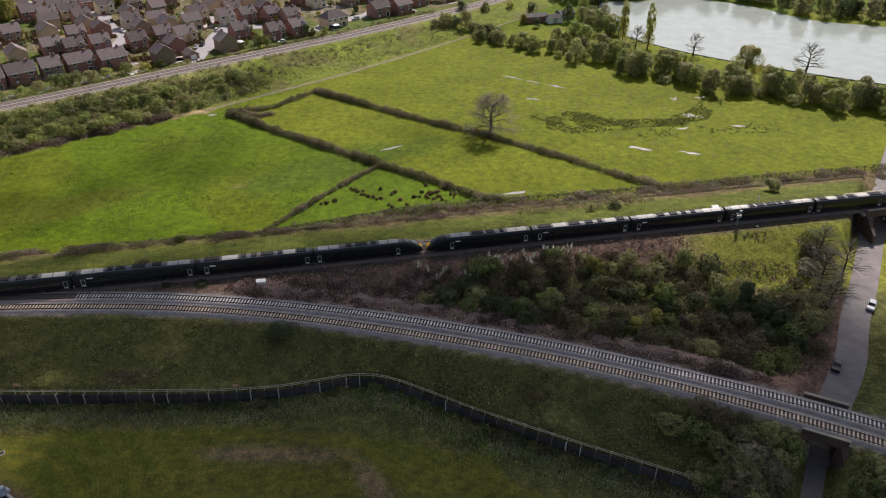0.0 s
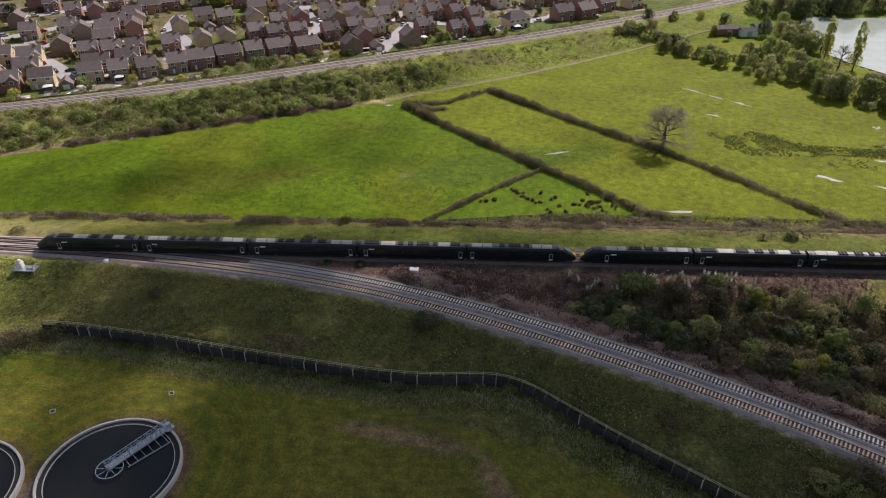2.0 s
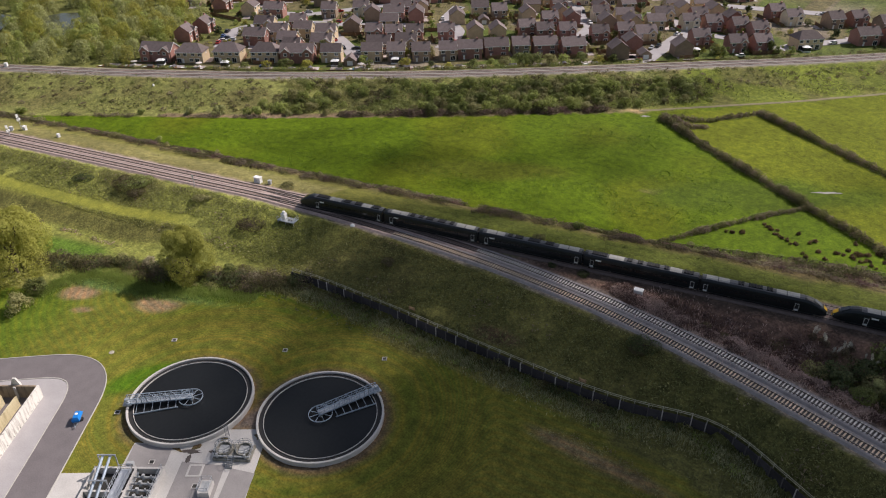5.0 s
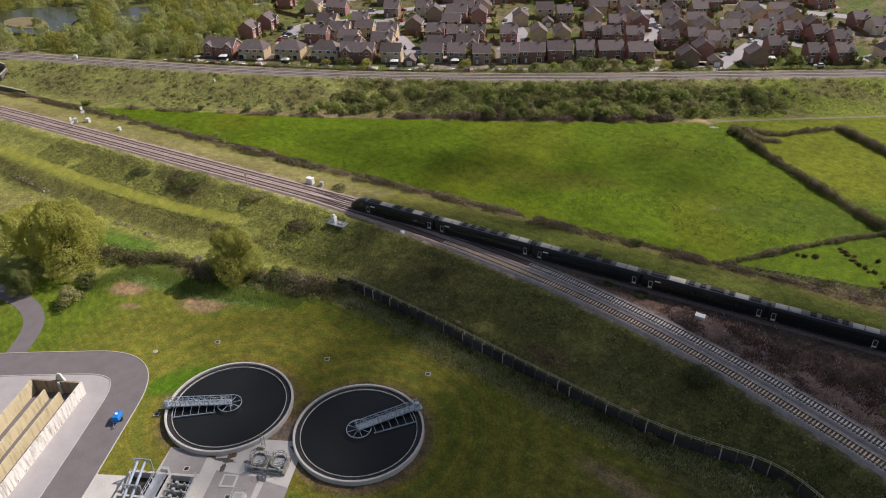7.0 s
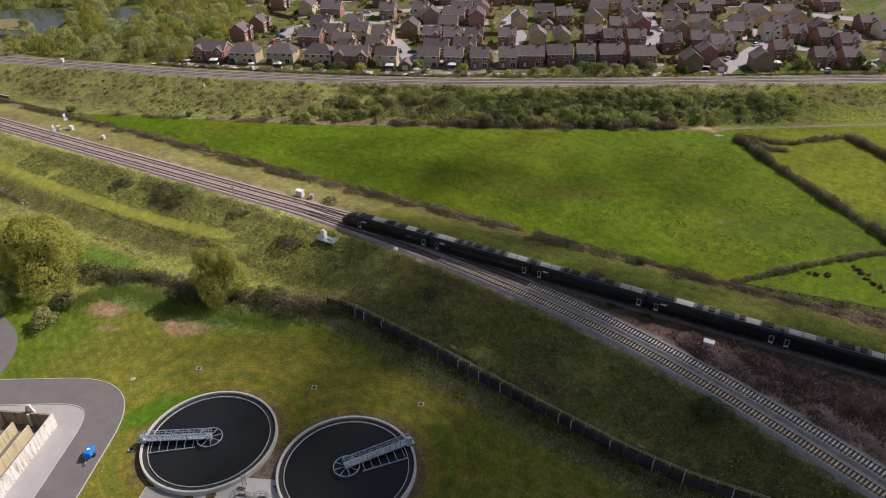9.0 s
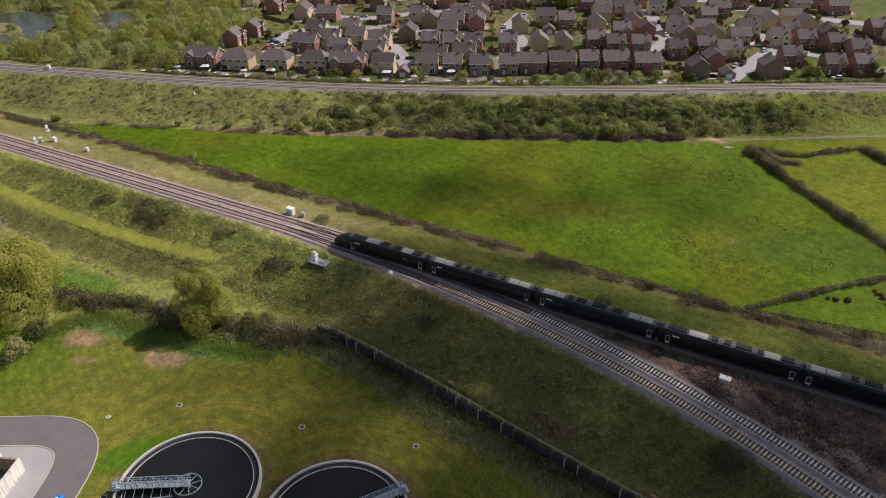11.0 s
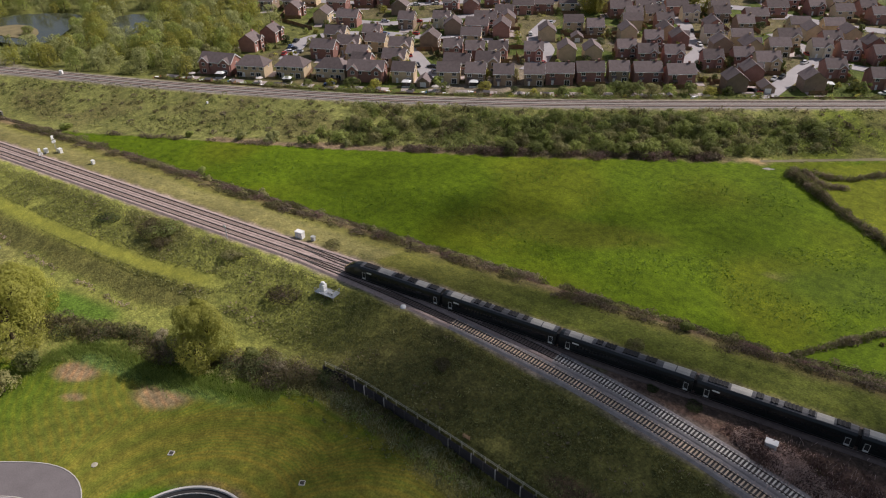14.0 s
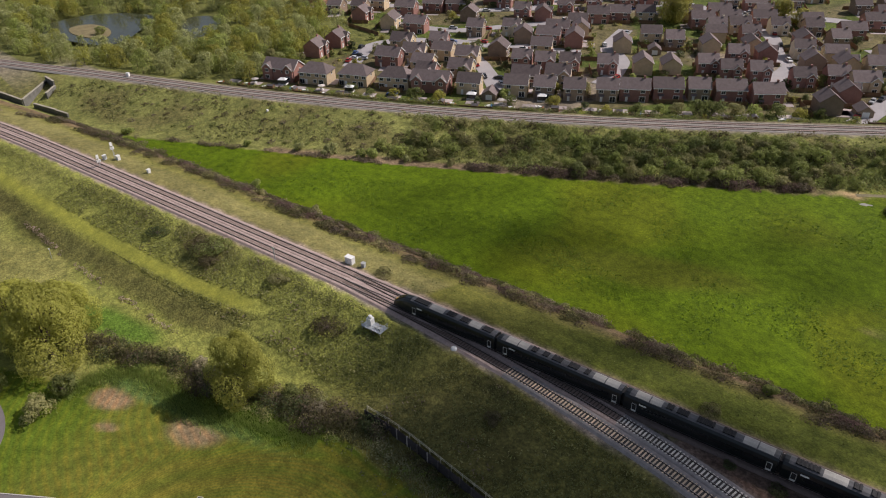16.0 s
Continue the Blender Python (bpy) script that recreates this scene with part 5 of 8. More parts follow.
blades("tall_grass", course([(36, 108), (44, 113), (52, 117)], 1, 0), 5.0, 1500, REED, 1.0, "pale dry grass in the thicket clearing", 94)
blades("tall_grass", offset(M1[70:150], -6.5), 3.0, 4000, STRAW, 0.6, "straw-coloured grass along the ballast edge", 95)
# belt of trees along the lake
brush("brambles", row_spots(offset(LINE_B, 5.0)[[i for i, p in enumerate(LINE_B) if p[0] > -36][0]:[i for i, p in enumerate(LINE_B) if p[0] > 72][0]], 4.2, 1.25, 14, 0.8, -0.5, 0.25, 0.35), (DEADWOOD, DEADWOOD, DEADWOOD, BRAMBLE), 0.15, 28, "ridge of pinkish dead bramble stems beside the branch track", 35)
spots = [(x, y, pick.uniform(0.9, 2.0), pick.uniform(0.5, 1.2)) for x, y in scatter([(-38, 115), (-10, 112), (14, 108), (40, 103), (44, 112), (20, 116), (4, 121), (-30, 117)], 120, 36, 1.6)]
brush("brambles", spots, (BRAMBLE, BRAMBLE, DEADWOOD, SCRUB_BROWN), 0.16, 18, "deep brown brambles filling the ground between the lines", 37)
spots = [(x, y, pick.uniform(1.6, 3.4), pick.uniform(1.2, 2.8)) for x, y in scatter([(8, 114), (30, 106), (60, 96), (76, 92), (88, 103), (92, 114), (84, 122), (70, 128), (40, 128), (12, 121)], 150, 38, 2.2) if wood_edge(x, y, 6.5, LINE_B) and wood_edge(x, y, 7, M1) and wood_edge(x, y, 6.5, ROAD)]
brush("thicket", spots, (LEAF_DARK, LEAF_MID, SCRUB_BROWN, LEAF_OLIVE, TWIGS), 0.19, 13, "dark tangled sallow and thorn filling the thicket", 39)
blades("dead_stems", course([(-30, 114), (0, 112), (30, 108), (60, 104)], 1, 0.4), 9.0, 6000, DEADWOOD, 0.7, "pale dead stems among the brambles", 96)
belt = random.Random(52)
for i in range(130):
    x, y, a = along(TREE_LINE, i * 1.68)
    o = belt.uniform(0, 20) * (0.4 if x < 50 else 1.0)
    x, y = x + 0.5 * o + belt.uniform(-1.5, 1.5), y + 0.86 * o
    plant(belt.choice(("shore_tree", "shore_tree", "thorn")), belt.choice((LEAF_SCRUB, LEAF_OLIVE, LEAF_SCRUB, LEAF_MID, LEAF_WOOD, LEAF_OLIVE)), x, y, belt.uniform(0.75, 1.2) * (0.62 + 0.38 * min(1, max(0, (x - 45) / 25))), "trees along the lake shore", "leafy tree in the belt beside the lake", "tree", z=0)
for x, y, k, mat, label, s in ((95, 329, "poplar", LEAF_WILLOW, "tall narrow poplar beside the lake", 1.3), (105, 320, "poplar", LEAF_WILLOW, "tall narrow poplar beside the lake", 1.4), (136, 279, "willow", LEAF_FRESH, "tall fresh yellow-green tree beside the lake", 1.35)):
    plant(k, mat, x, y, s, "tall trees at the lake", label, "tree", z=0)
for x, y, k, mat, s in ((20, 348.5, "willow", LEAF_OLIVE, 0.8), (15, 349, "thorn", LEAF_DARK, 1.5), (10, 348, "thorn", LEAF_OLIVE, 1.5), (24, 346, "thorn", LEAF_DARK, 1.3), (5, 345, "thorn", SCRUB_BROWN, 1.1), (31, 338, "thorn", LEAF_DARK, 1.8), (35, 335.5, "thorn", LEAF_MID, 1.7)):
    plant(k, mat, x, y, s, "trees at the far bridge", "dark leafy clump where the farm track meets the railway", "tree" if k == "willow" else "bush")
for x, y in scatter([(78, 340), (92, 336), (98, 346), (94, 362), (92, 392), (84, 394), (82, 364)], 15, 54, 4.5):
    plant("shore_tree", belt.choice((LEAF_MID, LEAF_SCRUB, LEAF_OLIVE)), x, y, belt.uniform(0.7, 1.1), "trees along the lake shore", "leafy tree in the belt beside the lake", "tree", z=0)
# far shore
for i in range(84):
    x, y, a = along(course([(76, 400), (92, 398), (120, 418), (160, 432), (190, 412), (208, 380), (240, 372), (300, 348), (360, 310)], 3), i * 3.7)
    plant("shore_tree", belt.choice((LEAF_MID, LEAF_OLIVE, LEAF_DARK)), x + belt.uniform(-3, 5), y + belt.uniform(2, 22), belt.uniform(0.9, 1.5), "trees on the far shore", "leafy tree on the far shore of the lake", "tree", z=0)
for x, y in scatter([(0, 350), (60, 345), (80, 375), (30, 390), (-10, 372)], 9, 53, 6):
    plant("shore_tree", belt.choice((LEAF_MID, LEAF_FRESH, LEAF_DARK)), x, y, belt.uniform(0.5, 0.9), "trees round the yard", "leafy tree beside the yard buildings", "tree", z=0)

# woodland round the ponds, one mass for each tint of leaf
def build_wood(poly, n, seed, gap, tints, label, size, keep):
    rng = random.Random(seed)
    g = np.random.default_rng(seed)
    bag = [[] for _ in tints]
    stems = Shape()
    for x, y in scatter(poly, n, seed, gap):
        if not keep(x, y):
            continue
        k = rng.uniform(*size)
        pts, nrm, balls = crown_points(g, 3.9 * k, 7.6 * k, 0.1, 24, int(850 * k * k), 1.25)
        chosen = g.integers(0, len(tints))
        bag[chosen].append((pts + (x, y, 1.4), nrm))
        stems.rod((x, y, 1.0), (x, y, 1.4 + 4 * k), 0.2, 0.1, 5)
    for i, (found, mat) in enumerate(zip(bag, tints)):
        me = leaf_mesh("woodland", np.concatenate([p for p, _ in found]), np.concatenate([n for _, n in found]), 0.27, seed + i, 0.5)
        tagged(part("woodland", me, mat), label, "woodland", kind="stuff")
    tagged(part("woodland_stems", stems, BARK), "thin grey trunks inside the wood", "woodland", kind="stuff")


build_wood([(-480, 60), (-400, 88), (-330, 126), (-292, 150), (-284, 160), (-290, 182), (-306, 200), (-312, 226), (-345, 242), (-420, 262), (-520, 290), (-560, 180)], 520, 8, 3.7,
           (LEAF_WOOD, LEAF_FRESH, LEAF_WILLOW, LEAF_SCRUB, LEAF_WOOD, LEAF_SCRUB), "spring-green willows crowded round the ponds", (0.7, 1.4),
           lambda x, y: not any(inside(np.array([x + a]), np.array([y + b]), p)[0] for p in PONDS for a, b in ((0, 0), (-5, 1), (3, 0))) and wood_edge(x, y, 9, FAR_LINE))
ground_cover("island_grass", ISLAND, 1500, SCRUB_BROWN, 0.5, "brown tussocks on the pond island", 58, rise=0.6, bare=-9)
plant("thorn", LEAF_SCRUB, -400, 141, 1.1, "bushes by the ponds", "round green bush on the pond island", "bush", z=2.0)
ivy = random.Random(97)
spots = [(x, y, ivy.uniform(0.5, 1.5), 0.1) for x, y in scatter([(-34, 75), (-18, 76.5), (-6, 73), (4, 65), (10, 57), (4, 58), (-4, 66), (-14, 71), (-32, 71)], 90, 98, 0.9)]
brush("dry_grass", spots, (STRAW, STRAW, TWIGS), 0.1, 12, "flattened pale dry grass on the lawn", 99, "dry grass")
# willows and bushes beside the works
for x, y, k, s, mat in ((-164, 45, "willow", 1.7, LEAF_WILLOW), (-174, 41, "willow", 1.45, LEAF_WILLOW), (-127, 69.5, "willow", 1.3, LEAF_WILLOW), (-170, 52, "willow", 1.1, LEAF_WILLOW), (-148, 37.5, "thorn", 1.3, LEAF_OLIVE), (-151, 43.5, "thorn", 1.3, LEAF_MID), (-119, 75, "thorn", 0.9, LEAF_MID), (-133, 68, "thorn", 0.9, LEAF_GREY), (-139, 66, "thorn", 0.8, LEAF_GREY), (-112, 77, "thorn", 0.7, LEAF_GREY), (-146, 63, "thorn", 0.7, LEAF_OLIVE), (-176, 50, "willow", 0.8, LEAF_WILLOW), (-160, 32, "willow", 0.6, LEAF_MID), (-155, 56.5, "thorn", 0.6, LEAF_OLIVE), (-161, 53.5, "thorn", 0.5, SCRUB_BROWN), (-150, 59.5, "thorn", 0.5, LEAF_GREY)):
    plant(k, mat, x, y, s, "trees beside the works", "spring-green willow beside the works lawn" if k == "willow" else "tangled bush beside the works lawn", "tree" if k == "willow" else "bush")
brush("brambles", row_spots(course([(-226.5, 57.3), (-209.7, 59), (-180.7, 62.5), (-160.2, 65.9), (-150, 68)], 1, 0.4), 1.1, 0.6, 8, 0.7, -0.05, 0.3, 0.4), (DEADWOOD, TWIGS), 0.13, 18, "thin line of dead bramble stems on the bank", 40)
q = course([(-170, 48), (-163, 52.5), (-152, 57.5), (-145, 63), (-132, 66), (-118, 73), (-106, 79), (-100, 82)], 1, 0.4)
brush("brambles", row_spots(q, 4.6, 2.2, 9, 0.8, -0.5, 0.25, 0.4), (HEDGE, SCRUB_BROWN, LEAF_DARK, HEDGE_GREEN), 0.17, 17, "dark tangled brambles at the foot of the bank", 19)
brush("brambles", row_spots(offset(q, -3.0), 3.0, 0.9, 10, 1.2, -0.1, 0.3, 0.4), (LEAF_OLIVE, LUSH, SCRUB_BROWN), 0.16, 16, "low brambles and nettles beside the works lawn", 20)
for o, w, h, mats, seed, gaps in ((-0.8, 3.4, 1.2, (HEDGE, SCRUB_BROWN, HEDGE_GREEN), 12, -0.15), (-3.6, 4.2, 1.1, (HEDGE, TWIGS, LEAF_OLIVE, BRAMBLE, HEDGE_GREEN), 13, -0.25), (-6.4, 3.4, 0.7, (HEDGE, SCRUB_BROWN, HEDGE_GREEN), 16, -0.12)):
    brush("brambles", row_spots(offset(FIELD_EDGE, o)[12:], w, h, seed, 1.0, gaps, 0.3, 0.45), mats, 0.16, 17, "brown overgrown ditch scrub beside the field", seed)
spots = [(x, y, ivy.uniform(0.9, 2.2), ivy.uniform(0.5, 1.1)) for x, y in scatter([(-46, 141), (-30, 152), (0, 159), (40, 168), (75, 174), (130, 186), (130, 180), (75, 166), (30, 157), (-10, 146)], 330, 17, 1.3)]
brush("brambles", spots, (BRAMBLE, SCRUB_BROWN, TWIGS, TWIGS, STRAW), 0.18, 15, "wide tangle of dead brown brambles beside the railway", 18)
verge_spots = [(x, y, ivy.uniform(0.8, 2.0), ivy.uniform(0.5, 1.5)) for x, y in scatter([(28, 151), (44, 154), (62, 157), (70, 164), (50, 162), (32, 160)], 34, 15, 2.0)]
brush("scrub", verge_spots, (LEAF_MID, SCRUB_BROWN, LEAF_OLIVE, STRAW), 0.17, 15, "green and straw-coloured bushes on the railway verge", 14)
for x, y, size, mat in ((117, 180, 1.2, LEAF_OLIVE), (113, 179.5, 0.8, TWIGS), (50, 169, 0.9, TWIGS), (46, 167.5, 0.7, LEAF_GREY), (56.5, 155.5, 0.7, LEAF_DARK), (49.6, 154, 0.6, LEAF_OLIVE)):
    plant("thorn", mat, x, y, size, "scrub bushes along the field ditch", "rounded half-bare thorn bush on the railway verge", "bush")
green = [(x, y, ivy.uniform(0.6, 1.5), ivy.uniform(0.35, 0.8)) for x, y in scatter([(-36, 151), (0, 164.5), (28, 171), (71, 179.5), (117, 190), (117, 186.5), (71, 176), (28, 167.5), (0, 161), (-30, 149.5)], 190, 21, 1.2)]
brush("nettles", green, (LUSH, LEAF_MID, LUSH, TWIGS), 0.16, 15, "fresh green nettles and brambles along the paddock fence", 22, "undergrowth")
brush("hedge", row_spots(FAR_EDGE[:60], 2.0, 1.1, 10, 0.9, -0.05, 0.2), (HEDGE, TWIGS), 0.17, 16, "straggling hedge at the foot of the far bank", 31, "hedge")
brush("hedge", row_spots(course([(-290, 92), (-240, 105), (-208, 111.5)], 1, 0.4), 1.8, 0.9, 11, 0.9, -0.15, 0.2), (HEDGE, TWIGS), 0.17, 16, "thin scrubby hedge beside the railway field", 32, "hedge")

brush("brambles", row_spots(offset(FENCE, -1.3), 2.0, 0.9, 15, 0.9, 0.0, 0.2, 0.5), (LEAF_DARK, SCRUB_BROWN, LEAF_OLIVE), 0.17, 16, "dark ivy and brambles against the boundary wall", 33)
brush("weeds", row_spots(offset(FENCE, -3.6), 3.6, 0.4, 16, 1.0, -0.1, 0.4, 0.5), (FRINGE, STRAW, LUSH, LUSH), 0.15, 10, "rank weeds and dry stalks below the boundary wall", 34, "undergrowth")
for x, y, a in [along(FIELD_EDGE, reach(FIELD_EDGE, -240 + i * 21 + ivy.uniform(-9, 9))) for i in range(11)]:
    plant("low_bush", ivy.choice((TWIGS, LEAF_OLIVE, LEAF_GREY, LEAF_WOOD)), x + ivy.uniform(-3, 3), y - ivy.uniform(0, 4), ivy.uniform(0.6, 1.25), "scrub bushes along the field ditch", "small half-bare bush beside the field ditch", "bush")
for x, y, r in ((-148, 91, 1.2), (-133, 109, 1.0), (-60, 124, 1.1)):
    plant("bramble_patch", LEAF_OLIVE, x, y, r * 0.8, "scrub bushes along the field ditch", "low olive bramble patch on the railway verge", "bush")
# lone bare oak in the hedge
oak = thing("tree", "leafless spreading tree standing in the field hedge", "tree", Matrix.Translation((26, 216, 0.2)) @ Matrix.Diagonal((1.65, 1.65, 1.2, 1)))
trunk, twigs = bare_tree_meshes(5, 14)
part("trunk", trunk, BARK, oak)
part("canopy", twigs, BARK_PALE, oak)
trunk, twigs = bare_tree_meshes(6, 14, 4)
for x, y, s in ((98, 315, 1.1), (124, 311, 0.9), (166, 288, 1.2), (107.5, 130.5, 0.95), (100, 126, 1.0), (98, 117, 0.85), (104, 137, 0.8)):
    t = thing("tree", "small leafless tree among leafy ones", "tree", Matrix.Translation((x, y, height(x, y))) @ Matrix.Rotation(x, 4, "Z") @ Matrix.Scale(s, 4), "bare trees")
    part("trunk", trunk, BARK, t)
    part("canopy", twigs, BARK_PALE, t)

PASTURE = leafy("dark_pasture_tufts", (0.11, 0.18, 0.015), (0.07, 0.125, 0.011))
WEST_FIELD = [(-250, 107), (-185, 118), (-120, 132), (-60, 145), (-40, 150), (-14, 190), (-66, 228), (-100, 214), (-185, 150)]
ground_cover("pasture_tufts", WEST_FIELD, 40000, PASTURE, 0.19, "coarse dark grass tufts in the pasture", 101, up=2.0, rise=0.16, bare=0.1, grain=0.07)
# rush tussocks and puddles on the wet pasture
wet = random.Random(61)


def tussocks(poly, n, seed, label, size=0.3, spread=0.45):
    """Rush clumps that crowd together in drifts."""
    r = random.Random(seed)
    spots = [(x, y, r.uniform(0.4, 1.3) * spread * 1.4, r.uniform(0.1, 0.28)) for x, y in scatter(poly, n, seed, 0.55) if noise.noise((x * 0.11, y * 0.16, seed)) > -0.06]
    brush("rushes", spots, (RUSH,), size * 0.6, 15, label, seed, "rushes")


tussocks([(40, 233), (57, 240), (72, 232), (92, 234), (106, 246), (114, 262), (120, 252), (108, 234), (96, 226), (74, 222), (50, 216)], 900, 62, "dark green rush tussocks in the wet pasture")
ground_cover("rushes", [(44, 230), (57, 238), (72, 231), (92, 233), (106, 245), (114, 260), (119, 252), (107, 235), (96, 227), (74, 223), (52, 218)], 26000, RUSH, 0.17, "low dark green rushes in the wet pasture", 64, up=1.2, rise=0.22, bare=-0.1, grain=0.12)
tussocks([(74, 214), (96, 218), (130, 222), (128, 232), (100, 226), (80, 222)], 130, 63, "scattered rushes in the wet pasture")
clump_meshes = []
for k in range(3):
    g = np.random.default_rng(640 + k)
    u = g.normal(0, 1, (420, 3))
    u[:, 2] = np.abs(u[:, 2])
    u /= np.linalg.norm(u, axis=1)[:, None]
    heart = g.normal(0, 0.42, (4, 3)) * (1, 1, 0)
    clump_meshes.append(leaf_mesh("tuft", heart[g.integers(0, 4, 420)] + u * (0.62, 0.62, 0.75) * g.uniform(0.5, 1.25, 420)[:, None], u + (0, 0, 0.3), 0.15, 650 + k, 0.8))
for n, (x, y) in enumerate([(-17.8, 174.9), (-16.3, 174.0), (-15.1, 173.0), (-13.8, 171.3), (-12.0, 169.9), (-10.2, 169.1), (-8.1, 168.9), (-8.9, 174.4), (-4.7, 172.4), (-2.5, 168.0), (1.1, 169.8), (2.6, 170.1), (3.4, 172.8), (4.9, 170.3), (4.5, 177.5), (5.4, 172.6), (6.5, 172.3), (7.3, 169.2), (7.9, 173.5), (8.8, 170.5), (9.9, 168.3), (10.5, 175.3), (12.0, 171.8), (13.1, 171.2), (15.0, 175.3), (17.1, 170.8), (-24.0, 165.4), (-21.4, 166.8), (-0.6, 165.4), (-5.0, 164.0)]):
    t = thing("rush_tussock", "brown dead rush tussock in the small paddock", "rush tussock", Matrix.Translation((x, y, height(x, y))) @ Matrix.Rotation(n * 1.7, 4, "Z") @ Matrix.Diagonal((0.55 + 0.4 * (n * 0.37 % 1), 0.55 + 0.4 * (n * 0.61 % 1), 0.6 + 0.4 * (n * 0.37 % 1), 1)), "rush tussocks in the paddock")
    part("tuft", clump_meshes[n % 3], DEAD_RUSH, t)
PUDDLE = material("wet_mud", (0.33, 0.31, 0.27), 0.22, spec=0.45, vary=0.3)
# puddles and muddy streaks; (31, 173.4) and (-7.4, 204) are short paths
for x, y, a, b, turn in ((38, 277, 5, 0.6, -28), (46, 271.5, 3.5, 0.5, -28), (55, 266.5, 4.5, 0.7, -25), (44, 251, 3, 0.7, -20), (101, 236, 4.5, 1.4, -10), (95, 224, 2.5, 0.7, 0), (75, 206, 4.5, 1.0, -15), (92, 203, 4.0, 0.7, -20), (100, 254, 1.6, 1.3, 0), (116, 227, 3.2, 0.8, -10), (111, 256, 2.4, 1.0, 0), (31, 173.4, 6.0, 0.7, 14), (-7.4, 204, 4.6, 0.6, 36), (-75, 232, 1.8, 0.8, 20)):
    k1, k2 = wet.uniform(0, 6), wet.uniform(0, 6)
    pts = [(a * math.cos(i * 0.1745) * (0.8 + 0.28 * math.sin(3 * i * 0.1745 + k1) + wet.uniform(-0.08, 0.08)), b * math.sin(i * 0.1745) * (0.9 + 0.4 * math.sin(4 * i * 0.1745 + k2) + wet.uniform(-0.15, 0.15)) + 0.5 * b * math.sin(2.2 * math.cos(i * 0.1745) + k1)) for i in range(36)]
    p = part("puddle", Shape().prism(pts, -0.25, 0.03), PUDDLE, m=pose(x, y, height(x, y) + 0.02, 0, 0, turn))
    tagged(p, "shallow wet muddy strip on the pasture", "puddle", "puddles on the pasture")
# ---- tanks ----


def build_tank(x, y, arm, near):
    t = thing("settling_tank", "round concrete settling tank with dark water", "tank", pose(x, y, 0), "settling tanks at the works")
    R = 12.0
    part("wall", Shape().lathe([(R, -0.3), (R, 0.95), (R - 0.05, 1.0), (R - 0.37, 1.0), (R - 0.42, 0.95), (R - 0.42, 0.2)], 72), CONCRETE, t)
    part("water_surface", Shape().lathe([(R - 0.4, 0.55), (0.01, 0.55)], 72), TANKWATER, t)
    part("weir", Shape().lathe([(R - 1.3, 0.5), (R - 1.3, 0.78), (R - 1.4, 0.78), (R - 1.4, 0.5)], 72), CONCRETE, t, "thin pale weir ring")
    part("launder", Shape().lathe([(R - 0.42, 0.6), (R - 1.3, 0.6)], 72), BLACK, t, "dark channel inside the wall")
    b = part("scraper_bridge", Shape().box(-0.4, R + 0.3, -0.65, 0.65, 1.35, 1.48), TRUSS, t, m=pose(0, 0, 0, 0, 0, arm))
    n = 12
    step = (R + 0.4) / n
    for s in (-0.65, 0.65):
        part("chord", Shape().bar((-0.4, s, 2.6), (R, s, 2.6), 0.1).bar((-0.4, s, 1.42), (R, s, 1.42), 0.12, 0.2), TRUSS, b)
        part("mid_rail", Shape().bar((-0.4, s, 2.05), (R, s, 2.05), 0.06), TRUSS, b)
        for i in range(n + 1):
            part("truss_post", Shape().bar((-0.4 + i * step, s, 1.42), (-0.4 + i * step, s, 2.62), 0.08), TRUSS, b)
        for i in range(n):
            k = 1 if i % 2 else -1
            x0 = -0.4 + (i + 0.5) * step
            part("truss_diagonal", Shape().bar((x0 - k * step / 2, s, 1.42), (x0 + k * step / 2, s, 2.6), 0.05), TRUSS, b)
    part("grating", Shape().box(0.0, R, -0.5, 0.5, 1.49, 1.53), STEEL, b)
    ring = part("centre_ring", Shape().lathe([(2.3, 1.0), (2.3, 1.2), (2.2, 1.2), (2.2, 1.0), (2.3, 1.0)], 36), TRUSS, t)
    for i in range(4):
        a = i * 0.785 + 0.3
        part("spoke", Shape().bar((2.2 * math.cos(a), 2.2 * math.sin(a), 1.1), (-2.2 * math.cos(a), -2.2 * math.sin(a), 1.1), 0.09), TRUSS, ring)
    part("centre_column", Shape().rod((0, 0, -0.3), (0, 0, 1.7), 0.4, n=16), STEEL, t)
    part("scum_boom", Shape().bar((2.2, near * 2.0, 0.75), (R - 1.7, near * 2.9, 0.75), 0.1, 0.26), TRUSS, b)
    for i in range(6):
        x0 = 2.6 + i * 1.45
        part("hanger", Shape().bar((x0, near * 0.65, 1.42), (x0, near * (2.05 + 0.14 * i), 0.8), 0.07), TRUSS, b)
    for x0 in (3.6, 5.4, 7.2, 9.0):
        part("lift_frame", Shape().bar((x0, near * 0.7, 1.5), (x0, near * 0.7, 3.0), 0.09).bar((x0 + 0.8, near * 0.7, 1.5), (x0 + 0.8, near * 0.7, 3.0), 0.09).bar((x0, near * 0.7, 3.0), (x0 + 0.8, near * 0.7, 3.0), 0.09), STEEL, b)
    part("drive_unit", Shape().box(R - 1.0, R + 0.55, -0.85, 0.85, 1.08, 1.36).box(R - 0.5, R + 0.2, -0.4, 0.4, 1.5, 2.2), STEEL, b)
    for s in (-0.7, 0.7):
        part("drive_wheel", Shape().rod((R - 0.2, s - 0.1, 1.2), (R - 0.2, s + 0.1, 1.2), 0.2, n=12), BLACK, b)
    return t


build_tank(*TANKS[0], 223, 1)
build_tank(*TANKS[1], 67, -1)



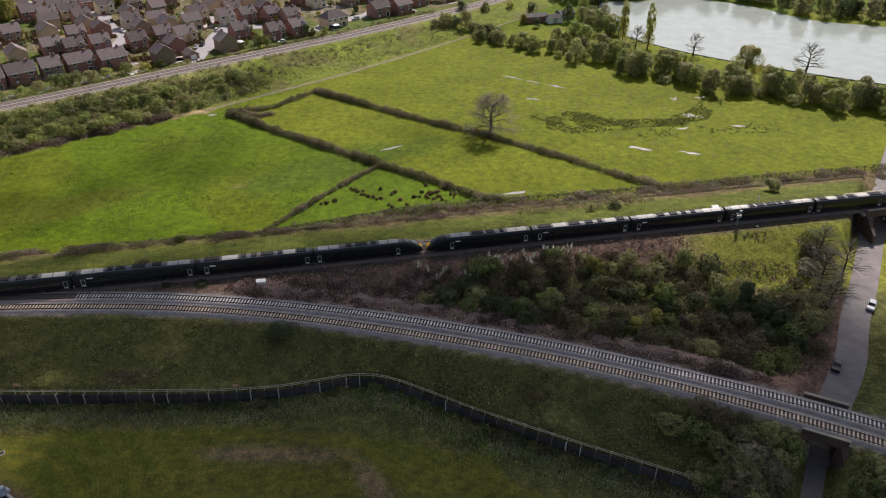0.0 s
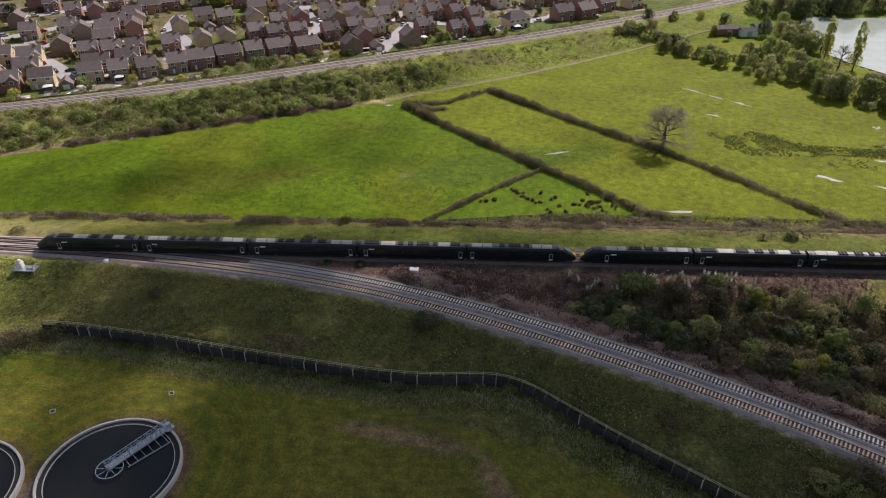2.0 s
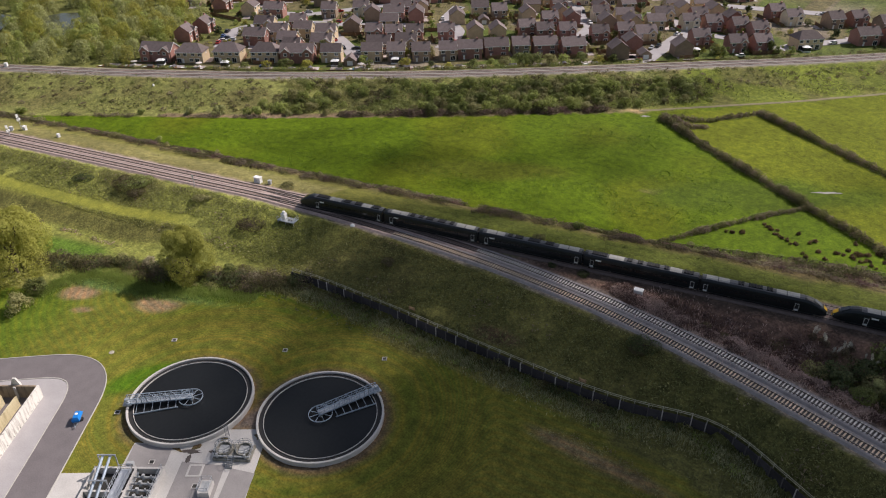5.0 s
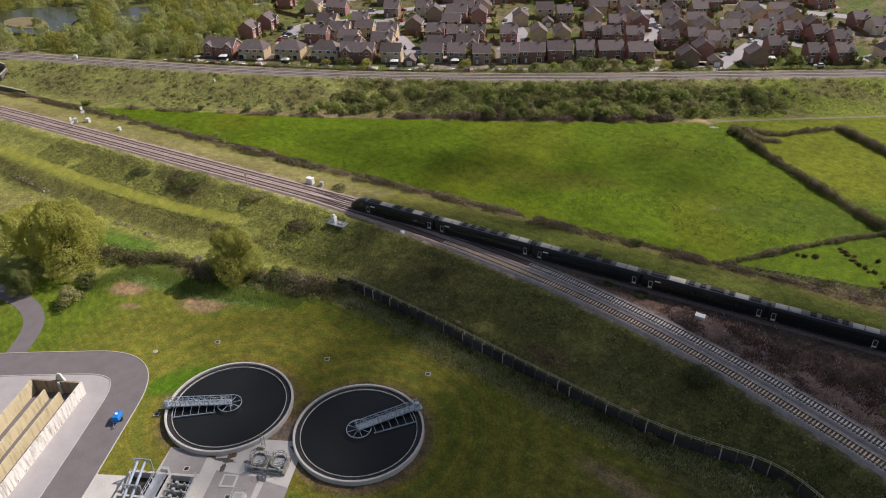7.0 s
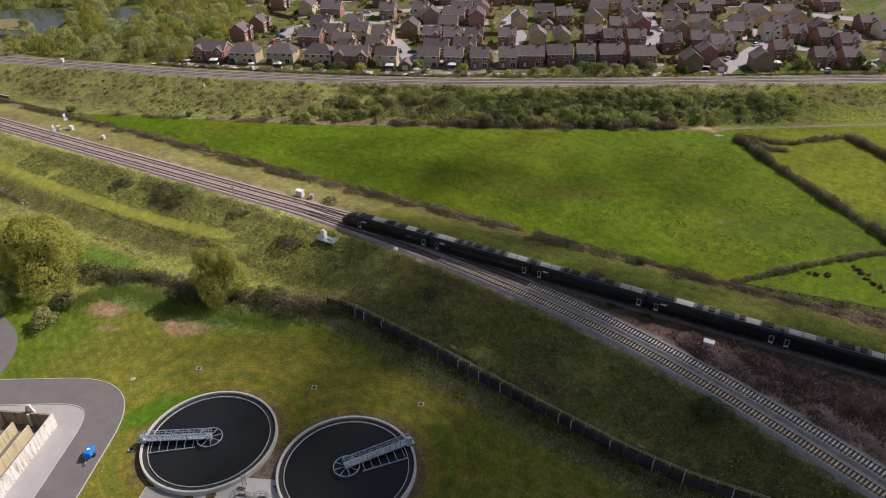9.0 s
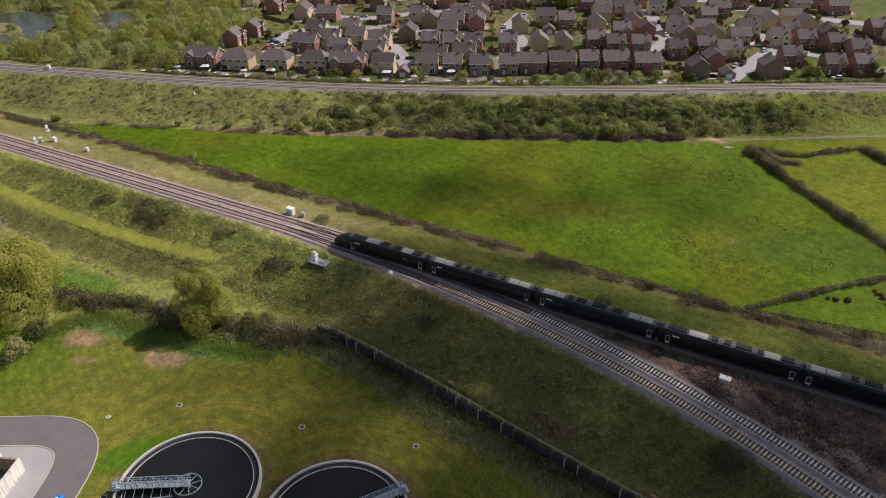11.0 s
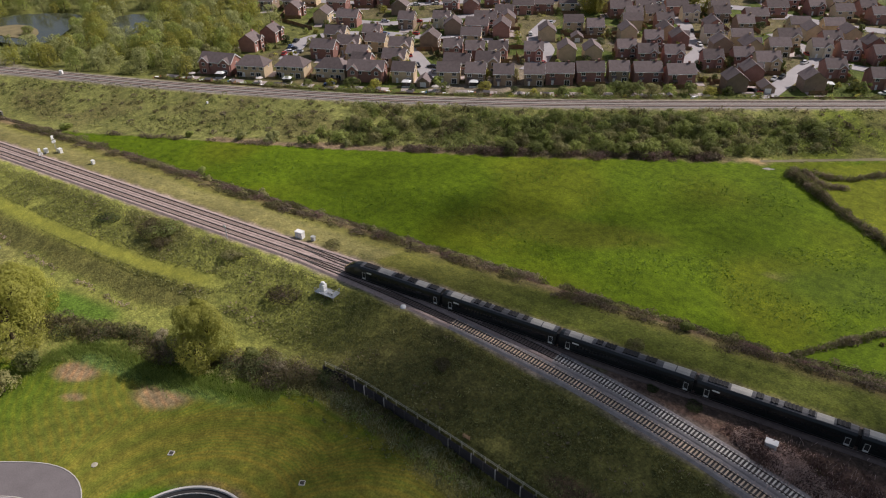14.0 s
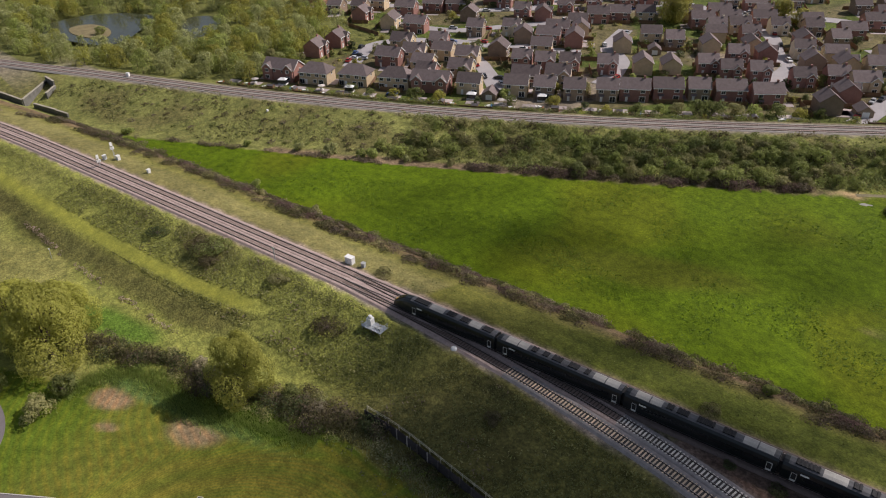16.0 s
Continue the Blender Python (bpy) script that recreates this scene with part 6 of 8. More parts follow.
def ribbon(name, q, w, z, mat, label, category="road", follow=False):
    """A made surface along a course, 6 cm thick."""
    q = np.asarray(q)
    zs = heights(q) + z if follow else np.full(len(q), z)
    line = [(float(x), float(y), float(h)) for (x, y), h in zip(q, zs)]
    s = Shape().strip(line, [(w / 2, -0.3), (w / 2, 0), (-w / 2, 0), (-w / 2, -0.3)])
    return tagged(part(name, s, mat), label, category, kind="structure")


def kerb(q, z=0.06, w=0.16):
    s = Shape().strip(at_height(np.asarray(q), z), [(w / 2, -0.3), (w / 2, 0.07), (-w / 2, 0.07), (-w / 2, -0.3)])
    return tagged(part("kerb", s, KERB), "pale concrete kerb edging the works road", "kerb", kind="structure")


def sheet(name, poly, z, mat, label, category="paving"):
    return tagged(part(name, Shape().prism(poly, z - 0.3, z), mat), label, category, kind="structure")


# ---- works: roads, aprons ----
WORKS_ROAD = course([(-158, -2), (-147, 9.5), (-134, 21.5), (-121, 33), (-115.5, 34.5), (-110.5, 31.5), (-98, 14.8), (-85, -3), (-60, -38)], 1.2, 0.55)
ribbon("road", WORKS_ROAD, 7.2, 0.05, ASPHALT, "smooth grey asphalt road round the works")
kerb(offset(WORKS_ROAD, 3.6))
kerb(offset(WORKS_ROAD, -3.6))
ribbon("road", course([(-185, 20), (-170, 28), (-157, 31), (-148.5, 30), (-143, 26), (-138, 19.5)], 1.2, 0.6), 4.4, 0.045, ASPHALT, "narrow curved asphalt lane into the works")
sheet("pavement", [(-150, 0), (-131.6, 20.6), (-121, 29.4), (-115.5, 30.2), (-112, 28.2), (-100.6, 12.8), (-86.6, -6.4), (-112, -34)], 0.03, APRON, "pale concrete apron round the storage bays", "apron")
sheet("pavement", [(-90.4, 28.4), (-84, 33.4), (-79.5, 40), (-74.5, 43.5), (-70.6, 41.6), (-63.8, 31), (-56, 14), (-74, 2), (-92, 12), (-95.6, 16.2), (-86.8, 22.6)], 0.03, CONCRETE, "pale concrete slab between the settling tanks", "slab")
sheet("pavement", [(-79.6, 30.6), (-72.6, 34.4), (-66.6, 25.4), (-73, 20.6)], 0.045, PAVING, "dark grey paved square on the slab", "paving")
sheet("pavement", [(-71.3, 34.6), (-67, 36.2), (-63, 29.4), (-66.6, 26.6)], 0.045, PAVING, "dark grey paved strip on the slab", "paving")
sheet("pavement", [(-90.2, 28.2), (-84.4, 32.6), (-81.2, 28.2), (-86.8, 23.6)], 0.045, PAVING, "grey paved square beside the tank", "paving")

# storage bays
bays = thing("storage_bay", "open stained concrete storage bay with dividing walls", "storage bay", Matrix.Translation((-115.9, 25.3, 0)) @ Matrix.Rotation(math.atan2(-0.826, 0.565), 4, "Z"))


def bay_wall(x0, x1, y0, y1, h, mat, label=""):
    s = Shape().add([(x0, y0, -0.2), (x1, y0, -0.2), (x1, y1, -0.2), (x0, y1, -0.2), (x0 + .04, y0 + .04, h), (x1 - .04, y0 + .04, h), (x1 - .04, y1 - .04, h), (x0 + .04, y1 - .04, h)],
                    [(4, 5, 6, 7), (0, 1, 5, 4), (1, 2, 6, 5), (2, 3, 7, 6), (3, 0, 4, 7)])
    part("wall", s, mat, bays, label)


bay_wall(0, 40, -0.45, 0, 3.0, WALL_WHITE, "weathered white outer wall")
bay_wall(-0.002, 0.45, -10.6, -0.5, 3.0, WALL_BROWN)
part("pilaster", Shape().box(0.46, 0.75, -4.9, -4.45, 0, 2.95), CONCRETE, bays, "pale concrete pilaster")
bay_wall(0.5, 40, -10.6, -10.15, 3.0, CREAM_WALL)
bay_wall(2.6, 40, -3.6, -3.2, 2.5, CREAM_WALL, "cream stained dividing wall")
bay_wall(2.2, 40, -6.9, -6.5, 2.5, CREAM_WALL, "cream stained dividing wall")
part("floor", Shape().box(0.45, 40, -10.1, -0.5, -0.2, 0.06), ASPHALT, bays, "dark stained bay floor")
part("pier", Shape().add([(-0.55, -5.7, 0), (-0.05, -5.7, 0), (-0.05, -3.7, 0), (-0.55, -3.7, 0), (-0.5, -5.6, 3.05), (-0.05, -5.6, 3.05), (-0.05, -3.8, 3.05), (-0.5, -3.8, 3.05), (-0.45, -5.0, 4.5), (-0.1, -5.0, 4.5), (-0.1, -4.4, 4.5), (-0.45, -4.4, 4.5)], [(8, 9, 10, 11)] + [(r * 4 + i, r * 4 + (i + 1) % 4, r * 4 + 4 + (i + 1) % 4, r * 4 + 4 + i) for r in (0, 1) for i in range(4)]), WALL_WHITE, bays, "white tapered pier behind the end wall")
for i in range(12):
    part("drain_hole", Shape().box(2 + i * 2.2, 2.18 + i * 2.2, 0.0, 0.012, 0.25, 0.45), BLACK, bays)

# covers in the lawn
for x, y in ((-109.2, 51.1), (-86.8, 62.5), (-67.6, 72.5), (-99.9, 31.1), (-83.9, 27.4), (-76.0, 30.6), (-73.3, 28.4)):
    s = 1.35 if (x, y) == (-76.0, 30.6) else 0.5
    c = thing("access_cover", "square metal access cover in a concrete frame", "access cover", pose(x, y, 0.05, 0, 0, 35), "access covers at the works")
    part("frame", Shape().box(-s, s, -s, -s * 0.75, -0.2, 0.08).box(-s, s, s * 0.75, s, -0.2, 0.08).box(-s, -s * 0.75, -s * 0.75, s * 0.75, -0.2, 0.08).box(s * 0.75, s, -s * 0.75, s * 0.75, -0.2, 0.08), CONCRETE, c)
    part("lid", Shape().box(-s * 0.73, s * 0.73, -s * 0.73, s * 0.73, -0.2, 0.06), PAVING if s > 1 else WET_FLOOR, c, "dark grey metal lid")
round_cover = thing("access_cover", "round concrete access cover in the grass", "access cover", pose(-116.8, 40.8, 0), "access covers at the works")
part("lid", Shape().lathe([(0.55, -0.2), (0.55, 0.1), (0.35, 0.14), (0.01, 0.14)], 20), CONCRETE_OLD, round_cover)

# blue water trailer
tr = thing("water_trailer", "bright blue wheeled water trailer parked on the road", "trailer", pose(-104.1, 25.6, 0.06, 0, 0, 134))
part("tank", Shape().add([(-1.1, -0.6, 0.6), (1.1, -0.6, 0.6), (1.1, 0.6, 0.6), (-1.1, 0.6, 0.6), (-1.2, -0.75, 1.0), (1.2, -0.75, 1.0), (1.2, 0.75, 1.0), (-1.2, 0.75, 1.0), (-0.9, -0.45, 1.55), (0.9, -0.45, 1.55), (0.9, 0.45, 1.55), (-0.9, 0.45, 1.55)],
                         [(8, 9, 10, 11), (0, 1, 5, 4), (1, 2, 6, 5), (2, 3, 7, 6), (3, 0, 4, 7), (4, 5, 9, 8), (5, 6, 10, 9), (6, 7, 11, 10), (7, 4, 8, 11), (3, 2, 1, 0)]), BLUE, tr, "blue plastic water tank")
part("lid", Shape().rod((0.1, 0, 1.54), (0.1, 0, 1.63), 0.28, n=14), WHITE, tr, "pale round filler lid")
part("chassis", Shape().box(-1.2, 1.2, -0.5, 0.5, 0.45, 0.6), STEEL, tr)
part("drawbar", Shape().bar((-1.1, 0.4, 0.5), (-2.3, 0, 0.45), 0.08).bar((-1.1, -0.4, 0.5), (-2.3, 0, 0.45), 0.08).bar((-2.1, 0, 0.0), (-2.1, 0, 0.7), 0.07), STEEL, tr)
for y in (-0.8, 0.8):
    part("wheel", Shape().rod((0, y - 0.1, 0.32), (0, y + 0.1, 0.32), 0.32, n=14), BLACK, tr)


def handrail(points, parent, h=1.1):
    s = Shape()
    for a, b in zip(points[:-1], points[1:]):
        a, b = Vector(a), Vector(b)
        n = max(1, int((b - a).length / 1.1))
        for k in (h, h * 0.55):
            s.bar(a + Vector((0, 0, k)), b + Vector((0, 0, k)), 0.06)
        for i in range(n + 1):
            p = a.lerp(b, i / n)
            s.bar(p, p + Vector((0, 0, h)), 0.06)
    return part("handrail", s, STEEL, parent)


# pump chambers between the tanks
STAIN = material("dark_wet_stain", (0.1, 0.085, 0.075), 0.6, scale=3, vary=0.4)
blot = random.Random(55)
for x, y, a, b in ((-80.2, 33.0, 2.0, 0.5), (-79.2, 31.6, 0.5, 1.1), (-77.0, 35.2, 0.7, 0.35)):
    pts = [(a * math.cos(i * 0.35) * blot.uniform(0.6, 1.2), b * math.sin(i * 0.35) * blot.uniform(0.6, 1.3)) for i in range(18)]
    tagged(part("stain", Shape().prism(pts, 0.0, 0.012), STAIN, m=pose(x, y, 0.035, 0, 0, 30)), "dark wet stain on the concrete slab", "stain", "stains on the slab")
pump = thing("pump_station", "pump chambers with galvanised stairs and handrails", "pump station", pose(-73.2, 37.0, 0.03, 0, 0, 32))
part("plinth", Shape().box(-3.4, 3.4, -1.6, 2.0, 0, 0.55), MOSSY, pump)
for x in (-1.8, 1.8):
    ch = part("chamber", Shape().lathe([(1.45, 0.5), (1.45, 1.25), (1.25, 1.25), (1.25, 0.9), (0.01, 0.85)], 28, (x, 0.4)), MOSSY, pump, "round concrete chamber")
    for k in (0.55, 1.1):
        part("guard_rail", Shape().lathe([(1.5, 1.2 + k), (1.5, 1.26 + k), (1.44, 1.26 + k), (1.44, 1.2 + k), (1.5, 1.2 + k)], 24, (x, 0.4)), STEEL_DARK, ch)
    for i in range(10):
        a = i * 0.628
        part("guard_post", Shape().bar((x + 1.47 * math.cos(a), 0.4 + 1.47 * math.sin(a), 1.2), (x + 1.47 * math.cos(a), 0.4 + 1.47 * math.sin(a), 2.35), 0.06), STEEL_DARK, ch)
    part("grating", Shape().box(x - 0.9, x + 0.9, -0.5, 1.3, 0.95, 1.0), GREY, ch)
stair = Shape()
for i in range(6):
    stair.box(-0.5, 0.5, -3.2 + i * 0.3, -2.95 + i * 0.3, 0.18 * (i + 1) - 0.05, 0.18 * (i + 1))
stair.bar((-0.52, -3.2, 0.1), (-0.52, -1.5, 1.15), 0.06, 0.18).bar((0.52, -3.2, 0.1), (0.52, -1.5, 1.15), 0.06, 0.18)
st = part("stair", stair, STEEL_DARK, pump)
for x in (-0.55, 0.55):
    part("stair_rail", Shape().bar((x, -3.2, 1.1), (x, -1.5, 2.15), 0.06).bar((x, -3.2, 0.1), (x, -3.2, 1.1), 0.06).bar((x, -1.5, 1.1), (x, -1.5, 2.15), 0.06), STEEL_DARK, st)
part("valve_pipe", Shape().rod((-3.2, -1.2, 0.9), (3.2, -1.2, 0.9), 0.16, n=10).rod((-2.6, -1.2, 0.5), (-2.6, -1.2, 1.5), 0.22, n=10).rod((2.4, -1.2, 0.5), (2.4, -1.2, 1.5), 0.22, n=10), GREY, pump)
handrail([(-3.3, -1.5, 0.55), (-3.3, 1.9, 0.55), (3.3, 1.9, 0.55), (3.3, -1.5, 0.55)], pump)
ladder = Shape().bar((-3.0, 4.4, 0), (-3.0, 4.4, 3.0), 0.08).bar((-2.3, 4.4, 0), (-2.3, 4.4, 3.0), 0.08)
for i in range(8):
    ladder.bar((-3.0, 4.4, 0.3 + i * 0.33), (-2.3, 4.4, 0.3 + i * 0.33), 0.05)
part("ladder", ladder, STEEL_DARK, pump)
kiosk = thing("meter_chamber", "raised concrete meter chamber with galvanised guard rail", "chamber", pose(-70.9, 28.9, 0.05, 0, 0, -56))
part("box", Shape().box(-1.4, 1.4, -1.0, 1.0, -0.2, 1.1), CONCRETE, kiosk)
part("cover", Shape().box(-1.1, 1.1, -0.7, 0.7, 1.1, 1.16), GREY, kiosk)
handrail([(-1.3, -0.9, 1.1), (1.3, -0.9, 1.1), (1.3, 0.9, 1.1), (-1.3, 0.9, 1.1), (-1.3, -0.9, 1.1)], kiosk)

# inlet channels
inlet = thing("inlet_works", "concrete inlet channel with pipes, walkways and steel frames", "inlet works", pose(-82.6, 20.4, 0.03, 0, 0, 34))
for x0, x1, y0, y1 in ((-6.0, 6.2, 3.8, 4.2), (-6.0, -5.6, -7, 3.8), (1.2, 1.6, -7, 3.8), (5.8, 6.2, -7, 3.8), (-5.6, 1.2, -1.2, -0.8)):
    part("channel_wall", Shape().box(x0, x1, y0, y1, 0, 1.5), CONCRETE, inlet)
part("channel_floor", Shape().box(-5.6, 5.8, -7, 3.8, 0, 0.12), WET_FLOOR, inlet)
for x in (-4.2, -2.9):
    part("screw_pipe", Shape().rod((x, -3.4, 0.9), (x, 4.6, 3.6), 0.25, n=12), TRUSS, inlet, "blue-grey sloping pipe")
for y, h in ((4.6, 3.7), (0.2, 2.4)):
    part("portal_frame", Shape().bar((-5.0, y, 0.1), (-5.0, y, h + 0.2), 0.18).bar((-2.0, y, 0.1), (-2.0, y, h + 0.2), 0.18).bar((-5.1, y, h + 0.2), (-1.9, y, h + 0.2), 0.2), STEEL, inlet)
part("walkway", Shape().box(-1.0, 0.9, -7, 3.6, 1.55, 1.65), STEEL, inlet)
handrail([(-1.0, -7, 1.65), (-1.0, 3.6, 1.65), (0.9, 3.6, 1.65), (0.9, -7, 1.65)], inlet)
for i in range(7):
    y = 2.4 - i * 1.4
    part("branch_pipe", Shape().rod((1.4, y, 1.0), (5.4, y, 0.9), 0.2, n=10).rod((3.2, y - 0.12, 0.5), (3.2, y + 0.12, 1.5), 0.3, n=10).rod((4.6, y, 0.3), (4.6, y, 1.5), 0.14, n=8), GREY, inlet)
    part("valve", Shape().rod((2.3, y, 0.9), (2.3, y, 1.8), 0.09, n=8).lathe([(0.3, 1.78), (0.3, 1.86), (0.22, 1.86), (0.22, 1.78), (0.3, 1.78)], 14, (2.3, y)), STEEL, inlet)
part("control_cabinet", Shape().box(-0.6, 0.6, 4.6, 5.2, 0, 1.8), GREY, inlet)
part("edge_rail", Shape().bar((6.0, -7, 2.6), (6.0, 4.0, 2.6), 0.06).bar((6.0, -7, 2.05), (6.0, 4.0, 2.05), 0.06), STEEL, inlet)
for i in range(9):
    part("rail_post", Shape().bar((6.0, -7 + i * 1.37, 1.5), (6.0, -7 + i * 1.37, 2.62), 0.07), STEEL, inlet)
# ---- houses ----


def build_house(w, d, eaves, wall_mat, style, label):
    """A two-storey house: gabled walls, tiled roof, windows with frames, door, porch, chimney. Front faces -y."""
    t = thing("house", label, "house", group="houses of the estate")
    ridge = eaves + d * 0.36
    x, y = w / 2, d / 2
    top = ridge if style != "hip" else eaves
    walls = Shape().add([(-x, -y, 0), (x, -y, 0), (x, y, 0), (-x, y, 0), (-x, -y, eaves), (x, -y, eaves), (x, y, eaves), (-x, y, eaves), (-x, 0, top), (x, 0, top)],
                        [(0, 1, 5, 4), (2, 3, 7, 6), (1, 2, 6, 9, 5), (3, 0, 4, 8, 7)])
    part("wall", walls, wall_mat, t)
    o = 0.35
    k = (ridge - eaves) / y

    hip = d * 0.4 if style == "hip" else 0.0

    def slope(s):
        lo = eaves - o * k
        return Shape().add([(-x - o, s * (y + o), lo + 0.05), (x + o, s * (y + o), lo + 0.05), (x + o - hip, 0, ridge + 0.05), (-x - o + hip, 0, ridge + 0.05),
                            (-x - o, s * (y + o), lo + 0.2), (x + o, s * (y + o), lo + 0.2), (x + o - hip, 0, ridge + 0.2), (-x - o + hip, 0, ridge + 0.2)],
                           [(4, 5, 6, 7), (0, 1, 5, 4), (1, 2, 6, 5), (3, 0, 4, 7), (3, 2, 1, 0)])
    part("roof", slope(-1), TILES, t)
    part("roof", slope(1), TILES, t)
    if hip:
        for s in (-1, 1):
            lo = eaves - o * k
            part("roof", Shape().add([(s * (x + o), -y - o, lo + 0.2), (s * (x + o), y + o, lo + 0.2), (s * (x + o - hip), 0, ridge + 0.2), (s * (x + o), -y - o, lo + 0.02), (s * (x + o), y + o, lo + 0.02)], [(0, 1, 2), (2, 1, 0), (0, 3, 4, 1)]), TILES, t)
    if not hip:
        part("barge_board", Shape().bar((x + o, -y - o, eaves - o * k), (x + o, 0, ridge), 0.06, 0.25).bar((x + o, y + o, eaves - o * k), (x + o, 0, ridge), 0.06, 0.25), WHITE, t)

    def window(cx, cy, cz, ww, hh, face):
        m = pose(cx, cy, cz, 0, 0, face)
        f = part("window", Shape().box(-ww / 2 - 0.16, ww / 2 + 0.16, -0.06, 0.04, -hh / 2 - 0.16, hh / 2 + 0.16), WHITE, t, m=m)
        part("pane", Shape().box(-ww / 2, -0.04, -0.075, -0.055, -hh / 2, hh / 2).box(0.04, ww / 2, -0.075, -0.055, -hh / 2, hh / 2), PANE, f)

    for cx in ((-w * 0.4, -w * 0.15, w * 0.15, w * 0.4) if w > 11 else (-w * 0.28, w * 0.28)):
        window(cx, -y, eaves - 0.95, 1.4, 1.2, 0)
    window(w * 0.28, -y, 1.15, 1.9, 1.9, 0)
    if w > 11 and style == "hip":
        window(-w * 0.4, -y, 1.15, 1.9, 1.9, 0)
        window(w * 0.06, -y, 1.5, 1.3, 1.1, 0)
    # white fascia along the front eaves
    part("fascia", Shape().box(-x - o, x + o, -y - o - 0.07, -y - o + 0.02, eaves - o * k - 0.1, eaves - o * k + 0.14), WHITE, t)
    window(x, 0.6, eaves - 0.95, 0.7, 0.9, 90)
    part("door", Shape().box(-w * 0.25 - 0.45, -w * 0.25 + 0.45, -y - 0.06, -y + 0.02, 0, 2.05), WHITE, t)
    bays = {"gabled": [w * 0.27], "twin": [-w * 0.33, w * 0.33]}.get(style, [])
    for cx in bays:
        gw, gd = (w * 0.42 if style == "gabled" else w * 0.3), 0.9
        g = Shape().add([(cx - gw / 2, -y - gd, 0), (cx + gw / 2, -y - gd, 0), (cx + gw / 2, -y, 0), (cx - gw / 2, -y, 0), (cx - gw / 2, -y - gd, eaves), (cx + gw / 2, -y - gd, eaves), (cx + gw / 2, -y, eaves), (cx - gw / 2, -y, eaves), (cx, -y - gd, eaves + gw * 0.42), (cx, 0, eaves + gw * 0.42)],
                        [(0, 1, 5, 8, 4), (1, 2, 6, 5), (3, 0, 4, 7)])
        part("front_gable", g, wall_mat, t)
        for s in (-1, 1):
            part("gable_roof", Shape().add([(cx + s * (gw / 2 + 0.2), -y - gd - 0.25, eaves - 0.1), (cx, -y - gd - 0.25, eaves + gw * 0.42 + 0.12), (cx, -0.2, eaves + gw * 0.42 + 0.12), (cx + s * (gw / 2 + 0.2), -y + 0.6, eaves - 0.1)], [(0, 1, 2, 3), (3, 2, 1, 0)]), TILES, t)
        for sd in (-1, 1):
            part("barge_board", Shape().bar((cx + sd * (gw / 2 + 0.22), -y - gd - 0.28, eaves - 0.14), (cx, -y - gd - 0.28, eaves + gw * 0.42 + 0.08), 0.07, 0.28), WHITE, t)
        window(cx, -y - gd, eaves - 0.85, 1.2, 1.15, 0)
        window(cx, -y - gd, 1.5, 1.6, 1.25, 0)
    if style == "porch":
        part("porch_roof", Shape().add([(-w * 0.25 - 1, -y - 1.1, 2.25), (-w * 0.25 + 1, -y - 1.1, 2.25), (-w * 0.25 + 1, -y, 2.8), (-w * 0.25 - 1, -y, 2.8)], [(0, 1, 2, 3), (3, 2, 1, 0)]), TILES, t)
    if style in ("porch", "gabled"):
        part("chimney", Shape().box(x * 0.55, x * 0.55 + 0.7, -0.35, 0.35, ridge - 0.4, ridge + 0.9), wall_mat, t)
    return t


HOUSES = {
    0: build_house(7.8, 7.6, 4.9, BRICK_RED, "gabled", "red brick house with front gable and brown tiled roof"),
    1: build_house(8.8, 7.4, 4.9, BRICK_BUFF, "plain", "buff brick house with brown tiled roof"),
    2: build_house(7.6, 8.0, 4.9, BRICK_BROWN, "porch", "brown brick house with porch and tiled roof"),
    3: build_house(10.5, 7.8, 5.0, BRICK_RED, "porch", "wide red brick house with brown tiled roof"),
    4: build_house(8.0, 7.6, 4.9, RENDERED, "gabled", "cream rendered house with front gable"),
    5: build_house(9.5, 8.0, 4.9, BRICK_BUFF, "gabled", "buff brick house with front gable and tiled roof"),
    6: build_house(14.5, 8.0, 5.0, BRICK_RED, "twin", "pair of red brick houses with two gables"),
    7: build_house(12.0, 8.2, 4.9, BRICK_BUFF, "hip", "pair of buff brick houses under a hipped roof"),
}


def build_garage():
    t = thing("garage", "single brick garage with tiled roof and pale door", "garage", group="garages of the estate")
    part("wall", Shape().add([(-2.6, -3, 0), (2.6, -3, 0), (2.6, 3, 0), (-2.6, 3, 0), (-2.6, -3, 2.3), (2.6, -3, 2.3), (2.6, 3, 2.3), (-2.6, 3, 2.3), (0, -3, 4.0), (0, 3, 4.0)], [(0, 1, 5, 8, 4), (1, 2, 6, 5), (2, 3, 7, 9, 6), (3, 0, 4, 7)]), BRICK_BROWN, t)
    for s in (-1, 1):
        part("roof", Shape().add([(s * 2.9, -3.3, 2.1), (0, -3.3, 4.1), (0, 3.3, 4.1), (s * 2.9, 3.3, 2.1), (s * 2.9, -3.3, 2.0), (s * 2.9, 3.3, 2.0)], [(0, 1, 2, 3), (3, 2, 1, 0), (0, 3, 5, 4)]), TILES, t)
    part("door", Shape().box(-1.2, 1.2, -3.06, -2.98, 0, 2.05), WHITE, t)
    return t


HOUSES[8] = build_garage()
USED = set()
PLACED = []


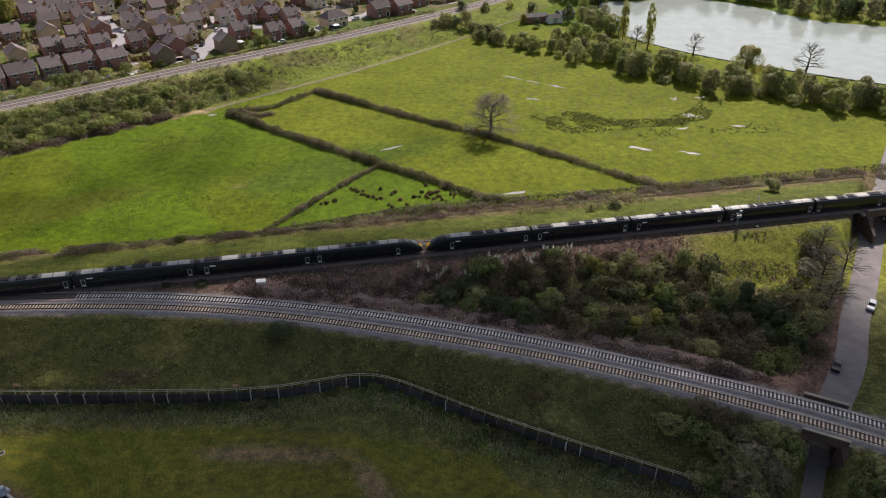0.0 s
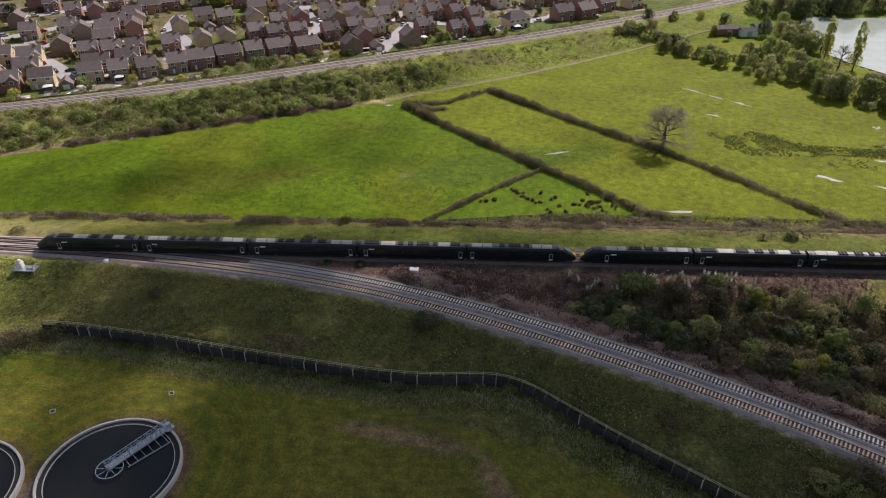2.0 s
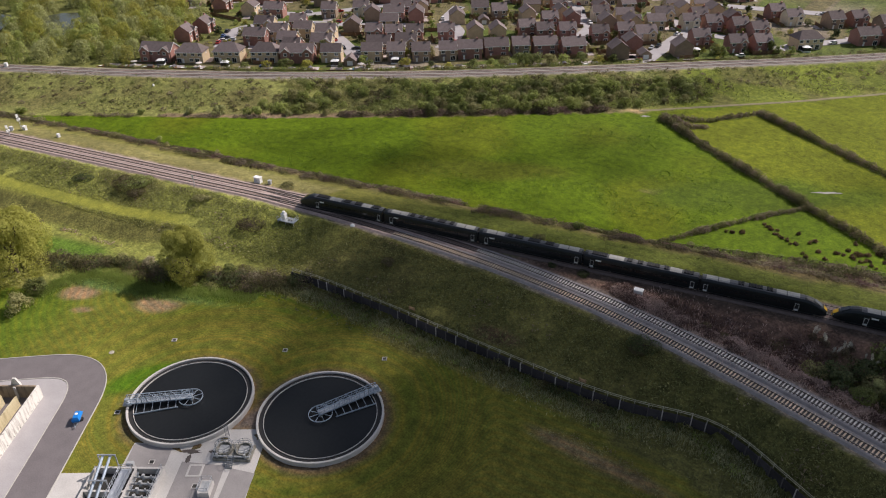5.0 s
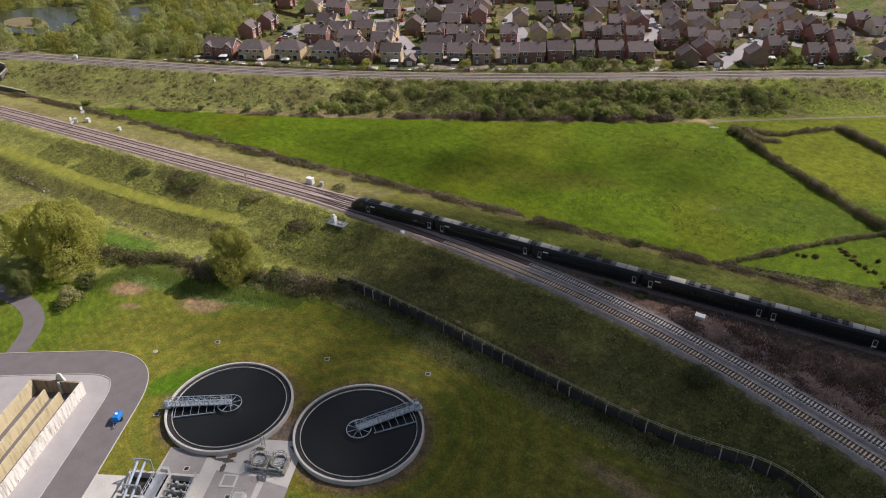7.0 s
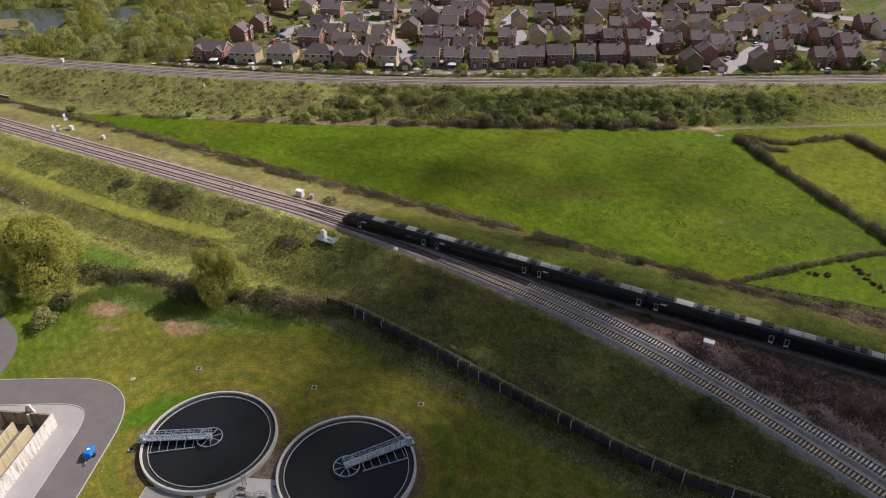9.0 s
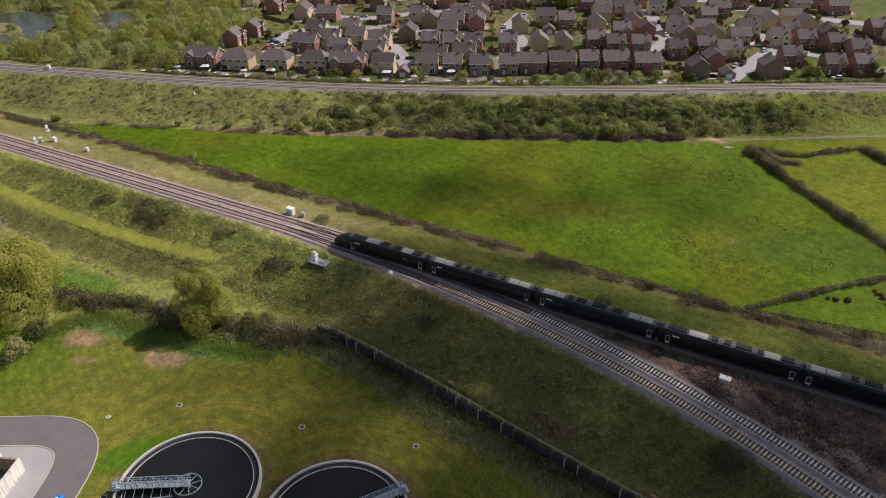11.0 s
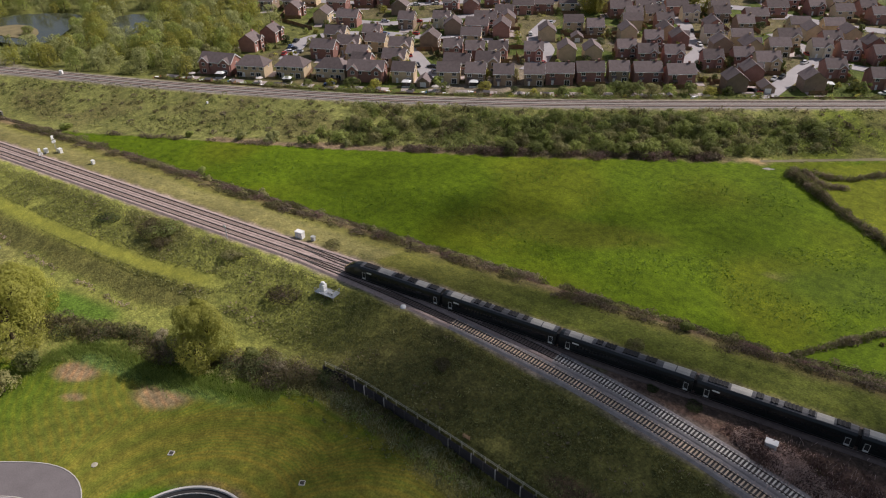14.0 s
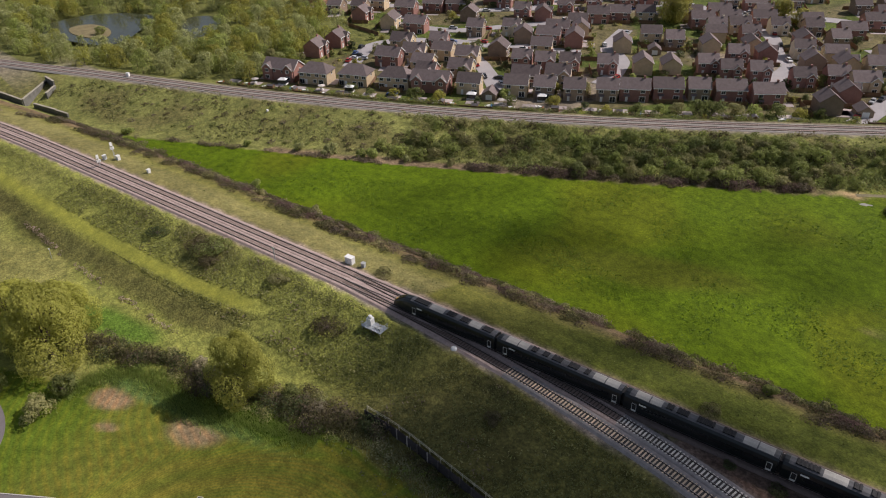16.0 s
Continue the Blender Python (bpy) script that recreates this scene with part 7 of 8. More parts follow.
def put_house(i, x, y, jitter):
    """i: kind of house; 9 to 11 are kinds turned so that a gable end faces the railway."""
    d = np.hypot(FAR_LINE[:, 0] - x, FAR_LINE[:, 1] - y)
    k = int(np.argmin(d))
    g = FAR_LINE[min(k + 3, len(FAR_LINE) - 1)] - FAR_LINE[max(k - 3, 0)]
    a = math.degrees(math.atan2(g[1], g[0]))
    turn = {9: 90, 10: 90, 11: 90}.get(i, 0)
    i = {9: 2, 10: 0, 11: 1}.get(i, i)
    m = pose(x, y, 1.45, 0, 0, a + turn + jitter)
    PLACED.append((x, y))
    if i not in USED:
        USED.add(i)
        HOUSES[i].matrix_basis = m
        return HOUSES[i]
    return copy_thing(HOUSES[i], m)


FRONT_ROW = [(-280, 172, 6), (-266, 179, 7), (-253, 189, 7), (-239, 198, 7), (-226, 205, 6), (-214, 214, 1), (-204, 215, 8), (-200, 225, 1), (-191, 231, 2), (-182, 237, 2), (-173, 245, 2), (-166, 252, 3), (-158, 261, 3), (-150, 269, 2), (-141, 275, 3), (-130, 281, 3), (-111, 288, 9), (-101, 294, 8), (-89, 307, 9), (-71, 326, 0), (-62, 333, 0)]
SECOND_ROW = [(-296, 198, 10), (-301, 213, 10), (-262, 213, 3), (-275, 231, 5), (-239, 237, 5), (-220, 250, 0), (-226, 269, 1), (-203, 260, 0), (-191, 269, 0), (-181, 279, 11), (-172, 285, 11), (-163, 297, 0), (-153, 297, 0), (-144, 303, 0), (-129, 307, 0), (-121, 318, 0), (-111, 318, 5), (-115, 341, 1), (-130, 292, 8), (-145, 342, 4)]
THIRD_ROW = [(-211, 254, 0), (-204, 297, 11), (-203, 317, 1), (-191, 317, 2), (-176, 321, 11), (-161, 317, 0), (-153, 326, 10), (-135, 329, 9), (-172, 348, 0), (-189, 349, 4), (-169, 369, 4), (-192, 304, 8), (-180, 376, 3), (-157, 377, 2), (-141, 367, 2)]
FOURTH_ROW = [(-256, 282, 4), (-239, 295, 3), (-240, 311, 1), (-241, 328, 3), (-235, 337, 3), (-226, 346, 1), (-264, 331, 0), (-274, 309, 0), (-263, 312, 10), (-293, 254, 3), (-308, 250, 11), (-329, 248, 10), (-351, 248, 2), (-341, 256, 2), (-316, 286, 3), (-307, 294, 3), (-289, 286, 9), (-268, 270, 2), (-295, 318, 0), (-321, 271, 3), (-342, 269, 1), (-258, 347, 0), (-247, 361, 0)]
FIFTH_ROW = [(-209, 397, 2), (-197, 400, 3), (-185, 417, 2), (-183, 438, 1), (-142, 383, 3), (-141, 406, 3), (-157, 431, 2), (-377, 251, 3), (-307, 320, 10), (-285, 338, 3), (-275, 354, 3), (-351, 288, 3), (-325, 307, 2), (-262, 372, 0), (-244, 377, 3)]
EAST_ROW = [(-69, 354, 0), (-46, 349, 7), (-25, 370, 3), (-14, 377, 3), (-61, 387, 4), (-71, 394, 0), (-5, 395, 3), (-43, 393, 2), (-91, 355, 0), (-79, 357, 0), (-101, 351, 4), (-117, 357, 5), (-34, 402, 0), (-21, 399, 2), (9, 405, 1)]
BACK_ROW = [(-142, 424, 3), (-127, 421, 0), (-113, 419, 1), (-150, 447, 2), (-136, 442, 3), (-121, 438, 5), (-107, 435, 0), (-97, 424, 3), (-128, 459, 2), (-112, 454, 1)]
turn = random.Random(71)
for row in (BACK_ROW, FRONT_ROW, SECOND_ROW, THIRD_ROW, FOURTH_ROW, FIFTH_ROW, EAST_ROW):
    for x, y, i in row:
        put_house(i, x, y, turn.uniform(-3, 3))

STREETS = [
    course([(-99, 284), (-98.5, 292), (-99, 313), (-99.5, 333), (-97, 343), (-108, 357), (-128, 372)], 2, 0.5),
    course([(-136, 290), (-139, 308), (-141.5, 325), (-150, 333), (-158, 345), (-166, 360), (-200, 385), (-215, 392)], 2, 0.5),
    course([(-207, 222), (-221, 232), (-234, 240), (-248, 247)], 2, 0.5),
    course([(-272, 199), (-282, 212), (-289, 221), (-290, 230), (-285, 241), (-268, 255), (-250, 262), (-215, 282)], 2, 0.5),
    course([(-340, 348), (-290, 362), (-236, 381), (-203, 392), (-177, 401), (-156, 410), (-110, 404), (-40, 420)], 3, 0.5),
    course([(-184, 255), (-186, 267), (-194, 284), (-213, 300), (-222, 325)], 2, 0.5),
    course([(-311, 255), (-290, 262), (-279, 268), (-267, 290), (-250, 320), (-250, 345), (-236, 381)], 2, 0.5),
    course([(-54, 338), (-50, 350), (-35, 366), (-20, 384), (-10, 410)], 2, 0.5),
    course([(-365, 265), (-335, 280), (-300, 302), (-280, 325), (-290, 362)], 2, 0.5),
    course([(-98, 343), (-80, 345), (-66, 345), (-54, 338)], 2, 0.5),
]
for n, q in enumerate(STREETS):
    ribbon("road", q, 9.0 if n == 4 else 7.0, 1.62 + n * 0.006, ASPHALT_TOWN, "pale grey estate street between brick houses", "street")


def street_gap(x, y):
    return min(float(np.min(np.hypot(q[:, 0] - x, q[:, 1] - y))) for q in STREETS)


def clear(x, y, gap):
    return all(abs(x - a) + abs(y - b) > gap for a, b in PLACED)


# more houses behind and between, along the streets
fill = random.Random(73)
extra = 0
for n, q in enumerate(STREETS):
    for side in (-1, 1):
        o = np.concatenate([offset(q, side * 11.5)[::3], offset(q, side * 25)[::3]])
        for x, y in o:
            x, y = x + fill.uniform(-1, 1), y + fill.uniform(-1, 1)
            if extra < 38 and street_gap(x, y) > 9 and clear(x, y, 14.5) and y < 440 and wood_edge(x, y, 24, FAR_LINE) and (x > -275 or y > 262):
                put_house(fill.choice((0, 1, 2, 3, 5, 11)), x, y, fill.choice((0, 0, 90)) + fill.uniform(-4, 4))
                extra += 1
# drives and patios
DRIVE = material("block_paving", (0.4, 0.345, 0.33), 0.9, scale=1, vary=0.2, rand=0.3)
for x, y in PLACED:
    if fill.random() < 0.75:
        k = math.atan2(0.62, 0.78) + fill.choice((0, 1.57))
        d = fill.choice((-1, 1)) * fill.uniform(6.2, 7.6)
        cx, cy = x + d * math.cos(k), y + d * math.sin(k)
        p = part("driveway", Shape().box(-fill.uniform(2.2, 3.2), fill.uniform(2.2, 3.2), -3.2, 3.2, -0.3, 0.0), DRIVE, m=pose(cx, cy, 1.6, 0, 0, math.degrees(k)))
        tagged(p, "block-paved driveway beside a house", "driveway", "driveways of the estate")

PANEL = material("brown_fence_boards", (0.2, 0.12, 0.07), 0.9, scale=2, vary=0.3, rand=0.3)


def garden_fence(q, label):
    f = thing("garden_fence", label, "fence", group="garden fences")
    pts = course(q, 1.9, 0)
    for (x0, y0), (x1, y1) in zip(pts[:-1], pts[1:]):
        part("panel", Shape().bar((x0, y0, 2.4), (x1, y1, 2.4), 0.05, 1.75), PANEL, f)
        part("post", Shape().box(x0 - 0.06, x0 + 0.06, y0 - 0.06, y0 + 0.06, 1.3, 3.4), PANEL, f)


garden_fence(offset(FAR_LINE, 8.5)[[i for i, p in enumerate(FAR_LINE) if p[0] > -288][0]:[i for i, p in enumerate(FAR_LINE) if p[0] > -175][0]], "brown board fence behind the back gardens")
garden_fence(offset(FAR_LINE, 8.5)[[i for i, p in enumerate(FAR_LINE) if p[0] > -90][0]:[i for i, p in enumerate(FAR_LINE) if p[0] > -40][0]], "brown board fence beside the far railway")
for a, b in (((-326, 236), (-300, 236)), ((-318, 262), (-300, 244)), ((-240, 255), (-228, 246)), ((-214, 268), (-200, 280)), ((-255, 300), (-245, 285)), ((-150, 315), (-165, 306)), ((-122, 330), (-110, 348))):
    garden_fence([a, b], "brown board fence between gardens")
# conservatories, sheds and washing-day whites in the back gardens
for x, y in ((-273, 167), (-247, 181), (-208, 209), (-188, 226), (-84, 312), (-44, 342)):
    s = thing("conservatory", "small white-framed garden conservatory", "conservatory", pose(x, y, 1.5, 0, 0, 36), "conservatories")
    part("glazing", Shape().box(-1.6, 1.6, -1.2, 1.2, 0.5, 2.1), PANE, s)
    part("base", Shape().box(-1.7, 1.7, -1.3, 1.3, 0, 0.5), WHITE, s)
    part("roof", Shape().add([(-1.8, -1.4, 2.1), (1.8, -1.4, 2.1), (1.8, 1.4, 2.1), (-1.8, 1.4, 2.1), (-0.8, 0, 2.8), (0.8, 0, 2.8)], [(0, 1, 5, 4), (1, 2, 5), (2, 3, 4, 5), (3, 0, 4)]), WHITE, s)

# back gardens along the railway: patios, sheds, parasols and lawns
yard = random.Random(74)
PARASOL = material("pale_canvas", (0.5, 0.46, 0.42), 0.8, vary=0.15, rand=0.2)
for i, (x, y, a) in enumerate([along(offset(FAR_LINE, 12.5), reach(FAR_LINE, -282 + k * 8.6)) for k in range(21)]):
    tagged(part("patio", Shape().box(-2.6, 2.6, -1.6, 1.6, -0.3, -0.08), DRIVE, m=pose(x - 2.2, y + 2.4, 1.72 + height(x, y) - 1.5, 0, 0, a)), "pale slab patio behind a house", "patio", "garden patios")
    k = yard.random()
    z = height(x, y)
    if k < 0.45:
        s = thing("garden_shed", "small brown wooden garden shed", "shed", pose(x + yard.uniform(-1, 3), y - 1.5, z, 0, 0, a + yard.choice((0, 90))), "garden sheds")
        part("wall", Shape().add([(-1.3, -0.9, 0), (1.3, -0.9, 0), (1.3, 0.9, 0), (-1.3, 0.9, 0), (-1.3, -0.9, 1.8), (1.3, -0.9, 1.8), (1.3, 0.9, 1.8), (-1.3, 0.9, 1.8), (-1.3, 0, 2.3), (1.3, 0, 2.3)], [(0, 1, 5, 4), (1, 2, 6, 9, 5), (2, 3, 7, 6), (3, 0, 4, 8, 7)]), PANEL, s)
        for e in (-1, 1):
            part("roof", Shape().add([(-1.4, e * 1.05, 1.78), (1.4, e * 1.05, 1.78), (1.4, 0, 2.36), (-1.4, 0, 2.36)], [(0, 1, 2, 3), (3, 2, 1, 0)]), SHED_ROOF, s)
        part("door", Shape().box(-0.4, 0.4, -0.94, -0.9, 0, 1.7), PANEL, s)
    elif k < 0.65:
        s = thing("parasol", "pale canvas parasol over a garden table", "parasol", pose(x - 2, y + 2.4, z, 0, 0, yard.uniform(0, 90)), "garden parasols")
        part("pole", Shape().rod((0, 0, -0.1), (0, 0, 2.3), 0.04, n=6), STEEL, s)
        part("canopy", Shape().lathe([(0.02, 2.5), (1.5, 2.05), (1.5, 1.95)], 8), PARASOL, s)
        part("table", Shape().box(-0.7, 0.7, -0.5, 0.5, 0.7, 0.76).box(-0.6, -0.5, -0.4, 0.4, 0, 0.7).box(0.5, 0.6, -0.4, 0.4, 0, 0.7), WHITE, s)

# ---- cars ----
PAINTS = [material(n, c, 0.3, 0.2, vary=0.05, spec=0.5) for n, c in (("white_car_paint", (0.75, 0.75, 0.74)), ("silver_car_paint", (0.45, 0.46, 0.48)), ("black_car_paint", (0.02, 0.02, 0.022)), ("blue_car_paint", (0.04, 0.09, 0.25)), ("red_car_paint", (0.4, 0.03, 0.025)))]
NAMES = ["white", "silver", "black", "blue", "red"]


def build_car(k):
    t = thing("car", f"{NAMES[k]} family hatchback parked by the kerb", "car", group="parked cars")
    body = Shape()
    prof = [(-2.1, 0.35, 0.75), (-1.9, 0.25, 0.85), (-0.9, 0.25, 0.95), (1.2, 0.25, 0.98), (2.0, 0.28, 0.9), (2.1, 0.4, 0.8)]
    for x, lo, hi in prof:
        body.v += [(x, -0.85, lo), (x, 0.85, lo), (x, 0.8, hi), (x, -0.8, hi)]
    for i in range(len(prof) - 1):
        body.f += [(4 * i + j, 4 * i + (j + 1) % 4, 4 * i + 4 + (j + 1) % 4, 4 * i + 4 + j) for j in range(4)]
    body.f += [(3, 2, 1, 0), (20, 21, 22, 23)]
    part("body", body, PAINTS[k], t)
    cab = [(-1.0, -0.76, 0.94), (1.75, -0.76, 0.95), (1.75, 0.76, 0.95), (-1.0, 0.76, 0.94), (-0.3, -0.6, 1.42), (1.3, -0.6, 1.42), (1.3, 0.6, 1.42), (-0.3, 0.6, 1.42)]
    part("window_band", Shape().add(cab, [(0, 1, 5, 4), (1, 2, 6, 5), (2, 3, 7, 6), (3, 0, 4, 7)]), PANE, t)
    part("roof", Shape().box(-0.35, 1.35, -0.62, 0.62, 1.4, 1.46), PAINTS[k], t)
    for x in (-1.3, 1.3):
        for y in (-0.78, 0.78):
            part("wheel", Shape().rod((x, y - 0.1, 0.31), (x, y + 0.1, 0.31), 0.31, n=10), BLACK, t)
    return t


CARS = [build_car(k) for k in range(5)]
CARS_USED = set()


def put_car(k, x, y, z, a):
    m = pose(x, y, z, 0, 0, a)
    if k not in CARS_USED:
        CARS_USED.add(k)
        CARS[k].matrix_basis = m
        return CARS[k]
    return copy_thing(CARS[k], m)


put_car(2, 91.2, 97.6, 0.06, 57)
put_car(1, 108.9, 118.5, 0.06, 55)
parked = random.Random(75)
for n, q in enumerate(STREETS):
    d = parked.uniform(4, 10)
    length = float(np.sum(np.hypot(*np.diff(q, axis=0).T)))
    while d < length - 4:
        x, y, a = along(offset(q, parked.choice((-1, 1)) * 2.5), d)
        put_car(parked.choice((0, 0, 1, 1, 2, 2, 3, 4)), x, y, 1.69, a + parked.choice((0, 180)))
        d += parked.uniform(9, 26)
for x, y, k, a in ((-276, 209, 1, 30), (-279, 206, 0, 30), (-281, 210, 2, 28), (-214, 236, 0, 60), (-216, 232, 2, 20), (-232, 190, 3, 35), (-66, 318, 0, 40), (-103, 308, 1, 95)):
    put_car(k, x, y, 1.62, a)

# board fences between the plots, too many to count
plots = random.Random(82)
boards = Shape()
edges = []
for x, y in PLACED:
    k = math.atan2(0.62, 0.78) + plots.uniform(-0.1, 0.1)
    for turn_by in plots.sample((0, 1.571, 3.142, 4.712), 2):
        a = k + turn_by
        c = Vector((x + 6.6 * math.cos(a), y + 6.6 * math.sin(a), 0))
        d = Vector((-math.sin(a), math.cos(a), 0)) * plots.uniform(3.5, 6.5)
        e0, e1 = c - d, c + d
        if street_gap(c.x, c.y) > 6 and clear(c.x, c.y, 6.0) and wood_edge(c.x, c.y, 8, FAR_LINE):
            boards.bar((e0.x, e0.y, 2.35), (e1.x, e1.y, 2.35), 0.08, 1.75)
            edges.append((e0, e1))
tagged(part("plot_fences", boards, PANEL), "brown board fences between the garden plots", "fence", kind="stuff")
spots = []
for e0, e1 in edges:
    for i in range(5):
        if plots.random() < 0.55:
            q = e0.lerp(e1, (i + plots.random()) / 5)
            spots.append((q.x, q.y, plots.uniform(0.5, 1.3), plots.uniform(0.6, 2.0)))
brush("garden_planting", spots, (LEAF_MID, LEAF_DARK, LEAF_OLIVE, LEAF_FRESH, SCRUB_BROWN), 0.2, 11, "mixed shrubs along the garden fences", 83, "garden planting")
# rough growth between the far railway and the gardens
brush("scrub", row_spots(offset(FAR_LINE, 7.0)[[i for i, p in enumerate(FAR_LINE) if p[0] > -290][0]:[i for i, p in enumerate(FAR_LINE) if p[0] > 10][0]], 2.4, 1.2, 84, 1.3, -0.15, 0.3, 0.5), (LEAF_OLIVE, LEAF_MID, SCRUB_BROWN, LEAF_SCRUB), 0.22, 11, "rough scrub between the far railway and the gardens", 85)
brush("scrub", row_spots(offset(FAR_LINE, 10.6)[[i for i, p in enumerate(FAR_LINE) if p[0] > -285][0]:[i for i, p in enumerate(FAR_LINE) if p[0] > -60][0]], 1.8, 1.3, 86, 2.2, 0.0, 0.4, 0.5), (LEAF_DARK, LEAF_MID, LEAF_FRESH, SCRUB_BROWN), 0.2, 11, "garden shrubs beside the railway fence", 87)
brush("scrub", row_spots(offset(FAR_LINE, -6.4)[[i for i, p in enumerate(FAR_LINE) if p[0] > -240][0]:[i for i, p in enumerate(FAR_LINE) if p[0] > -60][0]], 1.8, 0.9, 88, 1.8, 0.05, 0.4, 0.5), (LEAF_OLIVE, LEAF_MID, SCRUB_BROWN), 0.22, 11, "low scrub along the shoulder of the far bank", 89)
# white garden furniture and play things behind the first row
toys = random.Random(90)
PLAY = [material(n, c, 0.5, vary=0.1) for n, c in (("red_plastic", (0.5, 0.06, 0.04)), ("sky_blue_plastic", (0.15, 0.35, 0.6)), ("terracotta", (0.45, 0.2, 0.12)))]
for i in range(22):
    x, y, a = along(offset(FAR_LINE, toys.uniform(11, 15)), reach(FAR_LINE, -284 + i * 8.2 + toys.uniform(-3, 3)))
    if not clear(x, y, 6.5):
        continue
    t = thing("garden_table", "white garden table with chairs on a small patio", "table", pose(x, y, height(x, y), 0, 0, toys.uniform(0, 90)), "garden tables")
    part("tabletop", Shape().box(-0.8, 0.8, -0.5, 0.5, 0.7, 0.76), WHITE, t)
    part("leg", Shape().box(-0.6, 0.6, -0.06, 0.06, -0.05, 0.7), WHITE, t)
    for sx in (-1.25, 1.25):
        part("chair", Shape().box(sx - 0.28, sx + 0.28, -0.28, 0.28, 0.0, 0.45).box(sx + math.copysign(0.22, sx) - 0.05, sx + math.copysign(0.22, sx) + 0.05, -0.28, 0.28, 0.45, 0.9), toys.choice([WHITE, WHITE] + PLAY), t)
# garden hedges and planting, too many to count
bed = random.Random(79)
spots = [(x, y, bed.uniform(0.5, 1.5), bed.uniform(0.5, 1.9)) for x, y in scatter([(-300, 168), (-200, 218), (-120, 276), (-40, 336), (10, 400), (-60, 420), (-200, 420), (-330, 300), (-360, 250), (-310, 225)], 620, 80, 3.0) if street_gap(x, y) > 4.5 and clear(x, y, 6.8)]
brush("garden_planting", spots, (LEAF_MID, LEAF_DARK, LEAF_OLIVE, LEAF_FRESH, TWIGS, LEAF_DARK), 0.2, 11, "mixed hedges and shrubs in the small gardens", 81, "garden planting")
# garden trees and shrubs
green = random.Random(77)
for x, y in scatter([(-300, 168), (-200, 218), (-120, 276), (-40, 336), (10, 400), (-60, 420), (-200, 420), (-330, 300), (-360, 250), (-310, 225)], 210, 78, 6):
    if street_gap(x, y) > 5 and clear(x, y, 7.5):
        k = green.choice(("thorn", "low_bush", "low_bush", "thorn", "round_tree"))
        plant(k, green.choice((LEAF_MID, LEAF_FRESH, LEAF_OLIVE, LEAF_DARK)), x, y, green.uniform(0.5, 1.0) * (0.7 if k == "round_tree" else 1.1), "garden trees and shrubs", "leafy garden shrub among the houses", "shrub", z=1.5)
for x, y, k, s, mat in ((-223, 194, "thorn", 1.2, LEAF_MID), (-215, 199, "thorn", 1.1, LEAF_FRESH), (-137, 258, "thorn", 1.6, LEAF_MID), (-141, 254, "thorn", 1.5, LEAF_MID), (-146, 250, "thorn", 1.3, LEAF_OLIVE), (-121, 272, "thorn", 1.2, LEAF_MID), (-182, 226, "thorn", 1.2, LEAF_FRESH), (-157, 241, "thorn", 1.0, LEAF_MID), (-216, 356, "willow", 1.6, LEAF_FRESH), (-211, 351, "willow", 1.2, LEAF_FRESH), (-175, 385, "willow", 1.3, LEAF_FRESH), (-168, 390, "willow", 0.9, LEAF_FRESH), (-301, 296, "willow", 0.8, LEAF_DARK), (-247, 182, "thorn", 0.9, LEAF_MID), (-131, 262, "thorn", 1.3, LEAF_OLIVE), (-151, 246, "thorn", 1.0, LEAF_SCRUB), (-165, 234, "thorn", 0.8, LEAF_FRESH), (-172, 231, "thorn", 0.7, LEAF_DARK), (-194, 215, "thorn", 0.9, LEAF_MID), (-203, 207, "thorn", 0.7, LEAF_DARK), (-231, 190, "thorn", 0.8, LEAF_FRESH), (-239, 185, "thorn", 0.7, LEAF_MID), (-126, 266, "thorn", 1.2, LEAF_SCRUB), (-115, 277, "thorn", 0.9, LEAF_FRESH), (-100, 285, "thorn", 0.7, LEAF_MID), (-110, 281, "thorn", 1.0, LEAF_MID)):
    plant(k, mat, x, y, s, "larger garden trees", "spreading garden tree behind the houses", "tree" if k == "willow" else "shrub", z=1.5)

for x, y in scatter([(-300, 168), (-200, 218), (-120, 276), (-40, 336), (-60, 380), (-200, 330), (-310, 225)], 150, 79, 5):
    if street_gap(x, y) > 4 and clear(x, y, 5.6):
        plant("garden_tree", green.choice((LEAF_MID, LEAF_FRESH, LEAF_DARK, LEAF_SCRUB, LEAF_OLIVE)), x, y, green.uniform(0.5, 1.1), "small garden trees", "small leafy garden tree between the houses", "shrub", z=1.5)

# ---- boundary fence below the bank ----
FENCE_GREY = material("weathered_fence_boards", (0.05, 0.044, 0.048), 0.9, scale=2, vary=0.35, rand=0.3)
FENCE_POST = material("grey_posts", (0.1, 0.088, 0.085), 0.9, vary=0.3, rand=0.3)
FENCE_RAIL = material("pale_lichen_rails", (0.46, 0.44, 0.32), 0.9, vary=0.3)
fence = thing("boundary_fence", "dark weathered board retaining wall with grey posts", "fence")
line = course(FENCE, 2.6, 0)
line = line[line[:, 0] > -106]
FOOT = 0.25
post_pick = random.Random(12)
FENCE_WORN = material("bleached_posts", (0.4, 0.37, 0.34), 0.9, vary=0.4, rand=0.3)
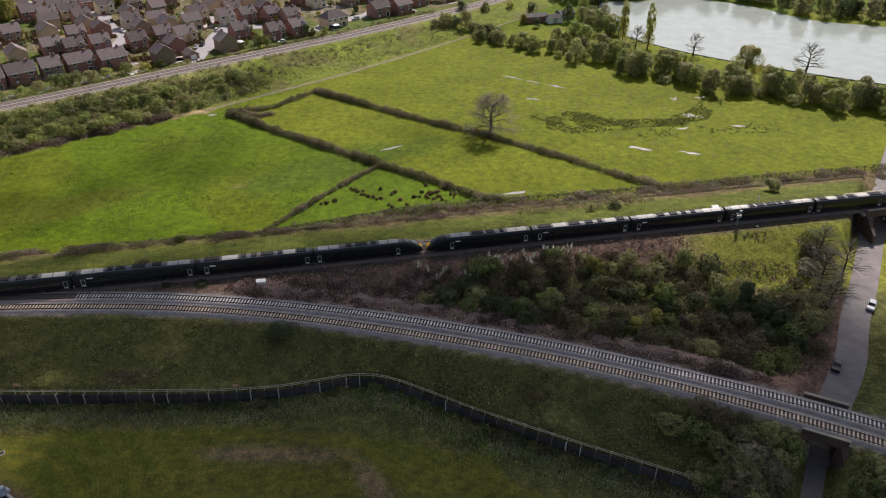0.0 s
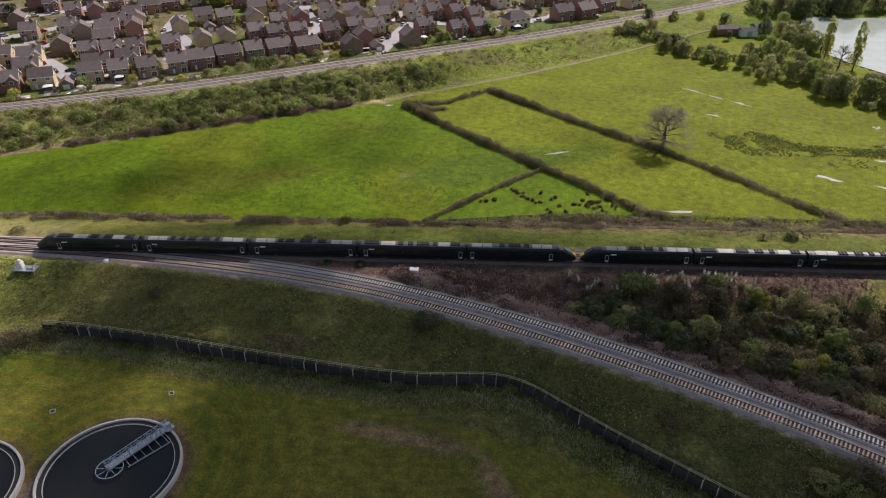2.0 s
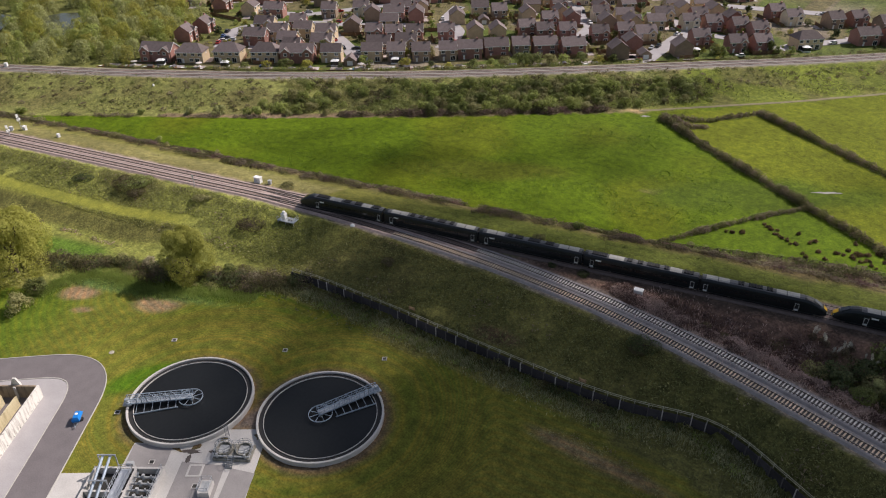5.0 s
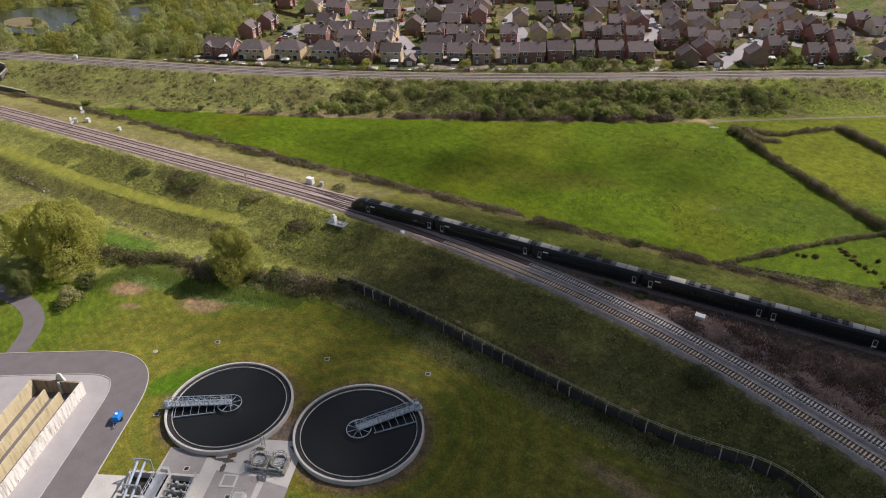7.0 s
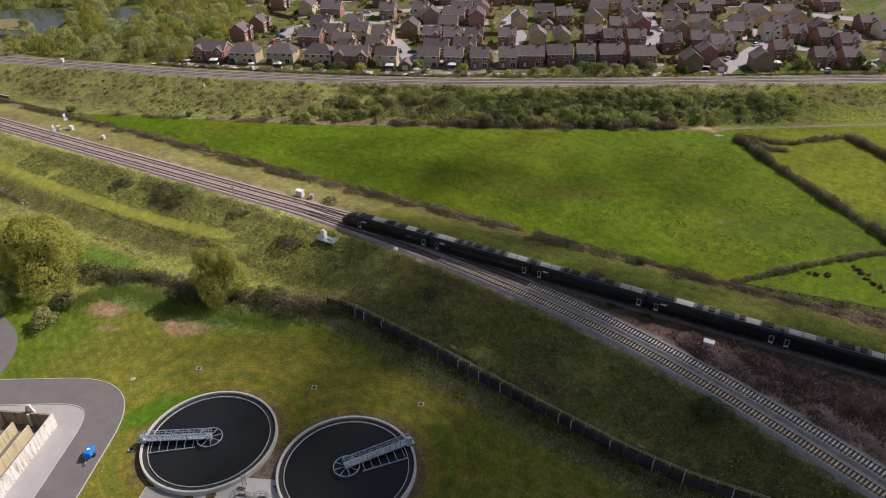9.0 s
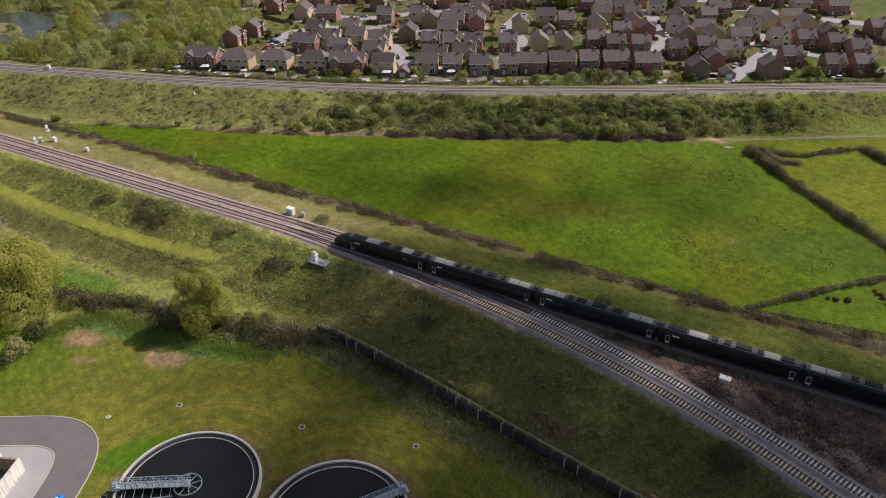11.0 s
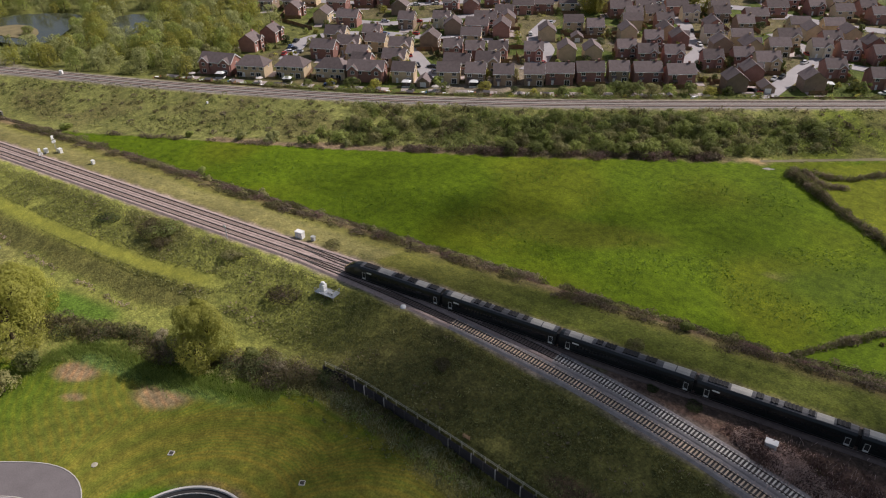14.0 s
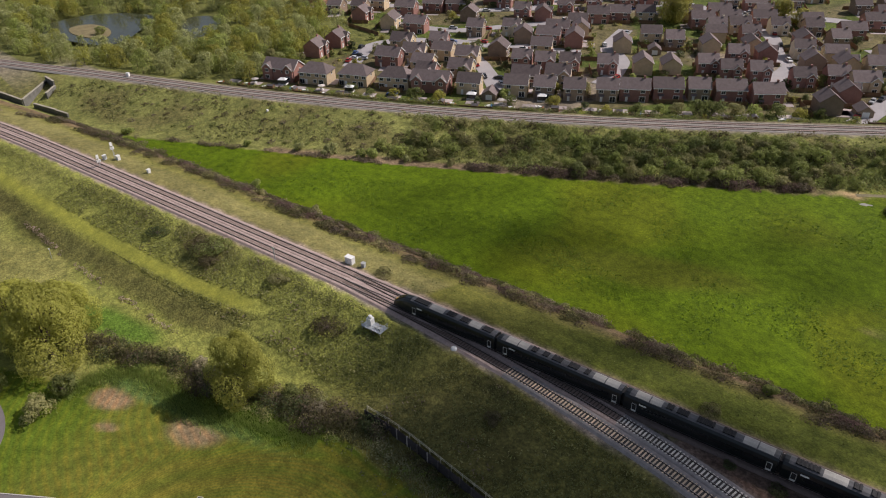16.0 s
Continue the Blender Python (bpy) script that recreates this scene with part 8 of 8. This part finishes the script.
for (x0, y0), (x1, y1) in zip(line[:-1], line[1:]):
    steps = [(0.05 if k % 2 else 0.075, 0.38 * (k + e)) for k in range(6) for e in (0, 1)]
    part("panel", Shape().strip([(x0, y0, FOOT - 0.05), (x1, y1, FOOT - 0.05)], [(-o, h) for o, h in steps] + [(o, h) for o, h in reversed(steps)]), FENCE_GREY, fence)
    part("post", Shape().box(-0.1, 0.1, -0.16, 0.1, -0.3, 2.35), FENCE_WORN if post_pick.random() < 0.28 else FENCE_POST, fence, m=pose(x0, y0, FOOT, 0, 0, math.degrees(math.atan2(y1 - y0, x1 - x0))))
rails = thing("rail_fence", "pale two-rail fence along the top of the board wall", "fence")
back = offset(line, 0.55)
for h in (2.75, 3.15):
    run = Shape()
    for a, b in zip(back[:-1], back[1:]):
        run.bar((*a, h), (*b, h), 0.06, 0.09)
    part("rail", run, FENCE_RAIL, rails)
stake = Shape().box(-0.06, 0.06, -0.06, 0.06, -2.4, 0.95).mesh("post")
for a in back:
    part("post", stake, FENCE_RAIL, rails, m=pose(*a, 2.3))


def field_fence(q, gap, label):
    """Posts with three rails, following the ground."""
    f = thing("field_fence", label, "fence", group="field fences")
    pts = course(q, gap, 0)
    zs = heights(pts)
    for (x, y), z in zip(pts, zs):
        part("post", Shape().box(-0.09, 0.09, -0.09, 0.09, -0.3, 1.3), TIMBER, f, m=pose(x, y, float(z)))
    rails = Shape()
    for h in (0.45, 0.85, 1.2):
        for (a, za), (b, zb) in zip(zip(pts[:-1], zs[:-1]), zip(pts[1:], zs[1:])):
            rails.bar((*a, za + h), (*b, zb + h), 0.05, 0.1)
    part("rail", rails, TIMBER, f)


field_fence([(-38, 148), (-2, 161.5), (28, 168), (71, 176), (117, 187), (165, 197)], 3.0, "timber post and rail fence at the edge of the pasture")

# ---- sunken road and bridges ----
LANE = material("worn_road", (0.21, 0.19, 0.185), 0.9, scale=0.8, vary=0.3, bump=0.2)
under = [i for i, p in enumerate(ROAD) if p[1] > 76][0]
ribbon("road", ROAD[under:], 6.0, 0.04, LANE, "worn pale lane passing under both railways", "road")
# darker asphalt here stands in for the shade on the lane below the bridge
ribbon("road", ROAD[:under + 1], 3.2, 0.036, ASPHALT, "narrow overgrown lane leading under the branch bridge", "road")
BRIDGE_BRICK = material("dark_bridge_brick", (0.11, 0.075, 0.06), 0.9, scale=2, vary=0.3)


def build_bridge(name, q, x, half, label, reach_out):
    """A railway bridge over the lane: deck, parapet girders and abutments."""
    cx, cy, a = along(q, reach(q, x))
    b = thing(name, label, "bridge", pose(cx, cy, 0, 0, 0, a), kind="structure")
    e = reach_out
    part("deck", Shape().box(-e - 0.8, e + 0.8, -half, half, 5.0, 5.72), CONCRETE_OLD, b)
    for s in (-1, 1):
        part("parapet", Shape().box(-e, e, s * half - 0.22, s * half + 0.22, 4.7, 6.75), BRIDGE_BRICK, b)
        part("coping", Shape().box(-e - 0.1, e + 0.1, s * half - 0.3, s * half + 0.3, 6.75, 6.88), CONCRETE_OLD, b)
        part("abutment", Shape().box(s * (e - 0.8) - 0.6, s * (e - 0.8) + 0.6, -half, half, -0.5, 5.0), BRIDGE_BRICK, b)
        for t in (-1, 1):
            part("wing_wall", Shape().add([(s * (e - 1.2), t * half, -0.4), (s * e, t * half, -0.4), (s * (e + 1.4), t * (half + 6), -0.4), (s * (e + 0.6), t * (half + 6), -0.4), (s * (e - 1.2), t * half, 5.6), (s * e, t * half, 5.6), (s * (e + 1.4), t * (half + 6), 2.4), (s * (e + 0.6), t * (half + 6), 2.4)],
                                          [(4, 5, 6, 7), (0, 1, 5, 4), (1, 2, 6, 5), (2, 3, 7, 6), (3, 0, 4, 7)]), BRIDGE_BRICK, b)
    return b


MID_BRANCH = (LINE_A[:len(LINE_B)] + LINE_B[:len(LINE_A)]) / 2 if len(LINE_A) == len(LINE_B) else offset(LINE_A, 2.0)
build_bridge("branch_bridge", MID_BRANCH, 78.0, 4.8, "dark brick bridge carrying the branch railway over the lane", 3.7)
build_bridge("main_bridge", offset(M1, 1.75), 128, 4.6, "dark brick bridge carrying the main railway over the lane", 6.0)

# lorry waiting by the main bridge, and a van below the branch
van = thing("van", "white box van standing on the lane", "van", pose(134.5, 160.5, 0.06, 0, 0, 58))
part("box_body", Shape().box(-1.2, 2.6, -1.0, 1.0, 0.6, 2.7), WHITE, van)
part("cab", Shape().add([(-2.7, -0.95, 0.5), (-1.2, -0.95, 0.5), (-1.2, 0.95, 0.5), (-2.7, 0.95, 0.5), (-2.6, -0.9, 1.2), (-1.2, -0.9, 2.1), (-1.2, 0.9, 2.1), (-2.6, 0.9, 1.2)], [(0, 1, 5, 4), (1, 2, 6, 5), (2, 3, 7, 6), (3, 0, 4, 7)]), WHITE, van)
part("windscreen", Shape().add([(-2.62, -0.85, 1.22), (-1.25, -0.85, 2.12), (-1.25, 0.85, 2.12), (-2.62, 0.85, 1.22)], [(0, 1, 2, 3), (3, 2, 1, 0)]), PANE, van)
for x in (-1.9, 1.7):
    for y in (-0.9, 0.9):
        part("wheel", Shape().rod((x, y - 0.12, 0.36), (x, y + 0.12, 0.36), 0.36, n=12), BLACK, van)
part("chassis", Shape().box(-2.6, 2.6, -0.8, 0.8, 0.4, 0.6), BLACK, van)

# ---- lineside equipment ----


def cabinet(x, y, z, w, d, h, a, label, mat=WHITE, doors=2):
    t = thing("lineside_cabinet", label, "cabinet", pose(x, y, z, 0, 0, a), "lineside cabinets")
    part("body", Shape().box(-w / 2, w / 2, -d / 2, d / 2, 0.12, h), mat, t)
    part("roof", Shape().add([(-w / 2 - .08, -d / 2 - .08, h), (w / 2 + .08, -d / 2 - .08, h), (w / 2 + .08, d / 2 + .08, h), (-w / 2 - .08, d / 2 + .08, h), (-w / 2 - .08, -d / 2 - .08, h + .06), (w / 2 + .08, -d / 2 - .08, h + .06), (w / 2 + .08, d / 2 + .08, h + .12), (-w / 2 - .08, d / 2 + .08, h + .12)],
                             [(4, 5, 6, 7), (0, 1, 5, 4), (1, 2, 6, 5), (2, 3, 7, 6), (3, 0, 4, 7)]), mat, t)
    part("plinth", Shape().box(-w / 2 - 0.1, w / 2 + 0.1, -d / 2 - 0.1, d / 2 + 0.1, -0.3, 0.12), CONCRETE, t)
    for i in range(doors):
        x0 = -w / 2 + w * i / doors
        dd = part("door", Shape().box(x0 + 0.04, x0 + w / doors - 0.04, -d / 2 - 0.03, -d / 2, 0.2, h - 0.08), mat, t)
        part("handle", Shape().box(x0 + w / doors - 0.16, x0 + w / doors - 0.1, -d / 2 - 0.07, -d / 2 - 0.03, h * 0.45, h * 0.6), BLACK, dd)
    return t


cabinet(-30.5, 115.8, 5.6, 1.9, 1.1, 1.9, 10, "white lineside cabinet among brown brambles")
cabinet(-142.2, 106.2, 5.8, 2.1, 1.2, 1.9, 12, "white lineside cabinet on the railway verge")
cabinet(-138.6, 107.4, 5.8, 0.9, 0.7, 1.3, 12, "small grey lineside cabinet on the railway verge", GREY, 1)
cabinet(-222.6, 91.6, 5.6, 0.9, 0.8, 1.4, 12, "small white cabinet beside the main line", WHITE, 1)
cabinet(82, 152.2, 5.8, 1.8, 1.1, 1.9, 12, "grey lineside cabinet behind the main line", GREY)
cabinet(-320.5, 123.5, 3.4, 1.2, 0.9, 1.9, 30, "white cabinet beside the distant railway", WHITE, 1)

# equipment platform on the bank
plat = thing("equipment_platform", "galvanised platform with white housing and guard rails", "platform", pose(-119.8, 96.2, 4.6, 0, 0, 12))
part("deck", Shape().box(-2.6, 2.6, -1.4, 1.2, 0.9, 1.05), STEEL, plat)
for x in (-2.4, 0, 2.4):
    for y in (-1.2, 1.0):
        part("leg", Shape().bar((x, y, -1.8), (x, y, 0.9), 0.12), STEEL, plat)
handrail([(-2.5, -1.3, 1.05), (2.5, -1.3, 1.05), (2.5, 1.1, 1.05)], plat)
part("housing", Shape().box(-1.9, -0.7, -0.4, 0.8, 1.05, 2.5), WHITE, plat)
part("cap", Shape().lathe([(0.01, 3.2), (0.35, 3.1), (0.5, 2.8), (0.5, 2.6), (0.3, 2.5)], 16, (-1.3, 0.2)), WHITE, plat, "white rounded cap")
part("terminal_box", Shape().box(0.4, 1.0, -0.6, 0.0, 1.05, 1.5), GREY, plat)
part("terminal_box", Shape().box(1.3, 1.8, -0.6, 0.0, 1.05, 1.45), GREY, plat)
dome = thing("vent_cap", "white domed drum beside the railway ballast", "drum", pose(-103.0, 103.0, 5.5))
part("drum", Shape().lathe([(0.75, -0.4), (0.75, 0.5), (0.6, 0.8), (0.3, 0.95), (0.01, 1.0)], 20), WHITE, dome, smooth=False)
part("opening", Shape().box(-0.25, 0.25, -0.78, -0.6, 0.1, 0.45), BLACK, dome)
copy_thing(dome, Matrix.Translation((-18.6, 101.6, 5.4)) @ Matrix.Scale(0.6, 4))


def signal(x, y, z, h, a, label, disc=True):
    t = thing("signal_post", label, "signal", pose(x, y, z, 0, 0, a), "signals")
    part("post", Shape().rod((0, 0, -0.3), (0, 0, h), 0.09, n=10), GREY, t)
    if disc:
        part("sign", Shape().rod((0, -0.14, h), (0, -0.09, h), 0.42, n=20), WHITE, t, "white round sign")
    else:
        hd = part("head", Shape().box(-0.4, 0.4, -0.3, -0.08, h - 0.3, h + 0.9).box(-0.6, 0.6, -0.2, 0.2, h - 1.3, h - 0.6), WHITE if x < -200 else GREY, t)
        part("hood", Shape().rod((0, -0.62, h + 0.3), (0, -0.3, h + 0.3), 0.16, n=10), BLACK, hd)
        part("ladder", Shape().bar((-0.2, 0.3, 0), (-0.2, 0.25, h), 0.05).bar((0.2, 0.3, 0), (0.2, 0.25, h), 0.05), STEEL, t)
    return t


signal(-155.4, 94.0, 5.8, 3.6, 12, "white round sign on a thin post by the track")
signal(-239.5, 88.0, 6.0, 4.4, -78, "railway signal on a ladder post", False)
signal(-236.5, 82.5, 5.6, 3.4, -78, "second railway signal on a short post", False)
signal(85.6, 145.0, 5.6, 4.2, 12, "railway signal post beside the train", False)
signal(95.2, 157.0, 5.4, 2.6, 12, "short white signal beyond the main line")
for x, y, z in ((-51.8, 118.4, 5.4), (-170, 87.5, 5.5), (91, 145, 5.6), (-248.6, 145.8, 3.0), (-17.3, 114.7, 5.2)):
    m = thing("marker", "small pale marker box on the railway bank", "marker", pose(x, y, z, 0, 0, x), "track markers")
    part("box", Shape().box(-0.35, 0.35, -0.25, 0.25, -0.3, 0.45), WHITE, m)
    part("stub", Shape().box(-0.05, 0.05, -0.05, 0.05, -0.8, -0.3), GREY, m)

for x0, y0 in ((-71.2, 86.6), (-29.6, 87.2)):
    stile = thing("stile", "small weathered wooden stile beside the rail fence", "stile", pose(x0, y0, height(x0, y0), 0, 0, 5), "stiles along the fence")
    for x in (-0.6, 0.6):
        part("post", Shape().box(x - 0.07, x + 0.07, -0.07, 0.07, -0.3, 1.1), STILE_WOOD, stile)
    for z in (0.4, 0.8):
        part("step", Shape().box(-0.75, 0.75, -0.2, 0.2, z - 0.05, z + 0.03), STILE_WOOD, stile)
# stone culvert walls beyond the main line, and the white boxes by the signals
STONE = material("dark_mossy_stone", (0.15, 0.145, 0.13), 0.95, scale=1.5, vary=0.4, bump=0.5)
wall = thing("culvert", "dark mossy stone culvert walls below the distant railway", "culvert", kind="structure")
for name, a, b, h in (("wing_wall", (-341.5, 98), (-324, 84), 2.6), ("headwall", (-341.5, 98), (-333, 98.5), 3.0), ("wing_wall", (-333, 98.5), (-326, 93), 2.4), ("headwall", (-322, 87), (-309, 91), 1.8), ("wing_wall", (-309, 91), (-302, 93), 1.6), ("wing_wall", (-324, 84), (-345, 79), 1.8)):
    g = height(*b)
    w = part(name, Shape().bar((*a, g + h / 2 - 0.5), (*b, g + h / 2 - 0.5), 0.6, h + 1), STONE, wall)
    part("coping", Shape().bar((*a, g + h + 0.06), (*b, g + h + 0.06), 0.8, 0.14), CONCRETE_OLD, w)
cabinet(-241.2, 85.6, 5.6, 1.0, 0.9, 1.7, 12, "white cabinet beside the railway signals", WHITE, 1)
cabinet(-238.2, 88.6, 5.7, 1.2, 0.9, 1.5, 12, "low white cabinet beside the railway signals", WHITE, 1)
lean = thing("post", "small leaning pole on the railway bank", "post", pose(-204.6, 57.1, height(-204.6, 57.1), 0, 14, 0))
part("pole", Shape().rod((0, 0, -0.3), (0, 0, 3.2), 0.07, n=8), GREY, lean)
part("cap", Shape().box(-0.2, 0.2, -0.1, 0.1, 3.1, 3.4), WHITE, lean)

# yard beyond the pasture
for x, y, w, d, a, mat, label in ((57, 368, 12, 6, 20, BRICK_RED, "red brick yard building with dark felt roof"), (67, 366, 8, 4, 15, WHITE, "low white yard building with a dark roof"), (74, 376, 9, 6, 25, GREY, "grey yard shed beside the lake")):
    b = thing("shed", label, "shed", pose(x, y, 0.2, 0, 0, a), "yard buildings")
    part("wall", Shape().box(-w / 2, w / 2, -d / 2, d / 2, -0.3, 2.8), mat, b)
    part("roof", Shape().add([(-w / 2 - .3, -d / 2 - .3, 2.75), (w / 2 + .3, -d / 2 - .3, 2.75), (w / 2 + .3, 0, 4.0), (-w / 2 - .3, 0, 4.0), (w / 2 + .3, d / 2 + .3, 2.75), (-w / 2 - .3, d / 2 + .3, 2.75)], [(0, 1, 2, 3), (3, 2, 4, 5), (0, 3, 5), (1, 4, 2)]), SHED_ROOF if w < 13 else TRAIN_ROOF, b)
    part("door", Shape().box(-1.2, 1.2, -d / 2 - 0.05, -d / 2, -0.2, 2.3), GREY, b)
ribbon("road", course([(-79, 236), (-57, 256), (-34, 277), (-12, 300.5), (27, 345), (50, 372), (80, 384)], 2, 0.6), 1.7, 0.05, material("pale_track", (0.2, 0.175, 0.1), 0.95, scale=0.8, vary=0.3, bump=0.3), "pale worn farm track along the field edge", "track", follow=True)

# ---- clouds: unseen cumulus lobes between sun and ground, placed to cast the cloud shade ----
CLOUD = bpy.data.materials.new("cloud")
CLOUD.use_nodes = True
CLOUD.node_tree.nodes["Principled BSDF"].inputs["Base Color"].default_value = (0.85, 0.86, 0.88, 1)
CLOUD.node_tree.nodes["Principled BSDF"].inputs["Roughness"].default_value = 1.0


def build_shade_cloud(lobes, seed, label, cover=1.0):
    """An unseen cumulus about 1 km up, added to shade the ground: many billows clustered on a few large lobes, which
    lie along the sun's rays from (x, y). cover: how closely it is packed.
    """
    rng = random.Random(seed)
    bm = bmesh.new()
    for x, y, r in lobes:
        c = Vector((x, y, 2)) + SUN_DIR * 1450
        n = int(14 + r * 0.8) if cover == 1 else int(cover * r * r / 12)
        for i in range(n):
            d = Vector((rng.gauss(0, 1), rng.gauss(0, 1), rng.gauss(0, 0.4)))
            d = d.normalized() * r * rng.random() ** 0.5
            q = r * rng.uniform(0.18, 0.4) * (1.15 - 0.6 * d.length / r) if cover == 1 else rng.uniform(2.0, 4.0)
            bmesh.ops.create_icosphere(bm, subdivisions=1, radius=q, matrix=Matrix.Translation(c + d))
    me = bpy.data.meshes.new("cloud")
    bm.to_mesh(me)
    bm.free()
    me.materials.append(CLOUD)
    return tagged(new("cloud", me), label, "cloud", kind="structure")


build_shade_cloud([(-56, 84, 32), (-32, 70, 30), (-12, 80, 42), (-6, 36, 34), (16, 30, 44), (-80, 90, 20), (-58, 108, 15)], 81, "unseen cumulus cloud overhead, placed to shade the near bank")
build_shade_cloud([(-98, 84, 14), (-44, 44, 22), (-76, 30, 9), (-104, 100, 13), (-106, 112, 12), (-90, 118, 14), (30, 104, 30), (60, 100, 32), (90, 92, 32), (-10, 112, 20), (-72, 122, 15), (-50, 128, 14), (-30, 134, 12)], 82, "unseen looser cloud edge, placed to half-shade the railway lines", 0.8)
build_shade_cloud([(24, 62, 44), (62, 56, 44), (90, 40, 46), (98, 98, 22)], 85, "unseen broad cloud flank, placed to shade the eastern bank and lane", 1.8)
build_shade_cloud([(-114, 90, 12), (-120, 101, 12), (-110, 62, 11), (-66, 44, 18), (-92, 138, 14), (-62, 148, 16), (-34, 150, 14), (0, 158, 12), (-12, 138, 10), (8, 142, 11), (32, 147, 11), (56, 152, 11), (80, 157, 11)], 83, "unseen thin cloud edge, placed to dim the sun over the verge", 0.36)
build_shade_cloud([(-158, 148, 15), (-136, 147, 19), (-113, 156, 18), (-141, 166, 13), (-120, 130, 13), (-84, 190, 17), (-66, 196, 13), (-92, 178, 11), (10, 214, 14)], 84, "unseen cloud scraps, placed to dapple the fields with shade", 0.5)
build_shade_cloud([(-176, 182, 13), (-158, 196, 14), (-140, 208, 14), (-122, 222, 14), (-104, 238, 14), (-88, 250, 12), (-74, 262, 12), (-62, 262, 10), (-50, 272, 9)], 86, "unseen long cloud scrap, placed to shade the far bank", 0.38)
build_shade_cloud([(-94, 68, 15), (-84, 53, 13), (-68, 58, 15)], 87, "unseen ragged cloud fringe, placed to shade the works lawn", 1.15)
